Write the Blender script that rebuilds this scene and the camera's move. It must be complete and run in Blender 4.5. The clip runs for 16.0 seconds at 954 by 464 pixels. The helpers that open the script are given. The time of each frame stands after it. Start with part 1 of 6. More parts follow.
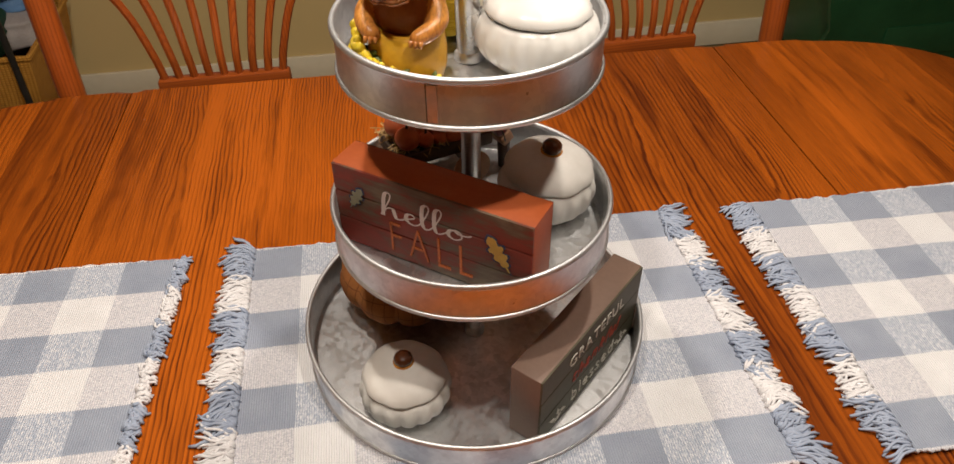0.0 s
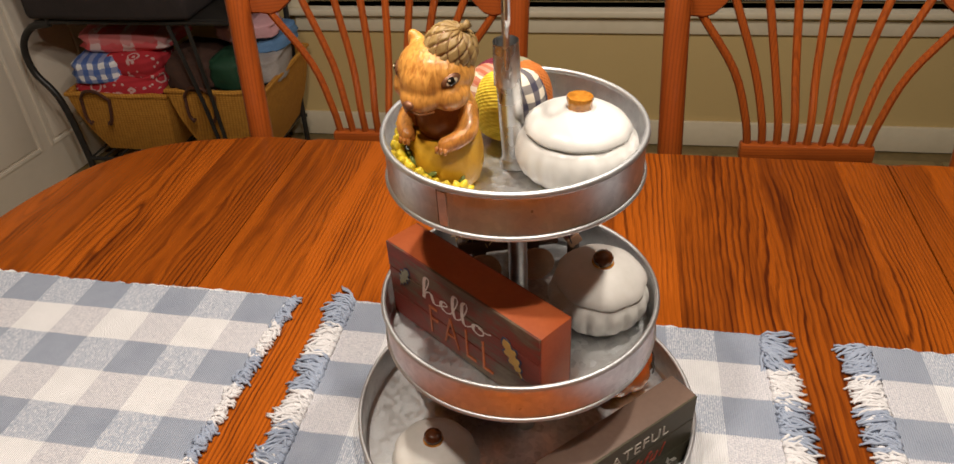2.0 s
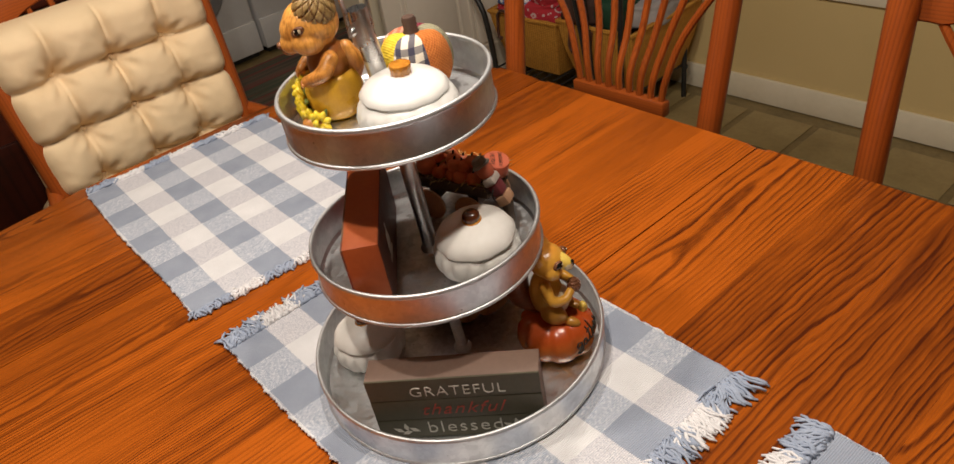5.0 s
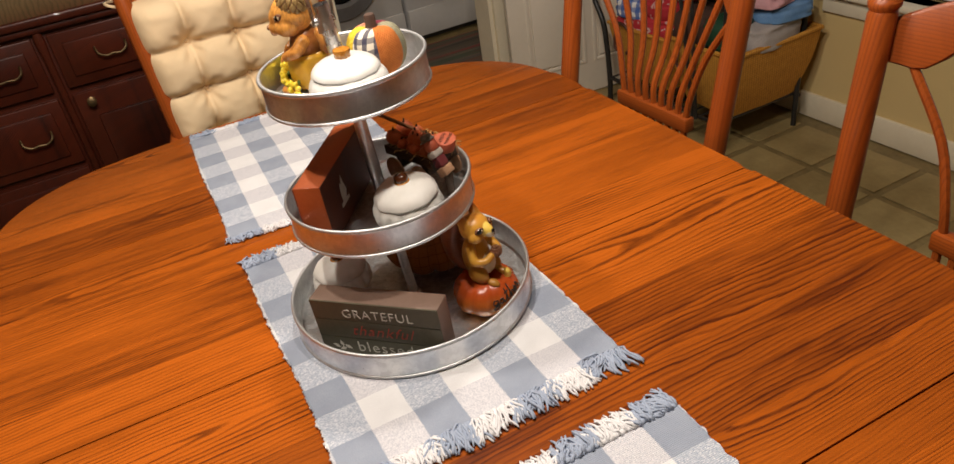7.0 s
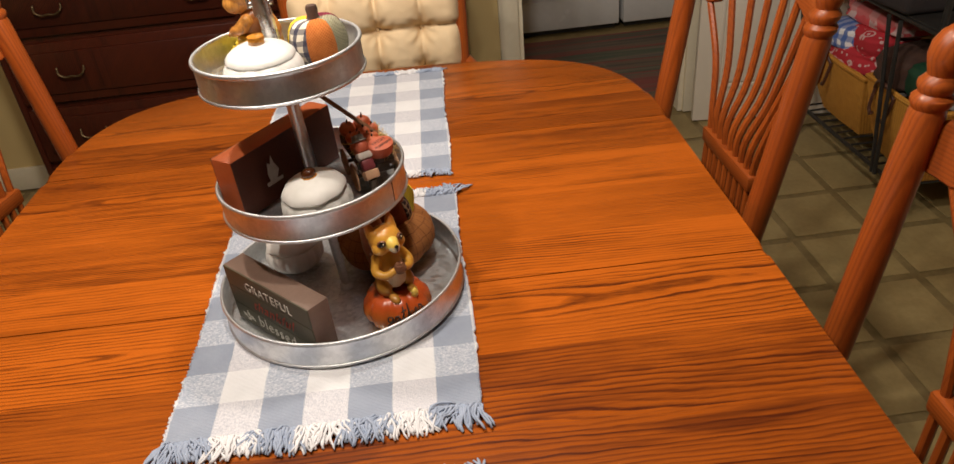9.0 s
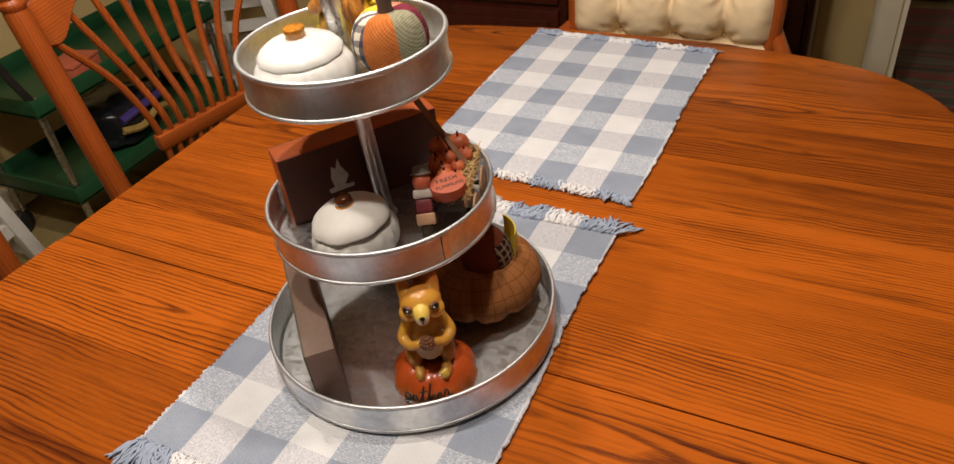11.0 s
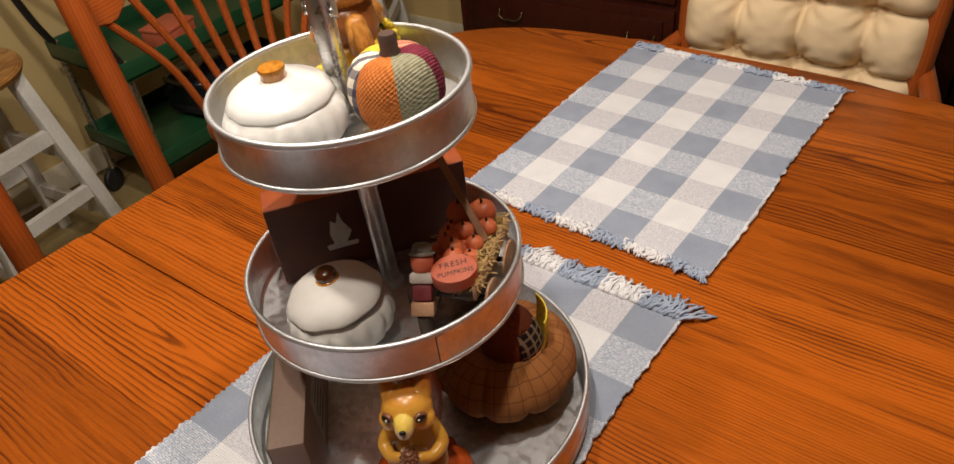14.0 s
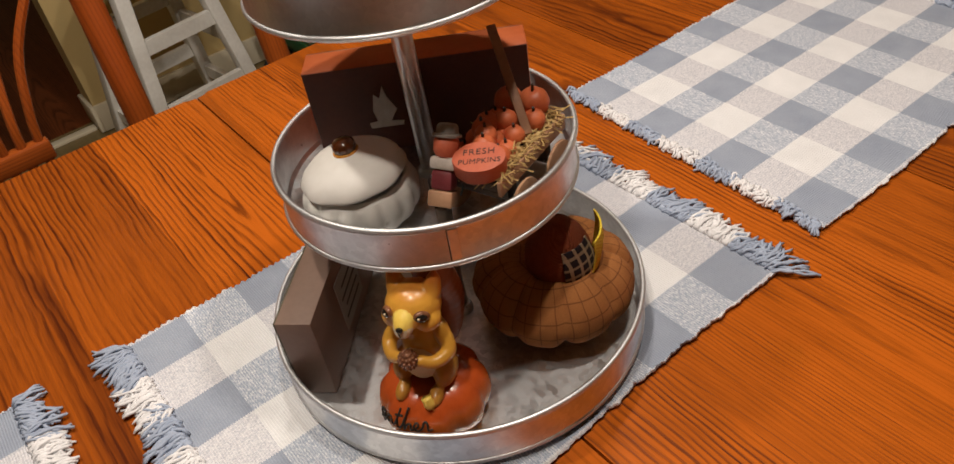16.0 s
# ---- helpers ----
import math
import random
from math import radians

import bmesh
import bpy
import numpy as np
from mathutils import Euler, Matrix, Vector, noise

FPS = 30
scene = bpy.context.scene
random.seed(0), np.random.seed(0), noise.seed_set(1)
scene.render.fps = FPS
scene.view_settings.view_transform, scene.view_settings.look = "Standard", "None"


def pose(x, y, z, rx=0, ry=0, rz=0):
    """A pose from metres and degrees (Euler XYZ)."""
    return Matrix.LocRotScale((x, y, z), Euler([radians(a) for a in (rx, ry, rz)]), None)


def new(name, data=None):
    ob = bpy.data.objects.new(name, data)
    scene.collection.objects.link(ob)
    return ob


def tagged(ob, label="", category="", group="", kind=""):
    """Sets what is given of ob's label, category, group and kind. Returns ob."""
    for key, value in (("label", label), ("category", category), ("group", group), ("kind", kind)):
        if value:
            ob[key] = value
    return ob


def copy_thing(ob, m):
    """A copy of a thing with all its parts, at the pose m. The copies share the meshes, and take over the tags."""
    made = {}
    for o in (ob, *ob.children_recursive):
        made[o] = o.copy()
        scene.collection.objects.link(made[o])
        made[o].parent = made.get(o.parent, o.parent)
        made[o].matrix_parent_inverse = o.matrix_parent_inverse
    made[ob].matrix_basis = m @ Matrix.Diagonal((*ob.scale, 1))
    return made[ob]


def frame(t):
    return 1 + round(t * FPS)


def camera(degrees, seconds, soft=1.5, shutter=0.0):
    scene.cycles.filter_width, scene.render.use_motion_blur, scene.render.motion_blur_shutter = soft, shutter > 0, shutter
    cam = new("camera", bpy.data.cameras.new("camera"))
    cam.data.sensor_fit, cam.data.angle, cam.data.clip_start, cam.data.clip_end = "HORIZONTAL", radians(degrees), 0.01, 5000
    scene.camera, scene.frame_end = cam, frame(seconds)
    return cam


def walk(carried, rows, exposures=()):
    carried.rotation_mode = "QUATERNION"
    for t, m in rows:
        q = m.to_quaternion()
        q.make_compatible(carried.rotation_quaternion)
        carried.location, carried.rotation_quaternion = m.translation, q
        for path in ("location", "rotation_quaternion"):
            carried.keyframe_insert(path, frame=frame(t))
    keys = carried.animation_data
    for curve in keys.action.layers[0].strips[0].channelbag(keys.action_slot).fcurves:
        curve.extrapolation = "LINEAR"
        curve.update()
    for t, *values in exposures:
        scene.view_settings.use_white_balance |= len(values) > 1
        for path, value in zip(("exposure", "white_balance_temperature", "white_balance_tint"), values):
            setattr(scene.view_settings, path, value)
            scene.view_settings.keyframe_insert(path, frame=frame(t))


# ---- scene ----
cam = camera(64.2, 16.0, soft=1.5)
PATH = [
    (0.0, -0.0709, -0.4873, 1.3195, 50.379, 0.686, -9.454),
    (0.5, -0.0426, -0.4859, 1.3467, 52.092, 1.415, -4.093),
    (1.0, -0.0067, -0.4875, 1.3613, 54.069, 0.832, 0.029),
    (1.5, 0.0222, -0.4885, 1.3475, 54.322, 0.425, 5.393),
    (2.0, 0.0635, -0.4817, 1.3509, 55.134, 2.603, 8.734),
    (2.5, 0.1031, -0.5120, 1.3414, 56.193, 2.103, 14.280),
    (3.0, 0.1553, -0.5415, 1.3495, 55.806, 0.637, 19.601),
    (3.5, 0.2816, -0.4856, 1.3573, 55.167, 2.915, 28.167),
    (4.0, 0.3773, -0.4253, 1.3469, 54.512, 4.443, 36.813),
    (6.5, 0.7601, -0.2290, 1.3865, 56.979, 9.783, 57.106),
    (7.0, 0.8160, -0.2144, 1.3799, 57.048, 7.784, 61.502),
    (7.5, 0.8648, -0.1613, 1.3920, 56.663, 6.610, 65.447),
    (8.0, 0.9153, -0.0330, 1.3961, 56.135, 3.300, 72.932),
    (8.5, 0.9225, 0.0760, 1.4020, 56.466, 5.791, 78.227),
    (9.0, 0.8615, 0.1649, 1.3733, 57.050, 4.468, 83.711),
    (9.5, 0.7870, 0.2434, 1.3753, 55.530, 5.928, 89.918),
    (10.0, 0.6986, 0.3414, 1.3762, 54.630, 6.169, 100.377),
    (12.5, 0.3850, 0.4349, 1.3319, 51.971, 4.193, 123.730),
    (13.0, 0.3714, 0.4238, 1.3311, 51.159, 2.468, 125.139),
    (13.5, 0.3584, 0.4127, 1.3454, 51.824, 4.346, 125.625),
    (14.0, 0.3434, 0.3948, 1.3430, 51.766, 5.160, 124.894),
    (14.5, 0.3243, 0.3743, 1.3247, 51.471, 5.335, 124.290),
    (15.0, 0.2984, 0.3580, 1.2739, 51.486, 5.188, 127.688),
    (15.5, 0.2683, 0.3882, 1.2519, 50.714, 6.248, 136.422),
    (16.0, 0.2574, 0.4343, 1.2632, 48.431, 6.445, 139.579),
]
walk(cam, [(t, pose(x, y, z, rx, ry, rz)) for t, x, y, z, rx, ry, rz in PATH],
     [(0.0, -0.05), (4.0, -0.05), (6.5, 0.08), (7.5, 0.18), (9.0, 0.17), (10.0, 0.08), (12.5, -0.10), (16.0, -0.10)])

# ---- light ----
world = bpy.data.worlds.new("world")
scene.world = world
world.use_nodes = True
world.node_tree.nodes["Background"].inputs[0].default_value = (1.0, 0.85, 0.65, 1)
world.node_tree.nodes["Background"].inputs[1].default_value = 0.008


def lamp(name, place, watts, radius, colour):
    data = bpy.data.lights.new(name, "POINT")
    data.energy, data.shadow_soft_size, data.color = watts, radius, colour
    ob = new(name, data)
    ob.location = place
    return ob


# four bulbs of an unseen fitting over the table; spot cones cut ceiling bounce
for bx, by in ((0.33, 0.16), (-0.22, 0.20), (-0.27, -0.32), (0.29, -0.37)):
    bulb = bpy.data.lights.new("dining_light", "SPOT")
    bulb.energy, bulb.shadow_soft_size, bulb.color = 28.5, 0.032, (1.0, 0.890, 0.775)
    bulb.spot_size, bulb.spot_blend = radians(150), 0.35
    new("dining_light", bulb).location = (bx, by, 2.06)
# added fill lamp for the laundry room, placed out of sight past the doorway
lamp("laundry_fill", (-2.55, 2.25, 2.25), 15, 0.12, (1.0, 0.92, 0.82))

# ---- materials ----
def rgb(c):
    return (c[0], c[1], c[2], 1.0)


class Net:
    """A small builder of shader nodes."""

    def __init__(self, name, rough=0.5, metal=0.0, coat=0.0, spec=0.5):
        self.m = bpy.data.materials.new(name)
        self.m.use_nodes = True
        self.t = self.m.node_tree
        self.b = self.t.nodes["Principled BSDF"]
        self.b.inputs["Roughness"].default_value = rough
        self.b.inputs["Metallic"].default_value = metal
        self.b.inputs["Coat Weight"].default_value = coat
        self.b.inputs["Specular IOR Level"].default_value = spec
        self.co = self.t.nodes.new("ShaderNodeTexCoord").outputs["Object"]

    def put(self, sock, v):
        if isinstance(v, bpy.types.NodeSocket):
            self.t.links.new(v, sock)
        elif isinstance(v, (tuple, list)) and len(v) == 3 and sock.type == "RGBA":
            sock.default_value = rgb(v)
        else:
            sock.default_value = v

    def scale(self, v, s):
        n = self.t.nodes.new("ShaderNodeVectorMath")
        n.operation = "MULTIPLY"
        self.put(n.inputs[0], v)
        n.inputs[1].default_value = s
        return n.outputs[0]

    def add(self, v, w):
        n = self.t.nodes.new("ShaderNodeVectorMath")
        self.put(n.inputs[0], v)
        self.put(n.inputs[1], w)
        return n.outputs[0]

    def math(self, op, a, b=0.0, c=0.0):
        n = self.t.nodes.new("ShaderNodeMath")
        n.operation = op
        for i, v in enumerate((a, b, c)):
            self.put(n.inputs[i], v)
        return n.outputs[0]

    def xyz(self, v=None):
        n = self.t.nodes.new("ShaderNodeSeparateXYZ")
        self.put(n.inputs[0], v or self.co)
        return n.outputs

    def join(self, x, y, z):
        n = self.t.nodes.new("ShaderNodeCombineXYZ")
        for i, v in enumerate((x, y, z)):
            self.put(n.inputs[i], v)
        return n.outputs[0]

    def noise(self, v, scale, detail=2.0, rough=0.5, distort=0.0):
        n = self.t.nodes.new("ShaderNodeTexNoise")
        self.put(n.inputs["Vector"], v)
        n.inputs["Scale"].default_value = scale
        n.inputs["Detail"].default_value = detail
        n.inputs["Roughness"].default_value = rough
        n.inputs["Distortion"].default_value = distort
        return n.outputs["Fac"]

    def voronoi(self, v, scale, out="Distance", feature="F1"):
        n = self.t.nodes.new("ShaderNodeTexVoronoi")
        n.feature = feature
        self.put(n.inputs["Vector"], v)
        n.inputs["Scale"].default_value = scale
        return n.outputs[out]

    def wave(self, v, scale, distort=0.0, detail=2.0, dscale=1.0, axis="X"):
        n = self.t.nodes.new("ShaderNodeTexWave")
        n.bands_direction = axis
        self.put(n.inputs["Vector"], v)
        n.inputs["Scale"].default_value = scale
        n.inputs["Distortion"].default_value = distort
        n.inputs["Detail"].default_value = detail
        n.inputs["Detail Scale"].default_value = dscale
        return n.outputs["Fac"]

    def white(self, w):
        n = self.t.nodes.new("ShaderNodeTexWhiteNoise")
        n.noise_dimensions = "1D"
        self.put(n.inputs["W"], w)
        return n.outputs["Value"]

    def random(self):
        return self.t.nodes.new("ShaderNodeObjectInfo").outputs["Random"]

    def ramp(self, fac, stops):
        n = self.t.nodes.new("ShaderNodeValToRGB")
        self.put(n.inputs[0], fac)
        e = n.color_ramp.elements
        e[0].position, e[0].color = stops[0][0], rgb(stops[0][1])
        e[1].position, e[1].color = stops[-1][0], rgb(stops[-1][1])
        for p, c in stops[1:-1]:
            k = e.new(p)
            k.color = rgb(c)
        return n.outputs[0]

    def mix(self, fac, a, b, how="MIX"):
        n = self.t.nodes.new("ShaderNodeMix")
        n.data_type, n.blend_type = "RGBA", how
        self.put(n.inputs[0], fac)
        self.put(n.inputs[6], a)
        self.put(n.inputs[7], b)
        return n.outputs[2]

    def fit(self, v, lo, hi, a=0.0, b=1.0):
        n = self.t.nodes.new("ShaderNodeMapRange")
        self.put(n.inputs[0], v)
        for i, k in enumerate((lo, hi, a, b)):
            n.inputs[i + 1].default_value = k
        return n.outputs[0]

    def done(self, colour, height=None, strength=0.2, depth=0.001, rough=None):
        self.put(self.b.inputs["Base Color"], colour)
        if rough is not None:
            self.put(self.b.inputs["Roughness"], rough)
        if height is not None:
            n = self.t.nodes.new("ShaderNodeBump")
            n.inputs["Strength"].default_value = strength
            n.inputs["Distance"].default_value = depth
            self.put(n.inputs["Height"], height)
            self.t.links.new(n.outputs[0], self.b.inputs["Normal"])
        return self.m


def plain(name, c, c2, rough=0.5, scale=20.0, metal=0.0, bump=0.15, depth=0.0008, coat=0.0, fine=8.0):
    """Two-scale mottled surface between two close colours."""
    n = Net(name, rough, metal, coat)
    big, small = n.noise(n.co, scale, 3.0), n.noise(n.co, scale * fine, 2.0)
    f = n.math("MULTIPLY_ADD", small, 0.35, n.math("MULTIPLY", big, 0.75))
    return n.done(n.ramp(f, [(0.3, c), (0.75, c2)]), small, bump, depth,
                  n.fit(big, 0.2, 0.8, rough * 0.85, min(1.0, rough * 1.15)))


def oak(name, light, dark, along="Y", board=0.0, rough=0.4, coat=0.0, size=1.0, ring=0.0052, satin=0.0):
    """Red oak sawn flat: growth rings round a pith below each board, open pores in the early wood."""
    n = Net(name, rough, 0.0, coat, 0.28)
    if satin:
        n.b.inputs["Specular IOR Level"].default_value = satin
    x, y, z = n.xyz()
    if along == "X":
        x, y = y, x
    if along == "Z":
        y, z = z, y
    if board:
        cell = n.math("FLOOR", n.math("DIVIDE", x, board))
        r, r2, r3 = n.white(cell), n.white(n.math("ADD", cell, 41.3)), n.white(n.math("ADD", cell, 87.7))
        xl = n.math("SUBTRACT", x, n.math("MULTIPLY", n.math("ADD", cell, 0.5), board))
    else:
        r = n.random()
        r2, r3 = n.math("FRACT", n.math("MULTIPLY", r, 7.31)), n.math("FRACT", n.math("MULTIPLY", r, 13.73))
        xl = x
    p = n.join(n.math("MULTIPLY_ADD", r, 9.0, n.math("MULTIPLY", x, 0.55)), n.math("MULTIPLY_ADD", r2, 17.0, n.math("MULTIPLY", y, 0.12)), n.math("MULTIPLY", r3, 5.0))
    slow = n.math("SUBTRACT", n.noise(p, 5.0 / size, 2.0, 0.5), 0.5)
    slow2 = n.math("SUBTRACT", n.noise(n.add(p, (3.1, 7.7, 1.3)), 9.0 / size, 3.0, 0.55), 0.5)
    xc = n.math("ADD", n.math("MULTIPLY_ADD", slow, 0.085 * size, xl), n.math("MULTIPLY", n.math("SUBTRACT", r, 0.5), 0.25 * size))
    deep = n.math("MULTIPLY_ADD", n.math("SUBTRACT", r3, 0.5), n.math("MULTIPLY", y, 0.09), n.math("MULTIPLY_ADD", r2, 0.045 * size, 0.014 * size))
    deep = n.math("ADD", n.math("MULTIPLY_ADD", slow2, 0.045 * size, deep), n.math("SUBTRACT", z, 0.75) if satin else z)
    rad = n.math("SQRT", n.math("ADD", n.math("MULTIPLY", xc, xc), n.math("MULTIPLY", deep, deep)))
    q = n.join(x, n.math("MULTIPLY", y, 0.14), z)
    rad = n.math("MULTIPLY_ADD", n.noise(q, 42.0 / size, 2.0, 0.5), 0.0010 * size, rad)
    if satin:
        rad = n.math("MULTIPLY_ADD", n.noise(n.join(x, n.math("MULTIPLY", y, 0.35), r), 15.0, 3.0, 0.55), 0.016, rad)
    wide = n.math("MULTIPLY", n.fit(r3, 0.0, 1.0, 0.62, 1.15), ring) if satin else ring
    u = n.math("ADD", n.math("DIVIDE", rad, wide), n.math("MULTIPLY", n.noise(p, 9.0 / size, 2.0), 0.8))
    fr = n.math("FRACT", u)
    early = n.xyz(n.ramp(fr, [(0.0, (1, 1, 1)), (0.16, (0.85, 0.85, 0.85)), (0.34, (0.18, 0.18, 0.18)), (0.84, (0, 0, 0)), (1.0, (1, 1, 1))]))[0]
    vary = n.white(n.math("FLOOR", n.math("MULTIPLY_ADD", r, 50.0, u)))
    fine = n.join(x, n.math("MULTIPLY", y, 0.028), z)
    pores = n.fit(n.noise(fine, 620.0 / size, 2.0, 0.7), 0.38, 0.68)
    streak = n.noise(n.join(x, n.math("MULTIPLY", y, 0.012), z), 130.0 / size, 2.0, 0.6)
    broad = n.noise(p, 16.0 / size, 3.0, 0.6)
    band = n.math("MULTIPLY", early, n.math("MULTIPLY", n.math("MULTIPLY_ADD", vary, 0.60, 0.42), n.math("MULTIPLY_ADD", pores, 0.50, 0.58)))
    d = n.math("MULTIPLY_ADD", pores, 0.14, n.math("MULTIPLY", band, n.fit(n.noise(n.join(x, n.math("MULTIPLY", y, 0.22), r2), 11.0, 2.0, 0.5), 0.37, 0.62, 0.24, 1.12) if satin else 1.0))
    d = n.math("ADD", d, n.math("MULTIPLY", n.math("SUBTRACT", streak, 0.5), 0.34))
    d = n.math("ADD", d, n.math("MULTIPLY", n.math("SUBTRACT", broad, 0.46), 0.52))
    d = n.math("ADD", d, n.fit(r2, 0.0, 1.0, -0.08, 0.28))
    flame = n.noise(n.join(n.math("ADD", x, n.math("MULTIPLY", slow, 0.08)), n.math("MULTIPLY", y, 0.10), r3), 34.0 / size, 3.0, 0.62, 0.35)
    d = n.math("ADD", d, n.math("MULTIPLY", n.fit(flame, 0.50, 0.70), n.fit(n.noise(p, 7.0 / size, 1.0), 0.40, 0.58, 0.0, 0.46 if satin else 0.44)))
    mid = tuple((a * 0.45 + b * 0.55) for a, b in zip(light, dark))
    if satin:
        c = n.ramp(d, [(0.0, tuple(min(1.0, k * 1.30) for k in light)), (0.18, light), (0.50, mid), (1.00, dark)])
    else:
        c = n.ramp(d, [(0.0, tuple(min(1.0, k * 1.22) for k in light)), (0.22, light), (0.55, mid), (0.95, dark)])
    return n.done(c, n.math("SUBTRACT", 1.0, band), 0.10, 0.0005, n.fit(d, 0.0, 0.9, rough * 0.92, rough * 1.2))


TABLE_OAK = oak("table_oak", (0.350, 0.0805, 0.0074), (0.072, 0.0138, 0.0034), "Y", 0.122, 0.27, 0.0, 1.0, 0.0058, 0.13)
CHAIR_OAK = oak("chair_oak", (0.300, 0.066, 0.0105), (0.215, 0.045, 0.0080), "Z", 0.0, 0.34, 0.1, 0.6)
CHAIR_OAK_X = oak("chair_oak_crosswise", (0.300, 0.066, 0.0105), (0.215, 0.045, 0.0080), "X", 0.0, 0.34, 0.1, 0.6)
MAHOGANY = oak("dark_mahogany", (0.066, 0.013, 0.006), (0.017, 0.0045, 0.003), "X", 0.0, 0.34, 0.08, 0.6)
HALL_WOOD = oak("hall_boards", (0.16, 0.045, 0.015), (0.05, 0.014, 0.006), "Y", 0.09, 0.35)
SEAT_PINE = oak("stool_seat_wood", (0.50, 0.25, 0.07), (0.28, 0.11, 0.03), "X", 0.0, 0.3, 0.2, 0.7)
WALL_TAN = plain("tan_wall_paint", (0.60, 0.448, 0.198), (0.64, 0.485, 0.222), 0.75, 3.0, 0.0, 0.12, 0.0006, 0.0, 60.0)
CEILING_WHITE = plain("ceiling_paint", (0.74, 0.71, 0.66), (0.80, 0.77, 0.72), 0.85, 4.0, 0.0, 0.2, 0.001, 0.0, 40.0)
TRIM_WHITE = plain("cream_trim_paint", (0.73, 0.655, 0.49), (0.81, 0.735, 0.57), 0.4, 6.0)
STOOL_WHITE = plain("worn_white_paint", (0.62, 0.60, 0.56), (0.78, 0.77, 0.73), 0.5, 14.0)
DOOR_WHITE = plain("door_paint", (0.76, 0.69, 0.58), (0.81, 0.74, 0.63), 0.5, 5.0)
ENAMEL = plain("white_enamel", (0.60, 0.60, 0.60), (0.66, 0.66, 0.66), 0.25, 5.0, 0.0, 0.05)
ENAMEL_GREY = plain("grey_plastic", (0.20, 0.20, 0.21), (0.26, 0.26, 0.27), 0.35, 8.0)
DARK_GLASS = plain("dark_glass", (0.010, 0.010, 0.012), (0.018, 0.018, 0.02), 0.08, 6.0, 0.0, 0.02)
BLACK_IRON = plain("black_iron", (0.012, 0.011, 0.010), (0.028, 0.026, 0.024), 0.45, 30.0)
BRASS = plain("aged_brass", (0.11, 0.075, 0.036), (0.23, 0.165, 0.09), 0.48, 60.0, 1.0)
CHROME = plain("brushed_steel", (0.55, 0.55, 0.55), (0.70, 0.70, 0.70), 0.28, 60.0, 1.0)
GREEN_PAINT = plain("dark_green_paint", (0.010, 0.060, 0.022), (0.016, 0.085, 0.032), 0.4, 9.0)
GREEN_DEEP = plain("deep_green_cloth", (0.006, 0.040, 0.018), (0.012, 0.060, 0.028), 0.7, 14.0)
RUBBER = plain("black_rubber", (0.008, 0.008, 0.008), (0.02, 0.02, 0.02), 0.6, 40.0)
PLATE_BLACK = plain("black_gloss", (0.008, 0.008, 0.010), (0.02, 0.02, 0.024), 0.25, 30.0)
GOLD_CLOTH = plain("gold_trim", (0.35, 0.22, 0.05), (0.48, 0.33, 0.10), 0.5, 30.0)
PURPLE = plain("purple_foil", (0.05, 0.03, 0.18), (0.09, 0.06, 0.28), 0.35, 30.0)
CUSHION = plain("cream_twill", (0.69, 0.520, 0.305), (0.77, 0.600, 0.380), 0.85, 12.0, 0.0, 0.3, 0.0006, 0.0, 60.0)
CERAMIC = plain("white_ceramic", (0.70, 0.685, 0.65), (0.77, 0.755, 0.72), 0.30, 22.0, 0.0, 0.10, 0.0006, 0.15, 5.0)
CERAMIC_MATT = plain("chalky_ceramic", (0.68, 0.66, 0.61), (0.80, 0.78, 0.74), 0.5, 26.0, 0.0, 0.18, 0.0006, 0.0, 6.0)
AMBER = plain("amber_glaze", (0.26, 0.075, 0.008), (0.66, 0.29, 0.04), 0.10, 150.0, 0.0, 0.04, 0.0004, 0.8, 3.0)
BROWN_GLAZE = plain("brown_glaze", (0.040, 0.010, 0.004), (0.12, 0.035, 0.010), 0.15, 110.0, 0.0, 0.15, 0.0008, 0.6, 3.0)
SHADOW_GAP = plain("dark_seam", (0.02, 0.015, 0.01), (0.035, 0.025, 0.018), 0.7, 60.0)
SIGN_ORANGE = plain("orange_sign_paint", (0.42, 0.085, 0.020), (0.50, 0.115, 0.030), 0.5, 30.0)
SIGN_BACK = plain("dark_sign_back", (0.070, 0.017, 0.008), (0.120, 0.030, 0.014), 0.6, 30.0)
SIGN_BROWN = plain("taupe_sign_paint", (0.185, 0.115, 0.085), (0.225, 0.145, 0.108), 0.55, 30.0)
FACE_MIX = Net("weathered_red_face", 0.6)
_n = FACE_MIX
_x, _y, _z = _n.xyz()
_s = _n.noise(_n.join(_n.math("MULTIPLY", _x, 0.55), _y, _z), 30.0, 4.0, 0.62, 0.4)
_f = _n.noise(_n.join(_n.math("MULTIPLY", _x, 0.10), _y, _z), 300.0, 3.0, 0.6)
_d = _n.math("MULTIPLY_ADD", _n.math("SUBTRACT", _f, 0.5), 0.30, _s)
FACE_RED = _n.done(_n.ramp(_d, [(0.30, (0.27, 0.036, 0.022)), (0.46, (0.20, 0.038, 0.024)), (0.56, (0.135, 0.088, 0.055)), (0.66, (0.19, 0.135, 0.085)), (0.82, (0.24, 0.050, 0.030))]), _f, 0.35, 0.0006)
FACE_OLIVE = plain("olive_sign_face", (0.060, 0.056, 0.030), (0.095, 0.082, 0.050), 0.6, 26.0)
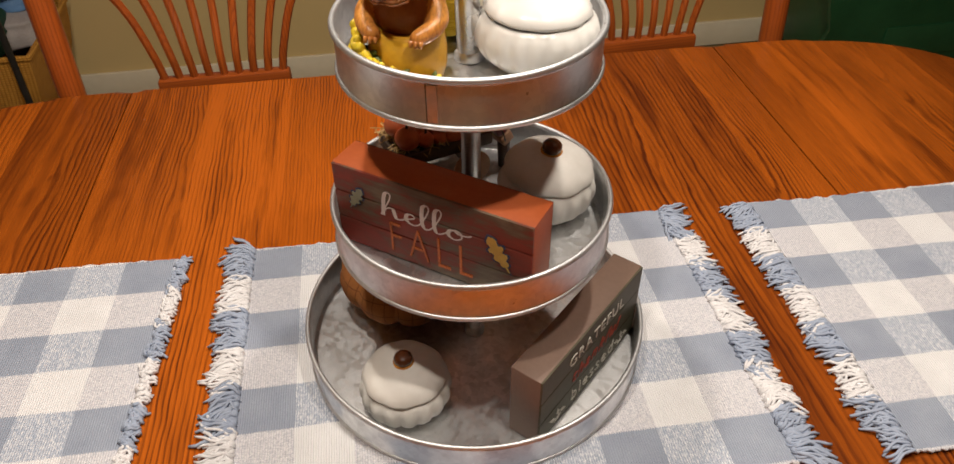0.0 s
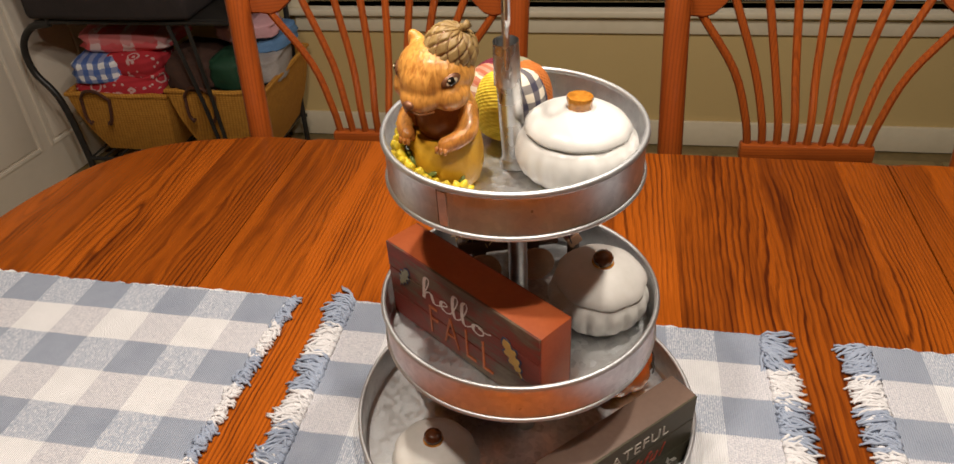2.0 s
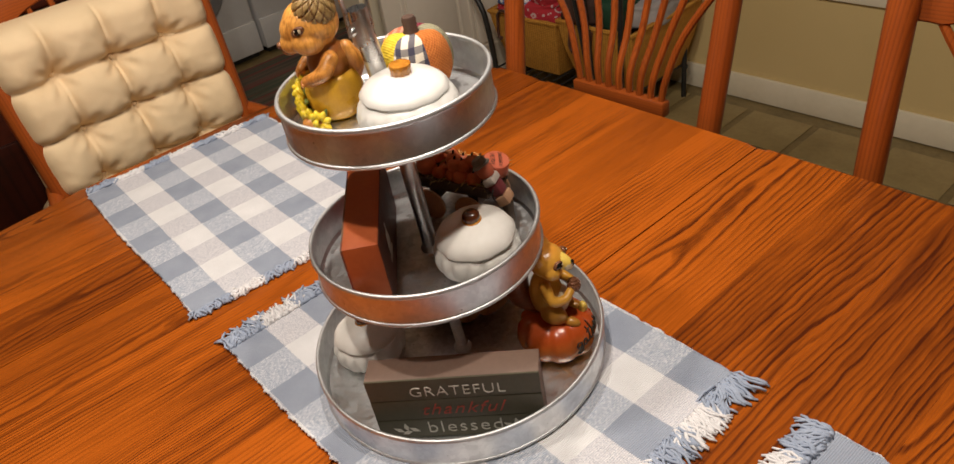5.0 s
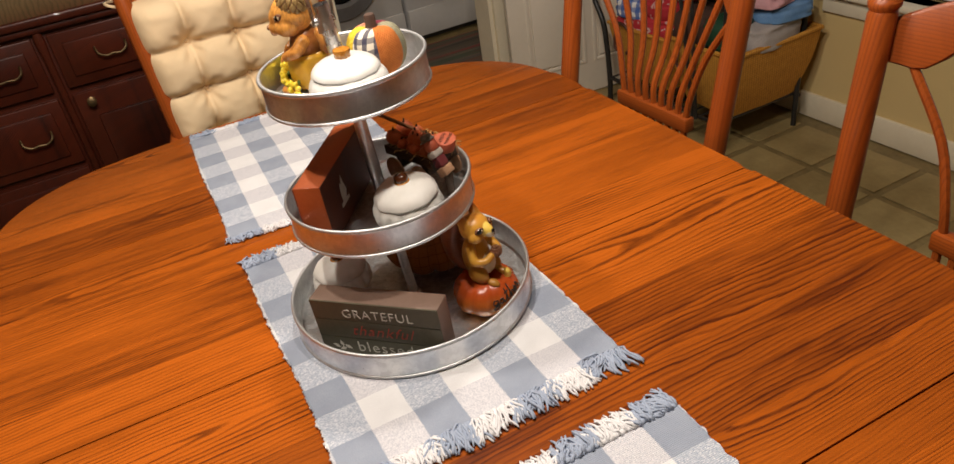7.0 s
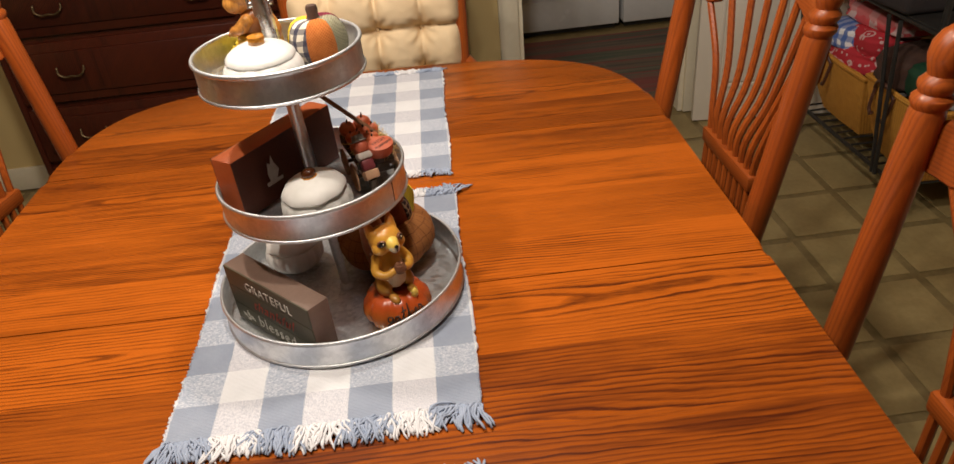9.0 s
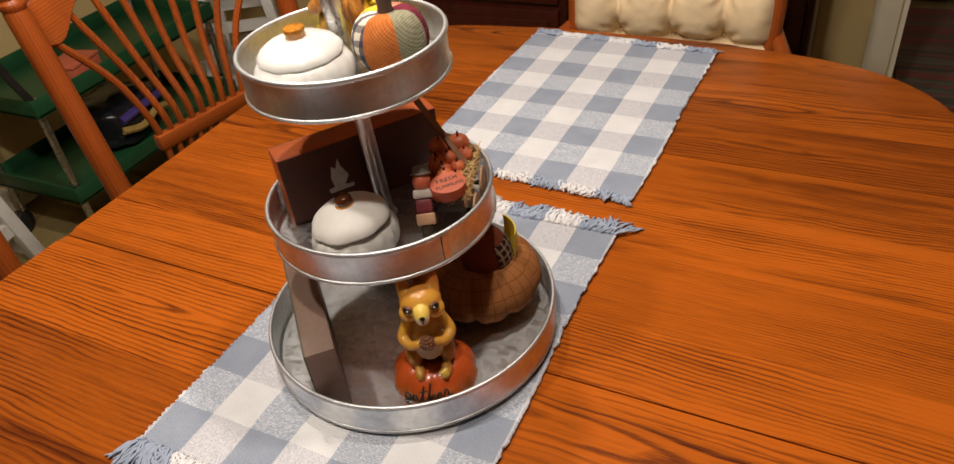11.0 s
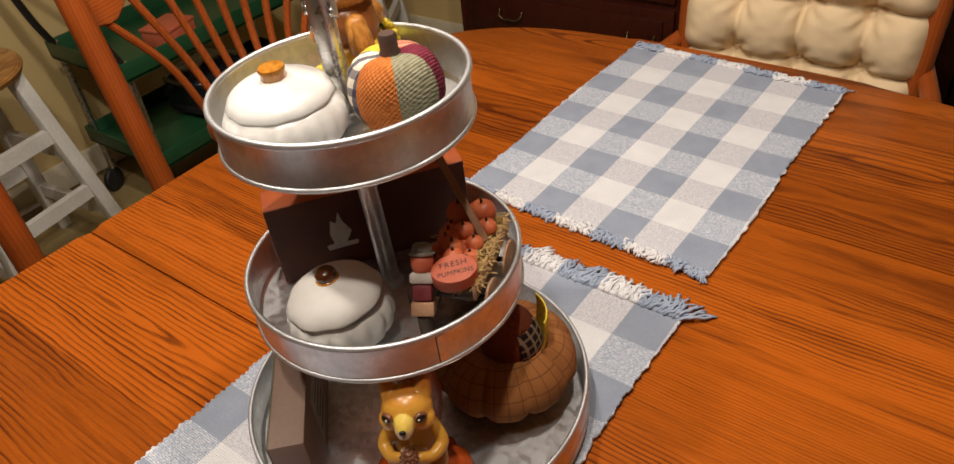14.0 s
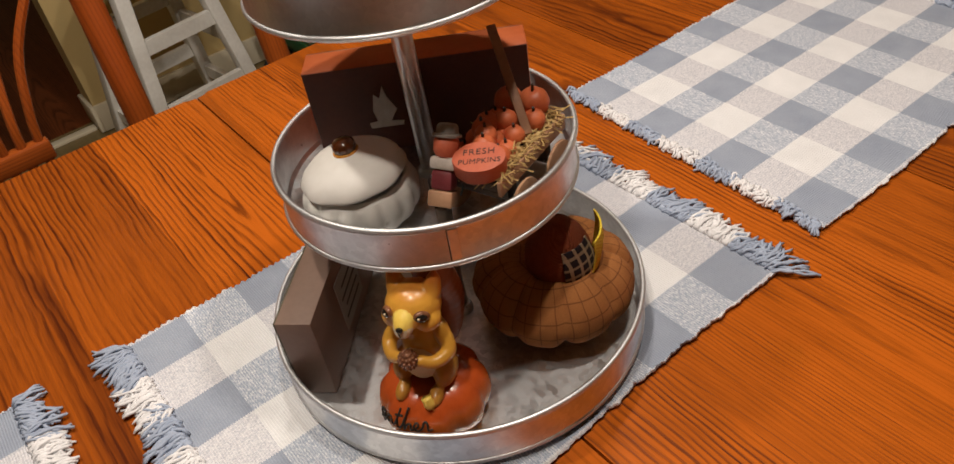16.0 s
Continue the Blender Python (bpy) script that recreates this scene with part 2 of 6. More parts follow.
INK_WHITE = plain("white_ink", (0.52, 0.49, 0.42), (0.62, 0.59, 0.52), 0.6, 200.0)
INK_PINK = plain("pale_pink_ink", (0.72, 0.58, 0.54), (0.80, 0.68, 0.63), 0.6, 200.0)
INK_ORANGE = plain("glitter_orange_ink", (0.20, 0.030, 0.008), (0.85, 0.22, 0.05), 0.30, 1100.0, 0.35)
INK_RED = plain("dull_red_ink", (0.34, 0.045, 0.026), (0.44, 0.070, 0.042), 0.6, 200.0)
INK_DARK = plain("dark_ink", (0.012, 0.008, 0.005), (0.03, 0.02, 0.012), 0.5, 200.0)
INK_GOLD = plain("gold_leaf_ink", (0.52, 0.27, 0.04), (0.66, 0.40, 0.09), 0.5, 120.0)
INK_NAVY = plain("navy_ink", (0.02, 0.03, 0.08), (0.04, 0.05, 0.12), 0.5, 120.0)
INK_SAGE = plain("sage_leaf_ink", (0.20, 0.20, 0.13), (0.30, 0.30, 0.20), 0.5, 120.0)
WHITE_TAG = plain("torn_white_paper", (0.50, 0.44, 0.38), (0.66, 0.60, 0.54), 0.8, 90.0)
GREY_PAPER = plain("grey_paper", (0.30, 0.28, 0.26), (0.38, 0.36, 0.33), 0.85, 60.0)
PUMPKIN_PAINT = plain("orange_wood_paint", (0.52, 0.105, 0.035), (0.64, 0.165, 0.060), 0.5, 60.0)
CORAL = plain("coral_sign_paint", (0.52, 0.105, 0.050), (0.60, 0.150, 0.075), 0.55, 60.0)
MAROON = plain("maroon_paint", (0.16, 0.024, 0.030), (0.22, 0.040, 0.045), 0.5, 60.0)
PEACH_WOOD = plain("bare_wood", (0.42, 0.22, 0.12), (0.55, 0.32, 0.19), 0.6, 50.0)
LEATHER = plain("brown_leather", (0.050, 0.016, 0.009), (0.095, 0.034, 0.018), 0.45, 60.0)
CLOTH_UMBER = plain("umber_cloth", (0.040, 0.018, 0.012), (0.075, 0.034, 0.022), 0.85, 34.0)
WAGON_WOOD = plain("dark_stained_wood", (0.055, 0.032, 0.020), (0.11, 0.065, 0.038), 0.6, 40.0)
HANDLE_WOOD = plain("aged_handle_wood", (0.20, 0.085, 0.035), (0.30, 0.14, 0.065), 0.6, 50.0)
GREY_PAINT = plain("grey_paint", (0.17, 0.15, 0.13), (0.27, 0.24, 0.21), 0.55, 60.0)
STRAW = plain("straw", (0.46, 0.29, 0.09), (0.66, 0.47, 0.20), 0.7, 80.0)
WOOD_GRIP = plain("pale_turned_wood", (0.50, 0.30, 0.21), (0.60, 0.39, 0.28), 0.45, 60.0)
CLOTH_PINK = plain("pink_cloth", (0.62, 0.30, 0.34), (0.72, 0.42, 0.45), 0.9, 26.0)
CLOTH_BLUE = plain("blue_cloth", (0.08, 0.20, 0.42), (0.16, 0.30, 0.52), 0.9, 26.0)
CLOTH_DARK = plain("dark_cloth", (0.018, 0.014, 0.014), (0.04, 0.03, 0.03), 0.9, 26.0)
CLOTH_GREY = plain("grey_cloth", (0.30, 0.27, 0.25), (0.42, 0.38, 0.36), 0.9, 26.0)
GLASS_WHITE = plain("lit_blind", (0.62, 0.62, 0.64), (0.70, 0.70, 0.72), 0.7, 6.0)
THREAD_BLUE = plain("blue_cotton_thread", (0.270, 0.320, 0.425), (0.360, 0.410, 0.510), 0.95, 90.0)
THREAD_WHITE = plain("white_cotton_thread", (0.64, 0.63, 0.64), (0.76, 0.75, 0.76), 0.95, 90.0)


def galvanised(name, lo, hi, bump, spangle):
    """Zinc-coated sheet: spangle, blotches and a few dark specks."""
    n = Net(name, 0.3, 1.0)
    c = n.xyz(n.voronoi(n.co, 62.0, "Color"))[0]
    c2 = n.xyz(n.voronoi(n.co, 190.0, "Color"))[1]
    stain = n.noise(n.co, 26.0, 4.0, 0.65)
    f = n.math("MULTIPLY_ADD", c, 0.6 * spangle, n.math("MULTIPLY_ADD", c2, spangle, n.math("MULTIPLY", stain, 1.1 - 1.6 * spangle)))
    col = n.ramp(f, [(0.28, (0.53, 0.54, 0.55)), (0.55, (0.68, 0.69, 0.70)), (0.80, (0.82, 0.83, 0.83))])
    speck = n.math("GREATER_THAN", n.noise(n.co, 170.0, 2.0, 0.6), 0.755)
    col = n.mix(n.math("MULTIPLY", speck, 0.6), col, (0.16, 0.15, 0.14))
    return n.done(col, f, bump, 0.0004, n.fit(f, 0.25, 0.85, hi, lo))


def gingham():
    """Woven buffalo check: each crossing of blue and white yarn gives its own speckle."""
    n = Net("blue_white_check", 0.95, 0.0, 0.0, 0.2)
    x, y, z = n.xyz()
    wob = n.math("MULTIPLY", n.math("SUBTRACT", n.noise(n.co, 16.0, 2.0), 0.5), 0.004)
    tooth = n.math("MULTIPLY", n.math("SINE", n.math("MULTIPLY", x, 2856.0)), 0.0007)
    gx = n.math("ADD", n.math("DIVIDE", n.math("ADD", x, wob), 0.0529), 50.5)
    gy = n.math("ADD", n.math("DIVIDE", n.math("ADD", n.math("ADD", y, wob), tooth), 0.0502), 51.5)
    wx = n.math("GREATER_THAN", n.math("FRACT", n.math("MULTIPLY", gx, 0.5)), 0.5)
    wy = n.math("GREATER_THAN", n.math("FRACT", n.math("MULTIPLY", gy, 0.5)), 0.5)
    rib = n.math("MULTIPLY_ADD", n.math("SINE", n.math("ADD", n.math("MULTIPLY", x, 2856.0), n.math("MULTIPLY", n.noise(n.co, 60.0, 2.0), 3.0))), 0.5, 0.5)
    dash = n.noise(n.join(x, n.math("MULTIPLY", y, 0.40), z), 760.0, 2.0, 0.7)
    dots = n.noise(n.join(n.math("MULTIPLY", x, 0.55), y, z), 950.0, 1.0, 0.6)
    patch = n.noise(n.co, 26.0, 3.0)
    blue = n.ramp(n.math("MULTIPLY_ADD", dots, 0.35, n.math("MULTIPLY", patch, 0.65)), [(0.3, (0.272, 0.310, 0.388)), (0.7, (0.355, 0.394, 0.472))])
    white = n.ramp(n.math("MULTIPLY_ADD", dots, 0.3, n.math("MULTIPLY", patch, 0.7)), [(0.3, (0.71, 0.71, 0.72)), (0.7, (0.82, 0.82, 0.83))])
    lilac = n.ramp(dots, [(0.34, (0.49, 0.50, 0.55)), (0.47, (0.595, 0.59, 0.63)), (0.62, (0.71, 0.70, 0.72))])
    fleck = n.ramp(n.math("MULTIPLY_ADD", n.math("SUBTRACT", rib, 0.5), 0.10, dash), [(0.40, (0.36, 0.41, 0.50)), (0.50, (0.46, 0.50, 0.58)), (0.60, (0.60, 0.62, 0.67)), (0.70, (0.75, 0.76, 0.78))])
    lower = n.mix(wx, blue, fleck)
    upper = n.mix(wx, lilac, white)
    c = n.mix(wy, lower, upper)
    c = n.mix(n.math("MULTIPLY", n.math("SUBTRACT", 1.0, rib), 0.16), c, n.mix(1.0, c, (0.42, 0.42, 0.48), "MULTIPLY"))
    h = n.math("MULTIPLY_ADD", rib, 0.8, n.math("MULTIPLY", dash, 0.7))
    return n.done(c, h, 0.6, 0.0011)


def plaid(name, base, line, line2, cell, width=0.10, axis="XZ", rough=0.9):
    n = Net(name, rough, 0.0, 0.0, 0.2)
    o = n.xyz()
    a, b = ("XYZ".index(k) for k in axis)
    wob = n.math("MULTIPLY", n.math("SUBTRACT", n.noise(n.co, 40.0, 2.0), 0.5), cell * 0.35)
    fa = n.math("FRACT", n.math("ADD", n.math("DIVIDE", n.math("ADD", o[a], wob), cell), 50.0))
    fb = n.math("FRACT", n.math("ADD", n.math("DIVIDE", n.math("ADD", o[b], wob), cell), 50.0))
    la, lb = n.math("LESS_THAN", fa, width), n.math("LESS_THAN", fb, width)
    weave = n.noise(n.co, 900.0, 1.0)
    c0 = n.mix(n.noise(n.co, 40.0, 3.0), base, tuple(k * 1.35 for k in base))
    c = n.mix(n.math("MULTIPLY", la, 0.85), c0, line)
    c = n.mix(n.math("MULTIPLY", lb, 0.7), c, line2)
    return n.done(c, weave, 0.4, 0.0006)


def round_plaid(name, base, line, cell, width, high):
    """Window-pane check that follows a stuffed round body: lines run up and round it."""
    n = Net(name, 0.95, 0.0, 0.0, 0.2)
    x, y, z = n.xyz()
    wob = n.math("MULTIPLY", n.math("SUBTRACT", n.noise(n.co, 30.0, 2.0), 0.5), 0.35)
    flat = n.math("SQRT", n.math("ADD", n.math("MULTIPLY", x, x), n.math("MULTIPLY", y, y)))
    lon = n.math("ADD", n.math("MULTIPLY", n.math("ARCTAN2", y, x), 0.052 / cell), wob)
    lat = n.math("ADD", n.math("MULTIPLY", n.math("ARCTAN2", flat, n.math("SUBTRACT", z, high)), 0.046 / cell), wob)
    la = n.math("LESS_THAN", n.math("FRACT", n.math("ADD", lon, 50.0)), width)
    lb = n.math("LESS_THAN", n.math("FRACT", n.math("ADD", lat, 50.0)), width)
    weave = n.noise(n.co, 900.0, 1.0)
    c = n.mix(n.noise(n.co, 30.0, 3.0), base, tuple(k * 1.45 for k in base))
    c = n.mix(n.math("MULTIPLY", n.math("MAXIMUM", la, lb), 0.55), c, line)
    return n.done(n.mix(n.fit(weave, 0.3, 0.7, 0.0, 0.25), c, n.mix(1.0, c, (0.5, 0.45, 0.4), "MULTIPLY")), weave, 0.4, 0.0006)


def burlap(name, c, c2, scale=190.0):
    n = Net(name, 0.95, 0.0, 0.0, 0.2)
    x, y, z = n.xyz()
    a = n.math("SINE", n.math("MULTIPLY", z, scale * 6.28 * 1.6))
    b = n.math("SINE", n.math("MULTIPLY", n.math("ADD", x, y), scale * 6.28 * 1.2))
    w = n.math("MULTIPLY_ADD", n.math("MULTIPLY", a, b), 0.35, 0.5)
    f = n.math("MULTIPLY_ADD", n.noise(n.co, 220.0, 2.0), 0.5, n.math("MULTIPLY", w, 0.6))
    return n.done(n.ramp(f, [(0.25, c), (0.8, c2)]), w, 0.8, 0.0012)


def wicker():
    n = Net("woven_seagrass", 0.75)
    x, y, z = n.xyz()
    s = n.math("ADD", x, y)
    a = n.math("SINE", n.math("MULTIPLY", z, 430.0))
    b = n.math("SINE", n.math("MULTIPLY_ADD", s, 300.0, n.math("MULTIPLY", n.math("SIGN", a), 1.57)))
    w = n.math("MULTIPLY_ADD", n.math("MULTIPLY", n.math("ABSOLUTE", a), n.math("ABSOLUTE", b)), 0.8, 0.1)
    f = n.math("MULTIPLY_ADD", n.noise(n.co, 70.0, 3.0), 0.5, n.math("MULTIPLY", w, 0.55))
    return n.done(n.ramp(f, [(0.2, (0.34, 0.130, 0.014)), (0.5, (0.56, 0.250, 0.030)), (0.85, (0.68, 0.36, 0.060))]), w, 0.45, 0.003)


def vinyl(name, dark, light):
    n = Net(name, 0.42, 0.0, 0.0, 0.4)
    r = n.random()
    p = n.add(n.co, n.join(n.math("MULTIPLY", r, 7.0), n.math("MULTIPLY", r, 3.0), 0.0))
    f = n.math("MULTIPLY_ADD", n.noise(p, 60.0, 3.0, 0.65), 0.4, n.math("MULTIPLY", n.noise(p, 9.0, 4.0, 0.6), 0.6))
    f = n.math("ADD", f, n.fit(r, 0.0, 1.0, -0.06, 0.06))
    return n.done(n.ramp(f, [(0.3, dark), (0.7, light)]), f, 0.15, 0.0006)


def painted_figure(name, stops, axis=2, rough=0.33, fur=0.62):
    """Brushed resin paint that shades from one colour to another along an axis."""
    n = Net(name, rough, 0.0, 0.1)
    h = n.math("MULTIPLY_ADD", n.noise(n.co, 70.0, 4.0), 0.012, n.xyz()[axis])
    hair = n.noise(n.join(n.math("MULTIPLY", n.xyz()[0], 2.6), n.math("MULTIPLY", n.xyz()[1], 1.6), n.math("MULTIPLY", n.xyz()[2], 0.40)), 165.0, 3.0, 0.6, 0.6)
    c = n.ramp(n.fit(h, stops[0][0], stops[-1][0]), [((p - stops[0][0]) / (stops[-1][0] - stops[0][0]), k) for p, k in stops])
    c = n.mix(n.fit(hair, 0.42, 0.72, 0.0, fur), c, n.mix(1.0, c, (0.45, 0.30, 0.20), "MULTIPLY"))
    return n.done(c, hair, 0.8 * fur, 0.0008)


def rag_rug():
    n = Net("striped_rag_rug", 0.95)
    x, y, z = n.xyz()
    f = n.noise(n.join(n.math("MULTIPLY", x, 1.0), n.math("MULTIPLY", y, 0.03), 0.0), 9.0, 2.0, 0.6)
    g = n.noise(n.co, 160.0, 2.0)
    c = n.ramp(f, [(0.32, (0.04, 0.035, 0.03)), (0.42, (0.13, 0.10, 0.07)), (0.5, (0.22, 0.045, 0.04)), (0.56, (0.06, 0.085, 0.055)), (0.62, (0.17, 0.125, 0.09)), (0.7, (0.05, 0.055, 0.08))])
    return n.done(n.mix(0.3, c, n.mix(1.0, c, g, "MULTIPLY")), g, 0.6, 0.003)




def bandana(name, base, spot):
    """Cotton print: small pale figures scattered on a plain ground."""
    n = Net(name, 0.9, 0.0, 0.0, 0.2)
    near = n.math("LESS_THAN", n.voronoi(n.co, 42.0), 0.26)
    ring = n.math("LESS_THAN", n.math("ABSOLUTE", n.math("SUBTRACT", n.voronoi(n.add(n.co, (0.3, 0.1, 0.2)), 17.0), 0.30)), 0.05)
    f = n.math("MAXIMUM", near, ring)
    c = n.mix(n.noise(n.co, 26.0, 3.0), base, tuple(k * 1.35 for k in base))
    return n.done(n.mix(n.math("MULTIPLY", f, 0.75), c, spot), n.noise(n.co, 300.0, 2.0), 0.3, 0.0008)


PRINT_RED = bandana("red_bandana_print", (0.40, 0.030, 0.040), (0.66, 0.52, 0.50))
STEEL = galvanised("galvanised_steel", 0.31, 0.46, 0.02, 0.16)
RIM_STEEL = galvanised("rolled_rim_steel", 0.44, 0.60, 0.02, 0.10)
STEEL_FLOOR = galvanised("galvanised_floor", 0.28, 0.52, 0.09, 0.36)
CHECK = gingham()
WICKER = wicker()
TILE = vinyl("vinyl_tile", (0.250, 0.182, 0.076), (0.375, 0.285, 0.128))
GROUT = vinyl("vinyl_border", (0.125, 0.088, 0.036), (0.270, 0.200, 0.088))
RUG = rag_rug()
PLAID_BROWN = round_plaid("brown_windowpane_plaid", (0.250, 0.098, 0.030), (0.062, 0.016, 0.009), 0.0098, 0.075, 0.030)
PLAID_NAVY = plaid("navy_cream_plaid", (0.60, 0.54, 0.44), (0.025, 0.025, 0.06), (0.025, 0.025, 0.06), 0.012, 0.45, "XZ")
PLAID_DARK = plaid("dark_checked_cloth", (0.018, 0.013, 0.016), (0.34, 0.25, 0.16), (0.34, 0.25, 0.16), 0.0085, 0.30, "XZ")
PLAID_RED = plaid("rust_cream_gingham", (0.60, 0.48, 0.36), (0.45, 0.12, 0.06), (0.45, 0.12, 0.06), 0.007, 0.5, "XZ")
CHECK_BLUE = plaid("blue_white_gingham", (0.70, 0.70, 0.72), (0.05, 0.12, 0.40), (0.05, 0.12, 0.40), 0.035, 0.5, "XZ")
STRIPE_RED = plaid("red_white_stripe", (0.60, 0.10, 0.11), (0.70, 0.58, 0.57), (0.62, 0.2, 0.2), 0.11, 0.35, "XZ")
BURLAP_ORANGE = burlap("orange_burlap", (0.34, 0.085, 0.014), (0.60, 0.20, 0.05))
BURLAP_SAGE = burlap("sage_burlap", (0.17, 0.16, 0.10), (0.32, 0.30, 0.20))
BURLAP_YELLOW = burlap("yellow_burlap", (0.50, 0.34, 0.02), (0.72, 0.54, 0.06))
BURLAP_MAROON = burlap("maroon_cord", (0.11, 0.012, 0.025), (0.20, 0.030, 0.05))
FELT_BROWN = plain("brown_felt", (0.055, 0.028, 0.018), (0.095, 0.052, 0.035), 0.95, 90.0)
SQUIRREL_TAN = painted_figure("chestnut_resin", [(0.0, (0.64, 0.27, 0.055)), (0.046, (0.56, 0.21, 0.042)), (0.062, (0.72, 0.32, 0.068)), (0.11, (0.76, 0.36, 0.078))], 2, 0.33, 0.85)
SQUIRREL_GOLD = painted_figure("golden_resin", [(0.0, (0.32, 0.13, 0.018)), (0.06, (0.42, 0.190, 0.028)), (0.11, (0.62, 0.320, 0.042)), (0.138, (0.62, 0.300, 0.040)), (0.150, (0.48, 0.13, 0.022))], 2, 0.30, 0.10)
PUMPKIN_RESIN = painted_figure("pumpkin_resin", [(-0.005, (0.56, 0.32, 0.05)), (0.018, (0.58, 0.20, 0.030)), (0.045, (0.46, 0.075, 0.014))], 2, 0.24, 0.15)
TAIL_RESIN = plain("russet_resin", (0.16, 0.035, 0.010), (0.26, 0.070, 0.018), 0.4, 60.0)
BELLY_RESIN = plain("umber_resin", (0.24, 0.075, 0.018), (0.36, 0.125, 0.030), 0.35, 60.0)
CREAM_RESIN = plain("cream_resin", (0.52, 0.42, 0.26), (0.64, 0.53, 0.36), 0.4, 60.0)
ACORN_RESIN = plain("acorn_resin", (0.10, 0.035, 0.016), (0.26, 0.11, 0.05), 0.35, 220.0, 0.2)
CAP_RESIN = plain("acorn_cap_resin", (0.24, 0.140, 0.045), (0.46, 0.31, 0.12), 0.45, 120.0)
OCHRE_RESIN = plain("ochre_resin", (0.54, 0.27, 0.018), (0.68, 0.38, 0.030), 0.30, 50.0)
PETAL = plain("yellow_petal_resin", (0.66, 0.47, 0.015), (0.80, 0.62, 0.05), 0.35, 120.0)
LEAF_RESIN = plain("leaf_green_resin", (0.05, 0.09, 0.015), (0.16, 0.20, 0.05), 0.4, 120.0)
EYE_BLACK = plain("glossy_black", (0.006, 0.005, 0.004), (0.012, 0.010, 0.008), 0.08, 60.0)


# ---- mesh helpers ----
def finish(bm, name, mats, parent=None, label="", smooth=None, at=None):
    me = bpy.data.meshes.new(name)
    bmesh.ops.recalc_face_normals(bm, faces=bm.faces[:])
    bm.to_mesh(me)
    bm.free()
    for m in (mats if isinstance(mats, (list, tuple)) else [mats]):
        me.materials.append(m)
    if smooth is not None:
        me.polygons.foreach_set("use_smooth", [True] * len(me.polygons))
        if smooth < 180:
            me.set_sharp_from_angle(angle=radians(smooth))
    ob = new(name, me)
    if parent is not None:
        ob.parent = parent
    if at is not None:
        ob.matrix_basis = at
    if label:
        ob["label"] = label
    return ob


def part(name, bm, material, parent, label="", smooth=40, at=None):
    return finish(bm, name, material, parent, label, smooth, at)


def thing(name, label, category, at=None, group="", kind=""):
    ob = new(name)
    ob.empty_display_size = 0.05
    if at is not None:
        ob.matrix_basis = at
    return tagged(ob, label, category, group, kind)


def box(x0, x1, y0, y1, z0, z1, bevel=0.0, seg=2, bm=None):
    b = bm or bmesh.new()
    v = [b.verts.new(p) for p in ((x0, y0, z0), (x1, y0, z0), (x1, y1, z0), (x0, y1, z0), (x0, y0, z1), (x1, y0, z1), (x1, y1, z1), (x0, y1, z1))]
    fs = [b.faces.new([v[i] for i in q]) for q in ((0, 3, 2, 1), (4, 5, 6, 7), (0, 1, 5, 4), (1, 2, 6, 5), (2, 3, 7, 6), (3, 0, 4, 7))]
    if bevel:
        es = {e for f in fs for e in f.edges}
        bmesh.ops.bevel(b, geom=list(es), offset=bevel, segments=seg, affect="EDGES", profile=0.5)
    return b


def lathe(profile, n=32, bm=None, m=None, ribs=0, deep=0.0, mi=0, cap=True):
    """Turn a profile of (radius, z) round z; ribs cut shallow lobes."""
    b = bm or bmesh.new()
    m = m or Matrix()
    rings = []
    for r, z in profile:
        ring = []
        for i in range(n):
            a = 2 * math.pi * i / n
            k = 1.0 - deep * abs(math.cos(a * ribs / 2)) ** 6 if ribs else 1.0
            ring.append(b.verts.new(m @ Vector((r * k * math.cos(a), r * k * math.sin(a), z))))
        rings.append(ring)
    for p, q in zip(rings, rings[1:]):
        for i in range(n):
            f = b.faces.new((p[i], p[(i + 1) % n], q[(i + 1) % n], q[i]))
            f.material_index = mi
    if cap:
        for ring in (rings[0], rings[-1]):
            if profile[0 if ring is rings[0] else -1][0] > 1e-6:
                f = b.faces.new(ring)
                f.material_index = mi
    bmesh.ops.remove_doubles(b, verts=[v for ring in rings for v in ring], dist=1e-6)
    return b


def tube(points, radius, n=8, bm=None, mi=0, closed=False):
    """A round bar along points; radius may be a list."""
    b = bm or bmesh.new()
    pts = [Vector(p) for p in points]
    rr = radius if isinstance(radius, (list, tuple)) else [radius] * len(pts)
    rings, up = [], None
    for i, p in enumerate(pts):
        if closed:
            d = pts[(i + 1) % len(pts)] - pts[i - 1]
        else:
            d = pts[min(i + 1, len(pts) - 1)] - pts[max(i - 1, 0)]
        d.normalize()
        if up is None:
            up = d.orthogonal().normalized()
        up = (up - d * up.dot(d)).normalized()
        side = d.cross(up)
        rings.append([b.verts.new(p + (up * math.cos(2 * math.pi * k / n) + side * math.sin(2 * math.pi * k / n)) * rr[i]) for k in range(n)])
    pairs = list(zip(rings, rings[1:])) + ([(rings[-1], rings[0])] if closed else [])
    for p, q in pairs:
        for k in range(n):
            f = b.faces.new((p[k], p[(k + 1) % n], q[(k + 1) % n], q[k]))
            f.material_index = mi
    if not closed:
        for ring in (rings[0], rings[-1]):
            f = b.faces.new(ring)
            f.material_index = mi
    return b


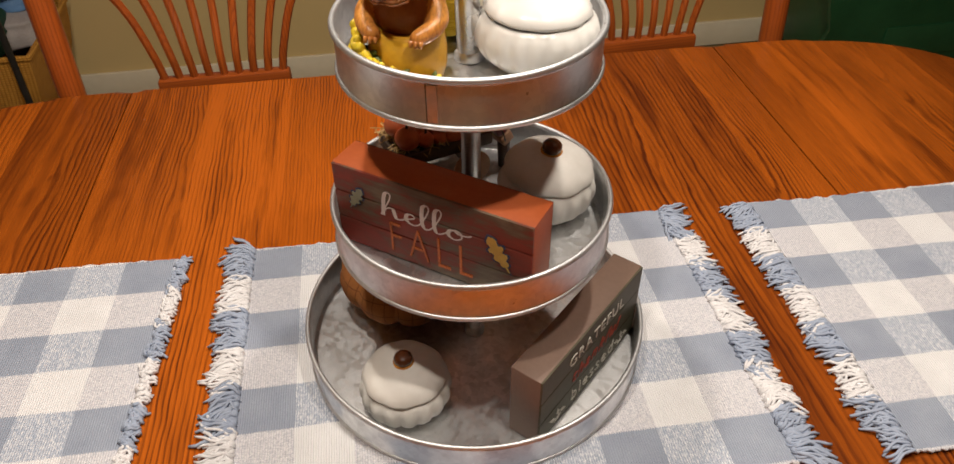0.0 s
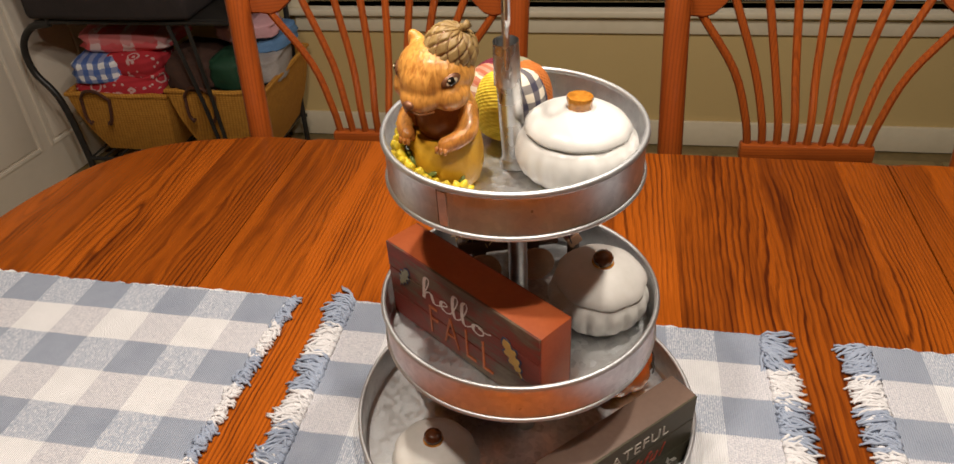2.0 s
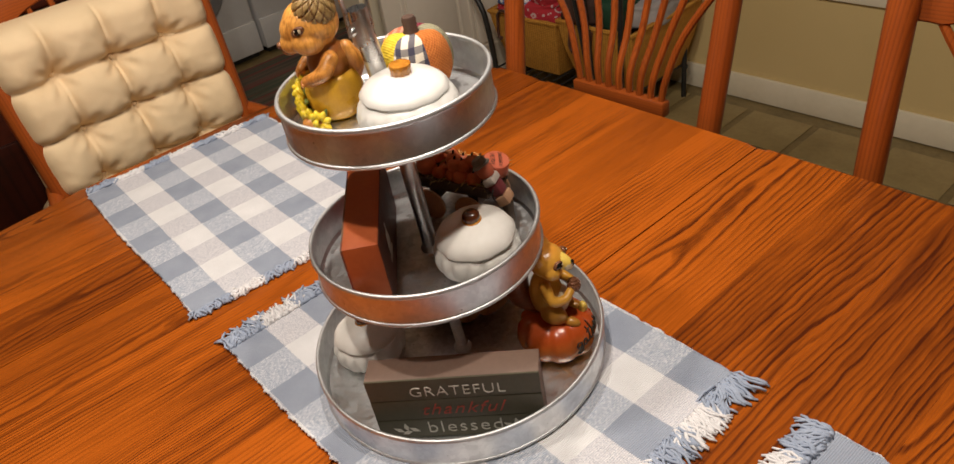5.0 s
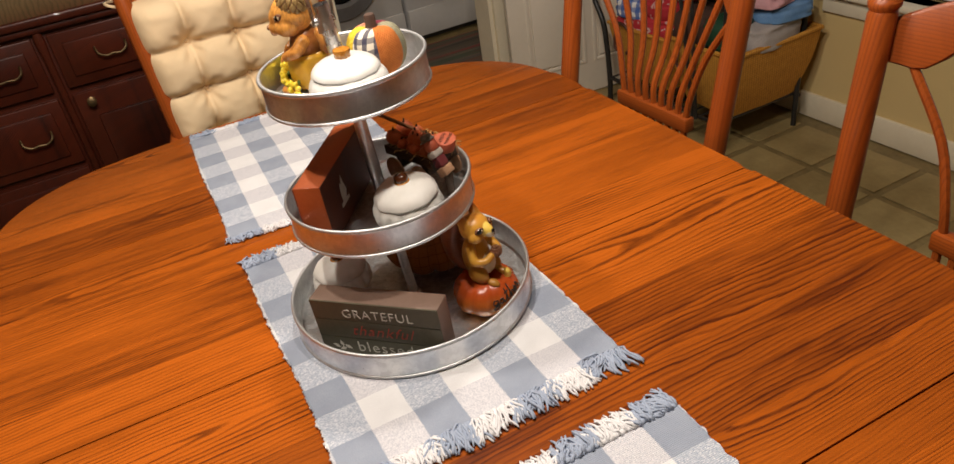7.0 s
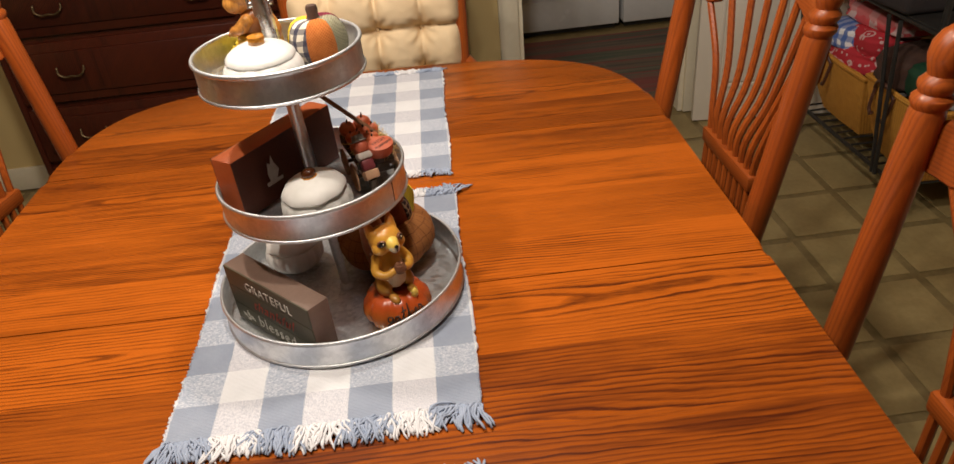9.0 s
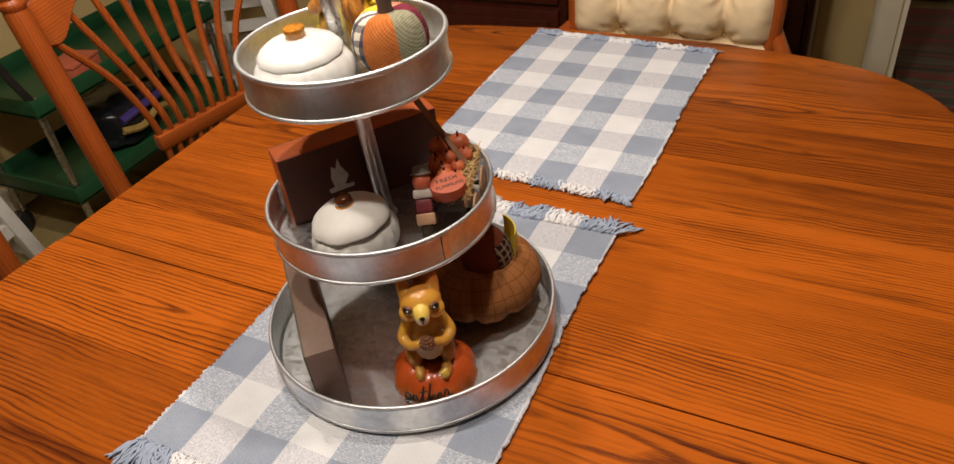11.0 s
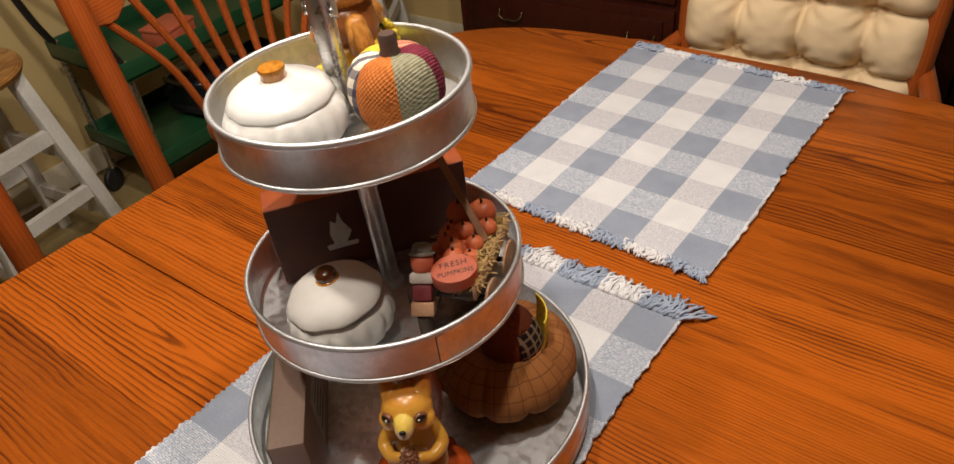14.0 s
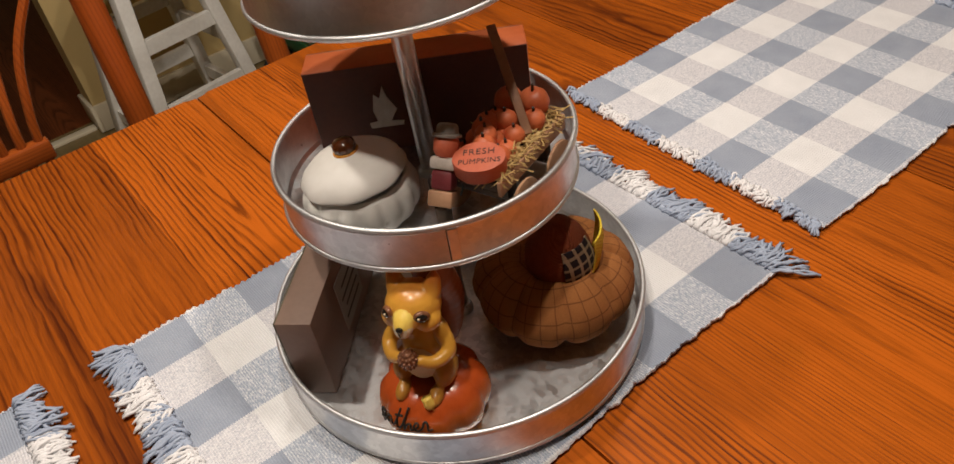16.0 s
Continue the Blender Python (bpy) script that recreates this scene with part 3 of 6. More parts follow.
def ball(c, r, bm=None, mi=0, u=16, v=10, turn=None):
    """An ellipsoid: r a number or three."""
    b = bm or bmesh.new()
    r = (r, r, r) if isinstance(r, (int, float)) else r
    m = Matrix.Translation(c) @ (turn or Matrix()) @ Matrix.Diagonal((*r, 1))
    made = bmesh.ops.create_uvsphere(b, u_segments=u, v_segments=v, radius=1.0, matrix=m)
    if mi:
        for p in made["verts"]:
            for f in p.link_faces:
                f.material_index = mi
    return b


def bend(points, steps=8):
    """A smooth line through points."""
    pts = [Vector(p) for p in points]
    ext = [pts[0] * 2 - pts[1]] + pts + [pts[-1] * 2 - pts[-2]]
    out = []
    for i in range(1, len(ext) - 2):
        a, b, c, d = ext[i - 1:i + 3]
        for k in range(steps):
            t = k / steps
            out.append(0.5 * ((2 * b) + (c - a) * t + (2 * a - 5 * b + 4 * c - d) * t * t + (3 * b - a - 3 * c + d) * t ** 3))
    return out + [pts[-1]]


def prism(outline, z0, z1, bevel=0.0, bm=None, m=None, seg=2, mi=0):
    """A flat outline of (x, y) given thickness."""
    b = bm or bmesh.new()
    m = m or Matrix()
    lo = [b.verts.new(m @ Vector((x, y, z0))) for x, y in outline]
    hi = [b.verts.new(m @ Vector((x, y, z1))) for x, y in outline]
    fs = [b.faces.new(lo[::-1]), b.faces.new(hi)]
    n = len(outline)
    for i in range(n):
        fs.append(b.faces.new((lo[i], lo[(i + 1) % n], hi[(i + 1) % n], hi[i])))
    if bevel:
        es = set(fs[0].edges) | set(fs[1].edges)
        made = bmesh.ops.bevel(b, geom=list(es), offset=bevel, segments=seg, affect="EDGES", profile=0.5)
        fs += made["faces"]
    for f in fs:
        if f.is_valid:
            f.material_index = mi
    return b


def words(name, text, size, material, parent, m, shear=0.0, thick=0.0004, space=1.0, label="", thin=0.0):
    """Raised lettering in the built-in font, as a mesh."""
    cu = bpy.data.curves.new(name, "FONT")
    cu.body, cu.size, cu.shear, cu.extrude, cu.align_x, cu.align_y = text, size, shear, thick, "CENTER", "CENTER"
    cu.space_character, cu.resolution_u, cu.offset = space, 3, thin
    tmp = bpy.data.objects.new(name, cu)
    scene.collection.objects.link(tmp)
    me = bpy.data.meshes.new_from_object(tmp.evaluated_get(bpy.context.evaluated_depsgraph_get()))
    bpy.data.objects.remove(tmp)
    bpy.data.curves.remove(cu)
    me.materials.clear()
    me.materials.append(material)
    ob = new(name, me)
    ob.parent, ob.matrix_basis = parent, m
    if label:
        ob["label"] = label
    return ob


# ---- the room ----
X0, X1, Y0, Y1, H = -2.0, 4.6, -2.05, 2.05, 2.44


def wall_piece(name, x0, x1, y0, y1, z0, z1, mat, parent, label=""):
    return part(name, box(x0, x1, y0, y1, z0, z1), mat, parent, label, None)


def wall(name, label):
    return thing(name, label, "wall", None, "", "structure")


w = wall("wall_north", "tan painted wall with a low white-trimmed window")
WX0, WX1, WZ0, WZ1 = -0.98, 1.25, 0.50, 1.75
for a in ((X0 - 0.12, WX0, Y1, Y1 + 0.12, 0, H), (WX1, X1 + 0.12, Y1, Y1 + 0.12, 0, H), (WX0, WX1, Y1, Y1 + 0.12, 0, WZ0), (WX0, WX1, Y1, Y1 + 0.12, WZ1, H)):
    wall_piece("wall_panel", *a, WALL_TAN, w)
w = wall("wall_west", "tan painted wall with a doorway to the laundry")
DY0, DY1, DZ = 0.567, 1.24, 2.03
for a in ((X0 - 0.12, X0, Y0 - 0.12, DY0, 0, H), (X0 - 0.12, X0, DY1, Y1, 0, H), (X0 - 0.12, X0, DY0, DY1, DZ, H)):
    wall_piece("wall_panel", *a, WALL_TAN, w)
w = wall("wall_south", "tan painted wall that ends at a dark hall opening")
SX0, SX1 = -0.055, 1.15
for a in ((X0, SX0, Y0 - 0.12, Y0, 0, H), (SX1, X1 + 0.12, Y0 - 0.12, Y0, 0, H), (SX0, SX1, Y0 - 0.12, Y0, 2.1, H)):
    wall_piece("wall_panel", *a, WALL_TAN, w)
w = wall("wall_east", "plain tan painted wall")
wall_piece("wall_panel", X1, X1 + 0.12, Y0, Y1, 0, H, WALL_TAN, w)
tagged(finish(box(X0 - 2.2, X1 + 0.12, Y0 - 2.2, Y1 + 0.12, H, H + 0.1), "ceiling", CEILING_WHITE), "plain white painted ceiling", "ceiling", "", "structure")

floor = tagged(finish(box(X0 - 0.1, X1, Y0 - 0.1, Y1, -0.06, -0.004), "floor", GROUT), "olive-beige vinyl floor with square tiles and darker borders", "floor", "", "structure")
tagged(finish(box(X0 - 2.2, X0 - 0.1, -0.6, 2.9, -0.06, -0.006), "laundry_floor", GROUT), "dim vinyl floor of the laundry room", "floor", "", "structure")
tagged(finish(box(-1.2, 2.6, Y0 - 2.2, Y0 - 0.1, -0.06, -0.003), "hall_floor", HALL_WOOD), "dark red wooden hall floor boards", "floor", "", "structure")
# closing walls of the two side rooms
for nm, a in (("wall_laundry_back", (X0 - 2.2, X0 - 2.1, -0.6, 2.9, 0, H)), ("wall_laundry_north", (X0 - 2.1, X0 - 0.12, 2.8, 2.9, 0, H)), ("wall_laundry_south", (X0 - 2.1, X0 - 0.12, -0.6, -0.5, 0, H)), ("wall_hall_back", (-1.2, 2.6, Y0 - 2.2, Y0 - 2.1, 0, H)), ("wall_hall_west", (-1.3, -1.2, Y0 - 2.2, Y0 - 0.12, 0, H)), ("wall_hall_east", (2.6, 2.7, Y0 - 2.2, Y0 - 0.12, 0, H))):
    tagged(finish(box(*a), nm, WALL_TAN), "plain painted wall in dim light", "wall", "", "structure")

# baseboards, with a rounded top
def baseboard(x0, x1, y0, y1):
    tagged(finish(box(x0, x1, y0, y1, 0, 0.095, 0.004), "baseboard", TRIM_WHITE, None, "", 40), "white painted wooden baseboard", "baseboard", "", "structure")


baseboard(X0, X1, Y1 - 0.014, Y1)
baseboard(X0, SX0 + 0.001, Y0, Y0 + 0.014)
baseboard(X0, X0 + 0.014, Y0 + 0.014, DY0 - 0.076)
baseboard(SX0, SX0 + 0.014, Y0 - 0.12, Y0 + 0.013)
baseboard(SX1, X1, Y0, Y0 + 0.014)
tagged(finish(box(SX0 + 0.015, SX1, Y0 - 0.06, Y0 - 0.03, -0.004, 0.008, 0.002), "threshold", TRIM_WHITE, None, "", 40), "pale metal strip between two floors", "threshold", "", "structure")

# window: sill, apron, casing, blind
win = thing("window_1", "white-trimmed low window with a closed pale blind", "window", None, "", "structure")
part("sill", box(WX0 - 0.06, WX1 + 0.06, Y1 - 0.045, Y1 + 0.06, WZ0 - 0.022, WZ0, 0.006), TRIM_WHITE, win)
part("apron", box(WX0 - 0.04, WX1 + 0.04, Y1 - 0.016, Y1 - 0.001, WZ0 - 0.085, WZ0 - 0.022, 0.004), TRIM_WHITE, win)
part("casing", box(WX0 - 0.07, WX0, Y1 - 0.018, Y1 - 0.001, WZ0, WZ1 + 0.07, 0.004), TRIM_WHITE, win)
part("casing", box(WX1, WX1 + 0.07, Y1 - 0.018, Y1 - 0.001, WZ0, WZ1 + 0.07, 0.004), TRIM_WHITE, win)
part("casing", box(WX0, WX1, Y1 - 0.018, Y1 - 0.001, WZ1, WZ1 + 0.07, 0.004), TRIM_WHITE, win)
for i in range(50):
    z = WZ0 + 0.012 + i * 0.025
    if z < WZ1 - 0.01:
        part("slat", box(WX0 + 0.01, WX1 - 0.01, Y1 + 0.045, Y1 + 0.049, z, z + 0.022), GLASS_WHITE, win, "", None, None)

# door casing and the open door
dc = thing("door_1", "open white panelled door with its white casing", "door", None, "", "structure")
part("casing", box(X0, X0 + 0.018, DY0 - 0.075, DY0, 0, DZ + 0.07, 0.004), TRIM_WHITE, dc)
part("casing", box(X0, X0 + 0.018, DY1, DY1 + 0.07, 0, DZ + 0.07, 0.004), TRIM_WHITE, dc)
part("casing", box(X0, X0 + 0.018, DY0, DY1, DZ, DZ + 0.07, 0.004), TRIM_WHITE, dc)
part("jamb", box(X0 - 0.12, X0 + 0.001, DY0, DY0 + 0.018, 0, DZ), TRIM_WHITE, dc)
part("jamb", box(X0 - 0.12, X0 + 0.001, DY1 - 0.018, DY1, 0, DZ), TRIM_WHITE, dc)
leaf_at = pose(-1.895, 1.245, 0.006, 0, 0, 82.0)
leaf = part("door_leaf", box(0, 0.72, -0.016, 0.016, 0, 2.0, 0.002), DOOR_WHITE, dc, "", 40, leaf_at)
for px in (0.10, 0.40):
    for pz0, pz1 in ((0.16, 0.78), (0.92, 1.85)):
        b = box(px, px + 0.22, -0.024, -0.014, pz0, pz1, 0.007, 2)
        part("door_panel", b, DOOR_WHITE, leaf)
        for q in (box(px - 0.022, px - 0.008, -0.021, -0.015, pz0 - 0.022, pz1 + 0.022, 0.002), box(px + 0.228, px + 0.242, -0.021, -0.015, pz0 - 0.022, pz1 + 0.022, 0.002), box(px - 0.008, px + 0.228, -0.021, -0.015, pz0 - 0.022, pz0 - 0.008, 0.002), box(px - 0.008, px + 0.228, -0.021, -0.015, pz1 + 0.008, pz1 + 0.022, 0.002)):
            part("moulding", q, DOOR_WHITE, leaf)


# ---- dining table ----
TAB = pose(0.045, 0.027, 0, 0, 0, -1.2)
HALF_L, HALF_W, FLAT = 0.885, 0.583, 0.44


def half_width(x):
    u = max(0.0, (abs(x) - FLAT) / (HALF_L - FLAT))
    return HALF_W * max(0.0, 1 - u ** 3.5) ** (1 / 3.5)


table = thing("dining_table", "glossy red-oak extension dining table with rounded ends", "table", TAB)
CUTS = (-HALF_L, -0.485, -0.025, 0.44, HALF_L)
for a, b in zip(CUTS, CUTS[1:]):
    n = 28
    g = 0.0012
    xs = []
    for i in range(n + 1):
        k = i / n
        if a <= -HALF_L + 1e-6:
            k = 1 - math.cos(k * math.pi / 2)
        elif b >= HALF_L - 1e-6:
            k = math.sin(k * math.pi / 2)
        xs.append(a + (b - a) * k)
    xs[0] += g if a > -HALF_L + 1e-6 else 0
    xs[-1] -= g if b < HALF_L - 1e-6 else 0
    up = [(x, half_width(x)) for x in xs if half_width(x) > 1e-5 or x in (xs[0], xs[-1])]
    dn = [(x, -half_width(x)) for x in reversed(xs) if half_width(x) > 1e-5]
    outline = []
    for p in up + dn:
        if not outline or (Vector(p) - Vector(outline[-1])).length > 1e-4:
            outline.append(p)
    bm = bmesh.new()
    lo = [bm.verts.new((x, y, 0.718)) for x, y in outline]
    f = bm.faces.new(lo)
    top = bmesh.ops.extrude_face_region(bm, geom=[f])
    tv = [v for v in top["geom"] if isinstance(v, bmesh.types.BMVert)]
    for v in tv:
        v.co.z = 0.75
    cut = [x for x in (a, b) if abs(x) < HALF_L - 1e-6]
    es = [e for e in bm.edges if all(v in tv for v in e.verts) and not any(all(abs(v.co.x - c) < 0.002 for v in e.verts) for c in cut)]
    bmesh.ops.bevel(bm, geom=es, offset=0.007, segments=3, affect="EDGES", profile=0.5)
    part("table_leaf", bm, TABLE_OAK, table, "", 35)
part("apron", box(-0.62, 0.62, -0.44, -0.415, 0.64, 0.718), TABLE_OAK, table)
part("apron", box(-0.62, 0.62, 0.415, 0.44, 0.64, 0.718), TABLE_OAK, table)
for s in (-1, 1):
    part("apron", box(s * 0.62 - 0.0125, s * 0.62 + 0.0125, -0.415, 0.415, 0.64, 0.718), CHAIR_OAK, table)
    col = lathe([(0.055, 0.10), (0.075, 0.14), (0.06, 0.22), (0.10, 0.34), (0.085, 0.45), (0.05, 0.52), (0.08, 0.58), (0.08, 0.70)], 24, None, Matrix.Translation((s * 0.36, 0, 0)))
    part("pedestal", col, CHAIR_OAK, table)
    for t in (-1, 1):
        foot = tube(bend([(s * 0.36, t * 0.05, 0.20), (s * 0.38, t * 0.18, 0.14), (s * 0.40, t * 0.32, 0.05), (s * 0.41, t * 0.38, 0.03)]), [0.045] * 8 + [0.04] * 8 + [0.028] * 9, 10)
        part("foot", foot, CHAIR_OAK, table)
    part("top_plate", box(s * 0.36 - 0.12, s * 0.36 + 0.12, -0.40, 0.40, 0.69, 0.717), CHAIR_OAK, table)


# ---- chairs ----
def post_profile():
    return [(0.0, 0.46), (0.019, 0.462), (0.0185, 0.50), (0.0200, 0.75), (0.0196, 0.94), (0.0192, 1.006), (0.0175, 1.012), (0.0215, 1.019), (0.0215, 1.024), (0.0165, 1.029), (0.0200, 1.036), (0.0200, 1.041), (0.0140, 1.048), (0.0165, 1.055), (0.0205, 1.067), (0.0200, 1.080), (0.0150, 1.091), (0.007, 1.098), (0.0, 1.099)]


def chair_into(root, arms=False):
    """Fan-back oak chair: back posts at y = 0, the seat towards -y."""
    half = 0.218
    # seat with a scooped, rounded edge
    out = []
    for i in range(40):
        a = 2 * math.pi * i / 40
        c, s = math.cos(a), math.sin(a)
        x = 0.225 * math.copysign(abs(c) ** 0.6, c) * (1.0 - 0.10 * s)
        y = -0.20 + 0.205 * math.copysign(abs(s) ** 0.6, s)
        out.append((x, y))
    part("seat", prism(out, 0.425, 0.462, 0.012, None, None, 3), CHAIR_OAK_X, root)
    for sx in (-1, 1):
        base = Matrix.Translation((sx * half, 0, 0)) @ Matrix(((1, 0, sx * 0.035, sx * -0.020), (0, 1, 0.160, -0.166), (0, 0, 1, 0), (0, 0, 0, 1)))
        part("back_post", lathe(post_profile(), 16, None, base), CHAIR_OAK, root)
        for y0, y1, z0 in ((-0.36, -0.39, 0.0), (-0.03, 0.02, 0.0)):
            leg = tube([(sx * 0.165, y0, 0.43), (sx * 0.175, y0 + (y1 - y0) * 0.2, 0.34), (sx * 0.185, y0 + (y1 - y0) * 0.5, 0.22), (sx * 0.19, y0 + (y1 - y0) * 0.7, 0.12), (sx * 0.20, y1, 0.0)], [0.017, 0.021, 0.023, 0.017, 0.013], 12)
            part("leg", leg, CHAIR_OAK, root)
        part("stretcher", tube([(sx * 0.187, -0.372, 0.17), (sx * 0.188, -0.18, 0.172), (sx * 0.188, -0.012, 0.17)], [0.009, 0.013, 0.009], 10), CHAIR_OAK, root)
    part("stretcher", tube([(-0.188, -0.19, 0.172), (0, -0.19, 0.172), (0.188, -0.19, 0.172)], [0.009, 0.013, 0.009], 10), CHAIR_OAK, root)

    # crest rail: lobed lower edge, arched top, bowed back in plan
    def crest_low(s):
        a = abs(s)
        return 1.002 - 0.060 * a ** 2 - 0.030 * math.exp(-((a - 0.76) / 0.15) ** 2)

    def crest_y(s, z):
        return (z - 0.96) * 0.15 + 0.003 + 0.055 * (1 - s * s)

    bm = bmesh.new()
    cols = []
    for i in range(33):
        s = -1 + 2 * i / 32
        x = s * 0.232
        zl, zh = crest_low(s), 0.995 + 0.062 * (1 - s * s)
        ring = []
        for y, z in ((-0.010, zl + 0.003), (-0.007, zl), (0.007, zl), (0.010, zl + 0.003), (0.010, zh - 0.005), (0.006, zh), (-0.006, zh), (-0.010, zh - 0.005)):
            ring.append(bm.verts.new((x, y + crest_y(s, z), z)))
        cols.append(ring)
    for p, q in zip(cols, cols[1:]):
        for k in range(8):
            bm.faces.new((p[k], p[(k + 1) % 8], q[(k + 1) % 8], q[k]))
    bm.faces.new(cols[0])
    bm.faces.new(cols[-1])
    part("crest_rail", bm, CHAIR_OAK_X, root, "arched crest rail with scalloped lower edge")
    # lower rail with stubs down to the seat
    part("lower_rail", box(-0.106, 0.106, -0.012, 0.012, 0.698, 0.728, 0.005), CHAIR_OAK_X, root)
    for i in range(9):
        s = -1 + i / 4
        xb = s * 0.094
        part("stub_spindle", tube([(xb * 0.95, -0.018, 0.458), (xb, -0.004, 0.702)], [0.0065, 0.0065], 8), CHAIR_OAK, root)
        st = s * 0.84
        zt = crest_low(st) + 0.006
        xt = st * 0.232
        yt = crest_y(st, zt)
        pts = bend([(xb, 0.0, 0.722), (xb + (xt - xb) * 0.09, 0.003, 0.77), (xb + (xt - xb) * 0.37, yt * 0.5 + 0.004, 0.85), (xt, yt, zt)], 4)
        part("spindle", tube(pts, [0.0062] + [0.0066] * (len(pts) - 2) + [0.006], 8), CHAIR_OAK, root)
    if arms:
        for sx in (-1, 1):
            arm = tube(bend([(sx * 0.228, -0.03, 0.665), (sx * 0.262, -0.16, 0.650), (sx * 0.27, -0.30, 0.635)]), 0.017, 10)
            part("arm", arm, CHAIR_OAK, root)
            part("arm_post", tube([(sx * 0.20, -0.30, 0.45), (sx * 0.265, -0.30, 0.632)], [0.014, 0.014], 10), CHAIR_OAK, root)


G_CHAIRS = "oak chairs round the table"
chair = thing("dining_chair", "red-oak fan-back dining chair with turned finials, tucked in", "chair", pose(-0.302, 0.697, 0), G_CHAIRS)
chair_into(chair)
copy_thing(chair, pose(0.405, 0.697, 0))
copy_thing(chair, pose(-0.390, -0.649, 0, 0, 0, 167))
copy_thing(chair, pose(0.297, -0.672, 0, 0, 0, 180))
head = thing("dining_chair", "red-oak fan-back armchair at the table's head", "chair", pose(-1.122, 0.072, 0, 0, 0, 92) @ Matrix.Diagonal((0.95, 1, 1, 1)), G_CHAIRS)
chair_into(head, True)


def tufted(w, h, thick, cols, rows, seedling):
    """A button-tufted cushion, standing in the x-z plane, its face towards -y; rows: heights of the buttons."""
    rnd = random.Random(seedling)
    nx, nz = 96, 104
    jit = [((c / cols - 0.5) * w + rnd.uniform(-0.006, 0.006), r + rnd.uniform(-0.007, 0.007)) for c in range(1, cols) for r in rows]

    def depth(x, z):
        ex = min(1.0, (w / 2 - abs(x)) / 0.050)
        ez = min(1.0, min(z, h - z) / 0.050)
        d = thick * math.sqrt(max(0.0, 1 - (1 - max(0, ex)) ** 2)) * math.sqrt(max(0.0, 1 - (1 - max(0, ez)) ** 2))
        dip, line = 0.0, 0.0
        wave = 0.006 * noise.noise(Vector((x * 9, z * 9, seedling + 5)))
        for tx, tz in jit:
            r = math.hypot(x - tx, z - tz)
            dip += 0.70 * math.exp(-(r / 0.024) ** 1.1)
            # puckers that run out of each button
            a = math.atan2(z - tz, x - tx)
            dip += 0.05 * math.exp(-((r - 0.026) / 0.014) ** 2) * math.sin(a * 7 + tx * 90)
        for c in range(1, cols):
            u = x + wave - (c / cols - 0.5) * w
            line = max(line, math.exp(-abs(u) / 0.011))
        for r in rows:
            line = max(line, math.exp(-abs(z + wave - r) / 0.010))
        dip += 0.27 * line
        return d * max(0.10, 1 - min(0.88, dip)) + 0.0030 * noise.noise(Vector((x * 26, z * 26, seedling))) + 0.0012 * noise.noise(Vector((x * 70, z * 70, seedling)))

    bm = bmesh.new()
    fr = [[bm.verts.new((-w / 2 + w * i / nx, -depth(-w / 2 + w * i / nx, h * j / nz), h * j / nz)) for j in range(nz + 1)] for i in range(nx + 1)]
    bk = [[bm.verts.new((-w / 2 + w * i / nx, 0.35 * depth(-w / 2 + w * i / nx, h * j / nz) + 0.003, h * j / nz)) for j in range(nz + 1)] for i in range(nx + 1)]
    for g in (fr, bk):
        for i in range(nx):
            for j in range(nz):
                bm.faces.new((g[i][j], g[i + 1][j], g[i + 1][j + 1], g[i][j + 1]))
    rim = [(i, 0) for i in range(nx)] + [(nx, j) for j in range(nz)] + [(i, nz) for i in range(nx, 0, -1)] + [(0, j) for j in range(nz, 0, -1)]
    for k in range(len(rim)):
        (a, b), (c, d) = rim[k], rim[(k + 1) % len(rim)]
        bm.faces.new((fr[a][b], fr[c][d], bk[c][d], bk[a][b]))
    return bm, jit


cush = thing("chair_cushion", "cream button-tufted cushion tied to the head chair", "cushion", pose(-1.092, 0.072, 0.50, -6, 0, 92))
bm, jit = tufted(0.45, 0.490, 0.088, 4, (0.045, 0.150, 0.262, 0.372), 3)
part("back_pad", bm, CUSHION, cush, "", 180)
for tx, tz in jit:
    part("button", ball((tx, -0.016, tz), (0.007, 0.005, 0.007), None, 0, 10, 6), CUSHION, cush)
for sx in (-1, 1):
    pts = bend([(sx * 0.212, -0.006, 0.478), (sx * 0.230, -0.016, 0.484), (sx * 0.250, -0.008, 0.492), (sx * 0.252, 0.030, 0.496), (sx * 0.215, 0.036, 0.494), (sx * 0.198, -0.006, 0.488), (sx * 0.215, -0.018, 0.462), (sx * 0.226, -0.016, 0.410)])
    part("tie", tube(pts, 0.0035, 6), CUSHION, cush)
bm, jit = tufted(0.42, 0.38, 0.05, 4, (0.09, 0.19, 0.29), 5)
part("seat_pad", bm, CUSHION, cush, "", 180, pose(0, -0.015, -0.030, -84, 0, 0) @ pose(0, 0, 0))

# ---- placemats ----
MAT_L, MAT_W = 0.476, 0.3514


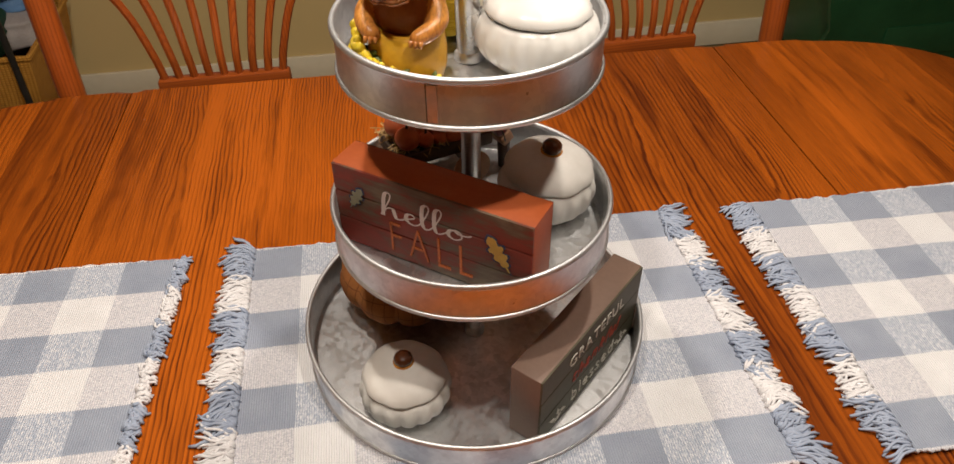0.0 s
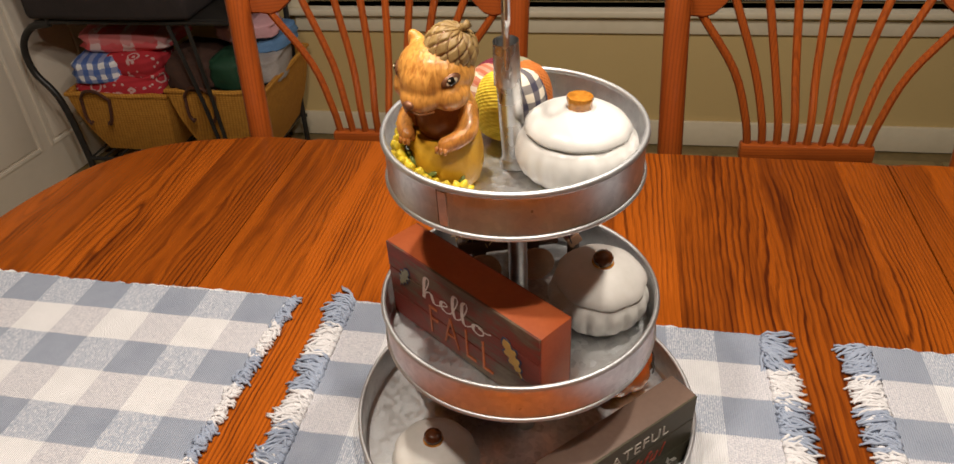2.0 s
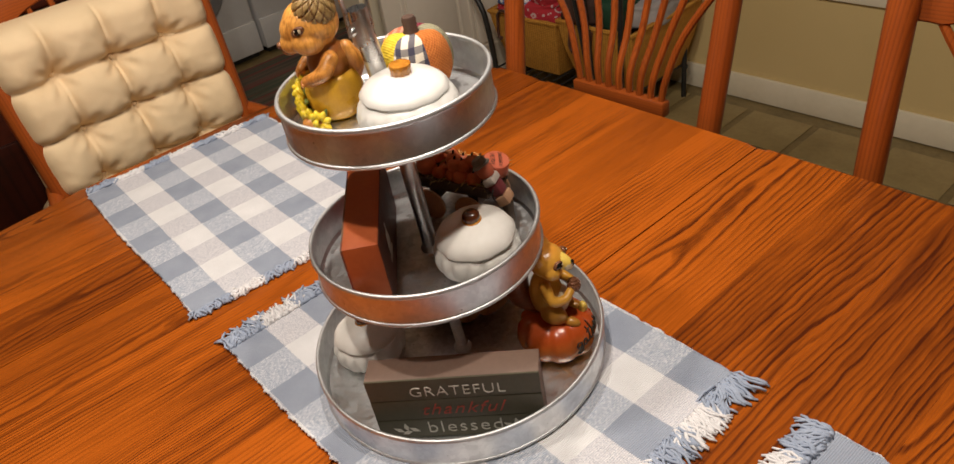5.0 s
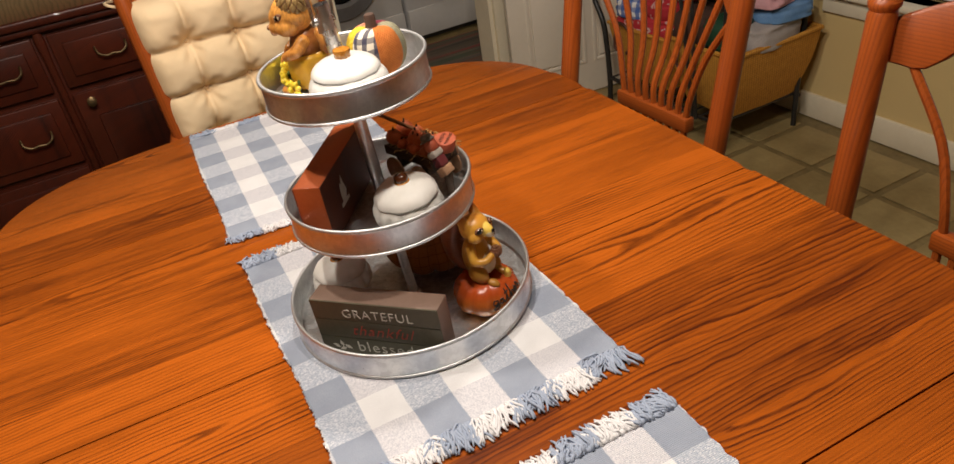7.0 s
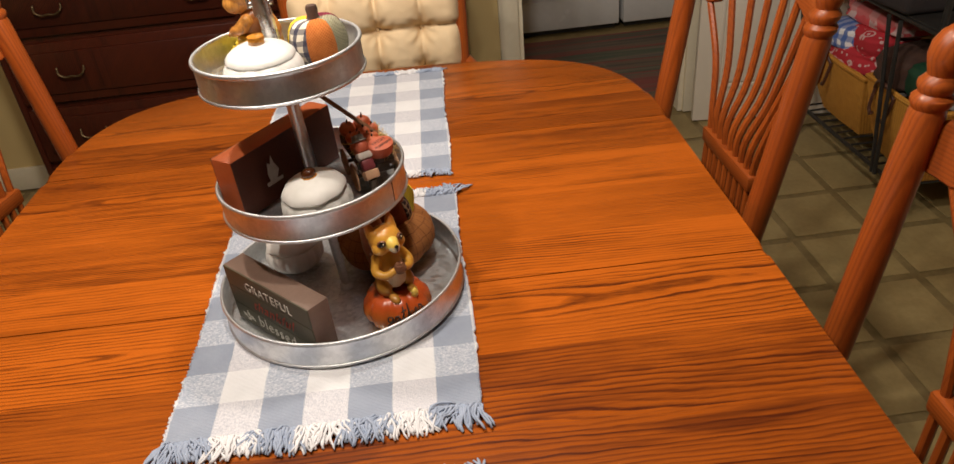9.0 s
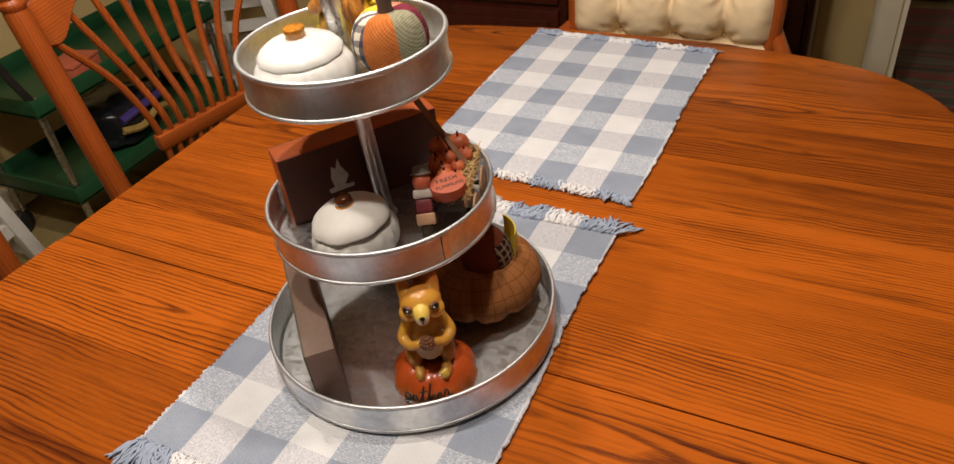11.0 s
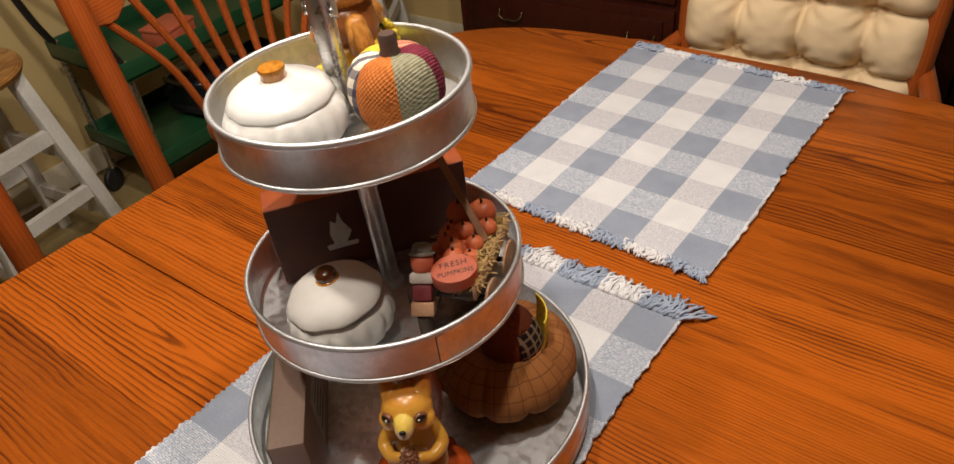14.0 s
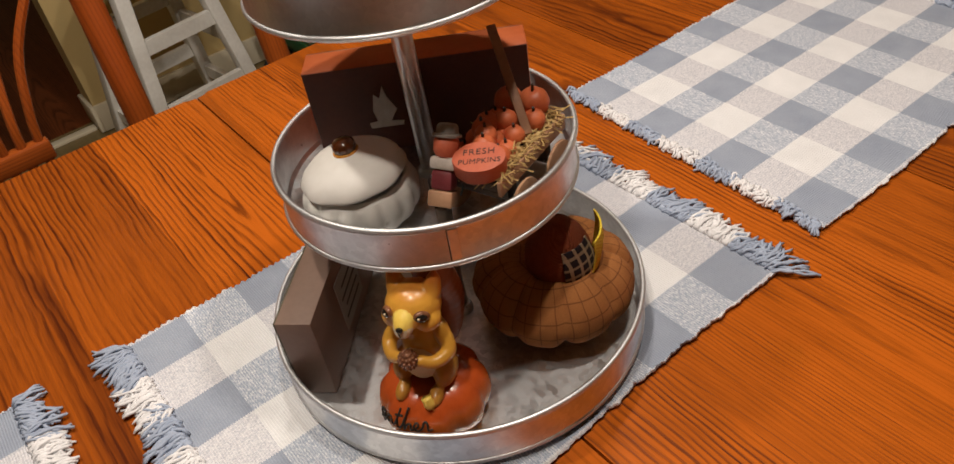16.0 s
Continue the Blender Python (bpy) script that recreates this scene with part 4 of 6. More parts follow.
def placemat(at, shear, seedling, tufts_left, tufts_right):
    """Woven mat with knotted fringe; tufts_*: length of the fringe and how ragged it lies."""
    rnd = random.Random(seedling)
    root = thing("placemat", "blue and white buffalo-check cotton placemat with fringed ends", "placemat", at, "placemats on the table")
    nx, ny = 60, 46

    def place(u, v):
        x, y = (u - 0.5) * MAT_L, (v - 0.5) * MAT_W
        edge = 0.0038 * noise.noise(Vector((u * 41, seedling, v * 2))) if v in (0.0, 1.0) else 0.0
        return Vector((x + shear * y, y + edge + 0.002 * math.sin(u * 9 + seedling), 0.0022 + 0.0012 * max(0.0, noise.noise(Vector((x * 7, y * 7, seedling))))))

    bm = bmesh.new()
    top = [[bm.verts.new(place(i / nx, j / ny)) for j in range(ny + 1)] for i in range(nx + 1)]
    for i in range(nx):
        for j in range(ny):
            bm.faces.new((top[i][j], top[i + 1][j], top[i + 1][j + 1], top[i][j + 1]))
    made = bmesh.ops.extrude_face_region(bm, geom=bm.faces[:])
    for v in made["geom"]:
        if isinstance(v, bmesh.types.BMVert):
            v.co.z += 0.0026
    for i in range(nx + 1):
        for j in range(ny + 1):
            top[i][j].co.z = 0.0004
    part("woven_body", bm, CHECK, root, "", 60)
    # stitched edge bumps along the two long sides
    for v in (0.0, 1.0):
        pts = [place(i / 150, v) + Vector((0, 0.0006 * (-1) ** i, 0.0012 + 0.0005 * (i % 2))) for i in range(151)]
        part("selvedge", tube(pts, [0.0015 + 0.0007 * (i % 2) + 0.0014 * max(0.0, noise.noise(Vector((i * 0.37, v * 5, seedling)))) for i in range(151)], 6), CHECK, root, "", 60)
    for end, (length, ragged) in ((-1, tufts_left), (1, tufts_right)):
        bm = bmesh.new()
        per = 6
        lean = rnd.gauss(0, 0.2)
        for c in range(7):
            lean = 0.5 * lean + rnd.gauss(0, 0.14 + ragged * 0.7)
            for k in range(per):
                v = (c + (k + 0.5) / per) / 7 + rnd.uniform(-0.005, 0.005)
                o = place(0.5 + end * 0.5, min(0.995, max(0.005, v)))
                o.z = 0.0046
                mi = 0 if c % 2 == 0 else 1
                ang = lean + rnd.gauss(0, 0.13 + ragged * 0.45)
                dx = Vector((end * math.cos(ang), math.sin(ang), 0))
                ball(o + Vector((end * 0.0022, 0, rnd.uniform(0.0, 0.0014))), (0.0040, 0.0045, 0.0034), bm, mi, 8, 6)
                curl = rnd.gauss(0, 0.40 + ragged * 0.6)
                own = length * rnd.uniform(0.78, 1.10)
                for t_ in range(9):
                    w_ = (t_ + 0.5) / 9 - 0.5
                    ln = own * rnd.uniform(0.78, 1.08)
                    a2 = ang + w_ * 0.55 + rnd.gauss(0, 0.13)
                    d = Vector((end * math.cos(a2), math.sin(a2), 0))
                    side = Vector((-d.y, d.x, 0)) * end
                    c2 = curl + rnd.gauss(0, 0.22)
                    level = rnd.choice((0.0, 0.0012, 0.0026, 0.0042))
                    wig, ph = rnd.uniform(0.0008, 0.0024), rnd.uniform(0, 6.28)
                    start = o + side * w_ * 0.0088
                    pts = [Vector((start.x, start.y, 0.0040 + level * 0.4))]
                    for q in (0.16, 0.33, 0.50, 0.67, 0.84, 1.0):
                        arch = 0.0050 * math.sin(math.pi * min(1.0, 0.30 + q * 0.7)) + 0.0014
                        pp = start + d * ln * (q - 0.16 * abs(c2) * q * q) + side * (c2 * ln * 0.50 * q * q + w_ * 0.006 * min(1.0, 2 * q) + wig * math.sin(ph + q * 8.5))
                        pts.append(Vector((pp.x, pp.y, max(0.0014, arch + level * (1 - 0.5 * q) + 0.0006 * math.sin(ph * 2 + q * 9)))))
                    th = rnd.uniform(0.00130, 0.00175)
                    tube(pts, [th, th, th * 1.08, th, th, th * 1.05, th * 0.8], 5, bm, mi)
        part("fringe", bm, [THREAD_BLUE, THREAD_WHITE], root, "", 180)
    return root


Z_TOP = 0.7502
placemat(pose(-0.552, 0.032, Z_TOP, 0, 0, -2.1), 0.035, 1, (0.024, 0.25), (0.013, 0.45))
placemat(pose(0.016, 0.018, Z_TOP, 0, 0, -1.0), -0.01, 2, (0.037, 0.05), (0.034, 0.10))
placemat(pose(0.598, -0.002, Z_TOP, 0, 0, -1.8), 0.0, 3, (0.034, 0.15), (0.034, 0.1))


# ---- three-tier tray ----
TIERS = ((0.006, 0.031, 0.7562, 0.1594, 0.039), (0.004, 0.018, 0.9065, 0.1145, 0.038), (0.0035, 0.010, 1.0645, 0.0945, 0.038))
tray = thing("tiered_tray", "galvanised steel three-tier serving tray with a wire handle", "tray")
TILT = Matrix(((1, 0, 0, 0), (0, 1, -0.022, 0), (0, 0.022, 1, 0), (0, 0, 0, 1)))


def tier(cx, cy, z, r, h, seam):
    bm = lathe([(0.0, 0.0), (r - 0.010, 0.0), (r - 0.006, 0.001), (r + 0.0006, 0.0012), (r + 0.0022, 0.003), (r + 0.0006, 0.0048), (r, 0.006), (r, h - 0.005), (r + 0.0006, h - 0.0045), (r + 0.0024, h - 0.0022), (r + 0.0012, h), (r - 0.0012, h - 0.0004), (r - 0.0014, h - 0.004), (r - 0.0014, 0.0055), (r - 0.004, 0.0026), (0.0, 0.0022)], 96)
    at = Matrix.Translation((cx, cy, z)) @ TILT
    for f in bm.faces:
        if f.calc_center_median().z < 0.0028 and f.calc_center_median().xy.length < r - 0.008:
            f.material_index = 1
    ob = part("pan", bm, [STEEL, STEEL_FLOOR], tray, "", 40, at)
    ring = [(r * math.cos(2 * math.pi * i / 96), r * math.sin(2 * math.pi * i / 96)) for i in range(96)]
    part("rim", tube([(x, y, h - 0.0012) for x, y in ring], 0.0022, 10, None, 0, True), RIM_STEEL, ob, "", 180)
    part("base_bead", tube([(x, y, 0.0030) for x, y in ring], 0.0021, 10, None, 0, True), RIM_STEEL, ob, "", 180)
    a = radians(seam)
    b = box(-0.0035, 0.0035, r - 0.0002, r + 0.0007, 0.006, h - 0.005, 0.0003, 1)
    part("seam", b, STEEL, ob, "", 40, Matrix.Rotation(a - math.pi / 2, 4, "Z"))
    part("seam_gap", box(0.0035, 0.0043, r - 0.0002, r + 0.0003, 0.006, h - 0.005), SHADOW_GAP, ob, "", None, Matrix.Rotation(a - math.pi / 2, 4, "Z"))
    return at


for t, s in zip(TIERS, (200, 62, 247)):
    tier(*t, s)
axis = [Vector((0.006, 0.031, 0.758)), Vector((0.004, 0.020, 0.906)), Vector((0.0035, 0.010, 1.066)), Vector((0.000, 0.001, 1.166))]
part("pole", tube([axis[0], axis[1]], 0.0062, 16), STEEL, tray)
part("pole", tube([axis[1] + Vector((0, 0, 0.002)), axis[2]], 0.0078, 16), STEEL, tray)
bm = tube([axis[2] + Vector((0, 0, 0.001)), axis[3]], 0.0088, 20)
top_face = max(bm.faces, key=lambda f: f.calc_center_median().z)
bmesh.ops.inset_region(bm, faces=[top_face], thickness=0.0012)
down = bmesh.ops.extrude_face_region(bm, geom=[top_face])
bmesh.ops.translate(bm, vec=(0, 0, -0.03), verts=[v for v in down["geom"] if isinstance(v, bmesh.types.BMVert)])
bmesh.ops.delete(bm, geom=[top_face], context="FACES_ONLY")
part("pole", bm, CHROME, tray)
for p, r in ((axis[0], 0.010), (axis[1], 0.011), (axis[2], 0.0112)):
    part("collar", lathe([(r, 0), (r, 0.004), (r - 0.002, 0.007), (r - 0.003, 0.008)], 20, None, Matrix.Translation(p + Vector((0, 0, 0.001)))), STEEL, tray)
for s in (-1, 1):
    d = Vector((-0.16 * s, 0.987 * s, 0))
    o = axis[3] + Vector((0, 0, -0.017))
    part("rivet", ball(o + d * 0.010, (0.0038, 0.0038, 0.0038), None, 0, 10, 8), CHROME, tray)
    pts = [o + d * 0.0125 + Vector((0, 0, -0.004)), o + d * 0.0125, o + d * 0.013 + Vector((0, 0, 0.020)), o + d * 0.015 + Vector((0, 0, 0.036)), o + d * 0.020 + Vector((0, 0, 0.041)), o + d * 0.036 + Vector((0, 0, 0.041)), o + d * 0.041 + Vector((0, 0, 0.046)), o + d * 0.043 + Vector((0, 0, 0.070)), o + d * 0.043 + Vector((0, 0, 0.096)), o + d * 0.038 + Vector((0, 0, 0.100)), o + d * 0.028 + Vector((0, 0, 0.100))]
    part("handle_wire", tube(pts, 0.0021, 8), CHROME, tray)
g = axis[3] + Vector((0, 0, 0.083))
gm = Matrix.Translation(g) @ Matrix.Rotation(radians(9.2), 4, "Z") @ Matrix.Rotation(radians(-90), 4, "X")
part("grip", lathe([(0.0, -0.036), (0.007, -0.036), (0.0085, -0.030), (0.0105, -0.015), (0.011, 0.0), (0.0105, 0.015), (0.0085, 0.030), (0.007, 0.036), (0.0, 0.036)], 18, None, gm), WOOD_GRIP, tray, "pale turned wooden grip")


def on_tier(i, x, y, lift=0.0026, turn=0.0):
    """Pose standing on a tier's floor at world x, y."""
    cx, cy, z, r, h = TIERS[i]
    return Matrix.Translation((x, y, z + lift + 0.022 * (y - cy))) @ Matrix(((1, 0, 0, 0), (0, 1, -0.022, 0), (0, 0.022, 1, 0), (0, 0, 0, 1))) @ Matrix.Rotation(radians(turn), 4, "Z")


# ---- ceramic pumpkin jars ----
def jar(at, r, h, body_mat, stem_mat, label, stem_r, turn, tip, ribs, deep, slip):
    root = thing("pumpkin_jar", label, "jar", at @ Matrix.Rotation(radians(turn), 4, "Z"), "white pumpkin jars")
    n = 144

    def soft(profile, lobes, cut, fade):
        """Rounded lobes: the depth of the grooves dies out where fade says."""
        bm, rings = bmesh.new(), []
        for q, z in profile:
            ring = []
            for i in range(n):
                a = 2 * math.pi * i / n
                k = 1 - cut * fade(z) * (0.5 + 0.5 * math.cos(a * lobes)) ** 2
                k += 0.006 * noise.noise(Vector((2.2 * math.cos(a), 2.2 * math.sin(a), z * 30 + turn)))
                ring.append(bm.verts.new((q * k * math.cos(a), q * k * math.sin(a), z)))
            rings.append(ring)
        for p, q in zip(rings, rings[1:]):
            for i in range(n):
                bm.faces.new((p[i], p[(i + 1) % n], q[(i + 1) % n], q[i]))
        bmesh.ops.remove_doubles(bm, verts=bm.verts[:], dist=1e-6)
        return bm

    prof = [(0.0, 0.001), (r * 0.58, 0.0), (r * 0.70, h * 0.02)]
    for i in range(13):
        t = -1.05 + 1.85 * i / 12
        prof.append((r * (0.30 + 0.70 * math.cos(t * 0.93) ** 0.85), h * (0.335 + 0.315 * math.sin(t))))
    zr = prof[-1][1]
    prof += [(r * 0.80, zr + 0.0006), (r * 0.77, zr - 0.002), (r * 0.74, zr - 0.010), (0.0, h * 0.40)]
    part("body", soft(prof, ribs, deep, lambda z: min(1.0, z / (0.12 * h)) * max(0.25, min(1.0, (0.62 * h - z) / (0.25 * h)))), body_mat, root, "", 180)
    lid_at = Matrix.Translation((slip[0], slip[1], zr - 0.0012 + 0.0004 * abs(tip))) @ Matrix.Rotation(radians(tip), 4, "Y")
    brim = 0.905 if stem_mat is BROWN_GLAZE else 0.855
    lp = [(0.0, 0.002), (r * 0.74, 0.002), (r * 0.80, 0.0014), (r * (brim - 0.017), 0.0012), (r * brim, 0.0026)]
    top = h * (0.315 if stem_mat is BROWN_GLAZE else 0.275)
    for i in range(12):
        u = 1 - i / 11
        lp.append((r * brim * u, 0.0038 + (top - 0.0038) * (1 - u ** 2.3) ** 0.72))
    lid = part("lid", soft(lp, ribs // 2, deep * 0.55, lambda z: 1.0 if z < 0.25 * top else max(0.0, 1 - (z / top - 0.25) * 1.5)), body_mat, root, "", 180, lid_at)
    sp = [(stem_r * 0.92, top - 0.004), (stem_r, top - 0.001), (stem_r * 0.94, top + h * 0.04), (stem_r * 1.02, top + h * 0.09), (stem_r * 0.98, top + h * 0.115), (stem_r * 0.72, top + h * 0.122), (0.0, top + h * 0.108)]
    if stem_mat is BROWN_GLAZE:
        sp = [(stem_r * 0.98, top - 0.004), (stem_r * 1.0, top), (stem_r * 1.10, top + h * 0.045), (stem_r * 1.06, top + h * 0.085), (stem_r * 0.84, top + h * 0.120), (stem_r * 0.45, top + h * 0.138), (0.0, top + h * 0.142)]
        part("stem_ring", tube([(stem_r * 1.06 * math.cos(k * 0.2618), stem_r * 1.06 * math.sin(k * 0.2618), top - 0.0004) for k in range(24)], 0.0011, 8, None, 0, True), AMBER, lid, "amber glaze ring", 180)
    part("stem", lathe(sp, 40, None, None, 10, 0.05), stem_mat, lid, "glazed brown ceramic stem", 50)
    return root


jar(on_tier(2, 0.0495, -0.001), 0.0442, 0.0655, CERAMIC, AMBER, "white glazed ceramic pumpkin jar with an amber stem", 0.0092, 20, 2.5, 22, 0.030, (0.0, 0.0))
jar(on_tier(1, 0.0705, 0.0285), 0.0428, 0.0670, CERAMIC_MATT, BROWN_GLAZE, "matt white ceramic pumpkin jar with its lid askew", 0.0078, -56, 5.5, 16, 0.058, (0.001, 0.001))
jar(on_tier(0, -0.0685, -0.043), 0.0415, 0.0640, CERAMIC_MATT, BROWN_GLAZE, "small matt white ceramic pumpkin jar with a dark stem", 0.0078, 10, 1.0, 16, 0.055, (0.0, 0.0))


# ---- wooden block signs ----
def oak_leaf(s):
    """Outline of a lobed leaf, about one unit long."""
    right = [(0.015, -0.5), (0.025, -0.34), (0.10, -0.33), (0.14, -0.27), (0.10, -0.20), (0.15, -0.15), (0.22, -0.12), (0.24, -0.05), (0.14, 0.01), (0.17, 0.07), (0.25, 0.11), (0.25, 0.19), (0.13, 0.22), (0.14, 0.29), (0.17, 0.35), (0.11, 0.43), (0.0, 0.5)]
    return [(x * s, y * s) for x, y in right] + [(-x * s, y * s) for x, y in reversed(right[:-1])]


def script(name, strokes, size, material, parent, m, thin, thick, label, wide=1.0):
    """Brush lettering: a flat ribbon along each stroke, broader where the brush comes down."""
    bm = bmesh.new()
    for st in strokes:
        pts = bend([(x * size * wide, y * size, 0) for x, y in st], 6)
        rows = []
        for i, p_ in enumerate(pts):
            d = (pts[min(i + 1, len(pts) - 1)] - pts[max(i - 1, 0)]).normalized()
            w_ = thin + (thick - thin) * max(0.0, -d.y) ** 1.5
            sd = Vector((-d.y, d.x, 0)) * w_ * 0.5
            up = Vector((0, 0, 0.0002 * (i % 2)))
            rows.append((bm.verts.new(p_ + sd + up), bm.verts.new(p_ - sd + up)))
        for a, b in zip(rows, rows[1:]):
            bm.faces.new((a[0], a[1], b[1], b[0]))
    return part(name, bm, material, parent, label, None, m)


HELLO = (
    [(0.0, 0.0), (0.12, 0.5), (0.40, 1.5), (0.52, 2.2), (0.40, 2.45), (0.24, 2.1), (0.16, 1.2), (0.10, 0.0)],
    [(0.12, 0.3), (0.32, 0.85), (0.58, 0.95), (0.66, 0.5), (0.74, 0.08), (0.95, 0.12), (1.25, 0.42), (1.58, 0.72), (1.50, 1.0), (1.26, 0.88), (1.20, 0.35), (1.46, 0.0), (1.80, 0.25), (2.10, 1.2), (2.28, 2.1), (2.16, 2.42), (1.98, 2.0), (1.94, 0.6), (2.08, 0.02), (2.36, 0.3), (2.66, 1.2), (2.84, 2.1), (2.72, 2.42), (2.54, 2.0), (2.50, 0.6), (2.64, 0.02), (2.92, 0.25), (3.20, 0.75)],
    [(3.46, 0.95), (3.18, 0.75), (3.14, 0.25), (3.40, 0.0), (3.70, 0.3), (3.68, 0.8), (3.46, 0.95), (3.60, 0.68), (3.95, 0.72), (4.15, 0.9)],
)


def block_sign(name, label, at, L, D, Hh, side, face, cuts):
    """A box sign: x along its length, its face at -y, standing on z = 0."""
    root = thing(name, label, "sign", at, "wooden block signs")
    part("block", box(-L / 2, L / 2, -D / 2 + 0.0015, D / 2, 0, Hh, 0.0012), side, root)
    for a, b in zip(cuts, cuts[1:]):
        part("plank", box(-L / 2 + 0.0004, L / 2 - 0.0004, -D / 2, -D / 2 + 0.003, a + 0.0005, b - 0.0005, 0.0005, 1), face, root)
    return root


def on_face(x, z, D, roll=0.0):
    return pose(x, -D / 2 - 0.0006, z, 90, 0, 0) @ pose(0, 0, 0, 0, 0, roll)


HL, HD, HH = 0.174, 0.034, 0.078
hello = block_sign("block_sign", "orange wooden block sign with a weathered red slatted face", on_tier(1, -0.0275, -0.0235, 0.0026, -37.5), HL, HD, HH, SIGN_ORANGE, FACE_RED, (0.0, 0.026, 0.052, 0.078))
script("lettering", HELLO, 0.0098, INK_PINK, hello, on_face(-0.043, 0.0425, HD, 0), 0.0013, 0.0036, "white script word", 1.98)
words("lettering", "FALL", 0.045, INK_ORANGE, hello, on_face(0.000, 0.0215, HD, 0) @ Matrix.Diagonal((0.66, 1, 1, 1)), 0.0, 0.0004, 1.32, "glittery orange capitals", -0.0007)
for x, z, rl, s in ((-0.066, 0.050, -30, 0.025), (0.0605, 0.043, 32, 0.034)):
    part("leaf_outline", prism([(a * 1.05, b * 1.12) for a, b in oak_leaf(s)], 0.0, 0.0003), INK_NAVY, hello, "", None, on_face(x, z, HD, rl))
    part("leaf_motif", prism([(a * 0.80, b) for a, b in oak_leaf(s)], 0.0004, 0.0007), INK_GOLD if x > 0 else INK_SAGE, hello, "", None, on_face(x, z, HD, rl))
back = [(-0.013, -0.017), (0.013, -0.017), (0.014, -0.013), (0.004, -0.012), (0.010, -0.002), (0.004, 0.010), (0.002, 0.020), (-0.002, 0.009), (-0.006, 0.013), (-0.009, -0.001), (-0.007, -0.011), (-0.014, -0.012)]
part("back_panel", box(-HL / 2 + 0.0006, HL / 2 - 0.0006, HD / 2 - 0.0002, HD / 2 + 0.0006, 0.0008, HH - 0.0008), SIGN_BACK, hello, "dark stained back")
part("torn_label", prism(back, 0.0, 0.0004), WHITE_TAG, hello, "torn white paper label", None, pose(0.030, HD / 2 + 0.0008, 0.040, 90, 0, 180))

GL, GD, GH = 0.170, 0.031, 0.085
grate = block_sign("block_sign", "taupe wooden block sign with an olive slatted face", on_tier(0, 0.0895, -0.041, 0.0026, 43.5), GL, GD, GH, SIGN_BROWN, FACE_OLIVE, (0.0, 0.028, 0.056, 0.085))
words("lettering", "GRATEFUL", 0.0185, INK_WHITE, grate, on_face(0.004, 0.0675, GD), 0.0, 0.0004, 1.10, "white serif capitals", -0.00035)
words("lettering", "thankful", 0.022, INK_RED, grate, on_face(0.004, 0.042, GD), 0.4, 0.0004, 1.15, "dull red script word", -0.0002)
words("lettering", "blessed", 0.0235, INK_WHITE, grate, on_face(0.004, 0.0155, GD), 0.0, 0.0004, 1.12, "white lower-case word", -0.0004)
for sx in (-1, 1):
    b = bmesh.new()
    for k, (lx, lz, rl) in enumerate(((0, 0, 60), (0.008, 0.004, 10), (0.008, -0.004, 110), (0.016, 0.0, 60))):
        prism([(0, -0.006), (0.0025, 0), (0, 0.006), (-0.0025, 0)], 0, 0.0004, 0, b, pose(lx, lz, 0, 0, 0, rl))
    part("sprig", b, INK_WHITE, grate, "small white leaf sprig", None, on_face(sx * 0.056 - 0.008, 0.014, GD))


part("back_label", box(-0.024, 0.030, GD / 2 + 0.0002, GD / 2 + 0.0008, 0.016, 0.070), GREY_PAPER, grate, "grey paper label")
for k in range(4):
    part("print_line", box(-0.018, 0.024 - 0.006 * (k % 2), GD / 2 + 0.0009, GD / 2 + 0.0012, 0.026 + k * 0.010, 0.0285 + k * 0.010), INK_DARK, grate)


# ---- small fabric pumpkins ----
def fabric_pumpkin(name, label, at, r, h, mats, ribs, deep, stem_mat, stem_r, stem_h):
    """A stuffed pumpkin; mats are its wedges in order."""
    root = thing(name, label, "pumpkin", at, "stuffed fabric pumpkins")
    per = len(mats)
    n = 12 * ribs
    prof = []
    for i in range(17):
        t = math.pi * i / 16
        prof.append((r * (math.sin(t) ** 0.75), h * 0.5 * (1 - math.cos(t)) - h * 0.10 * (math.exp(-((t - math.pi) / 0.5) ** 2)) + h * 0.03 * math.exp(-(t / 0.5) ** 2)))
    seg = n // per
    for w_ in range(per):
        bm = bmesh.new()
        grid = []
        for q, z in prof:
            row = []
            for i in range(seg + 1):
                a = 2 * math.pi * (w_ * seg + i) / n
                k = 1 - deep * (0.5 + 0.5 * math.cos(a * ribs)) ** 3 * (0.35 + 0.65 * abs(2 * z / h - 1) ** 1.5 if deep > 0.07 else 1.0) + 0.02 * noise.noise(Vector((math.cos(a) * 2, math.sin(a) * 2, z * 30)))
                row.append(bm.verts.new((q * k * math.cos(a), q * k * math.sin(a), z)))
            grid.append(row)
        for p, q in zip(grid, grid[1:]):
            for i in range(seg):
                bm.faces.new((p[i], p[i + 1], q[i + 1], q[i]))
        bmesh.ops.remove_doubles(bm, verts=bm.verts[:], dist=1e-6)
        part("wedge" if per > 1 else "stuffed_body", bm, mats[w_], root, "", 180)
    if stem_r:
        part("stem", lathe([(stem_r * 1.1, h * 0.86), (stem_r * 0.8, h * 0.95), (stem_r * 0.85, h + stem_h * 0.6), (stem_r * 0.7, h + stem_h), (0.0, h + stem_h * 1.05)], 14), stem_mat, root)
    return root


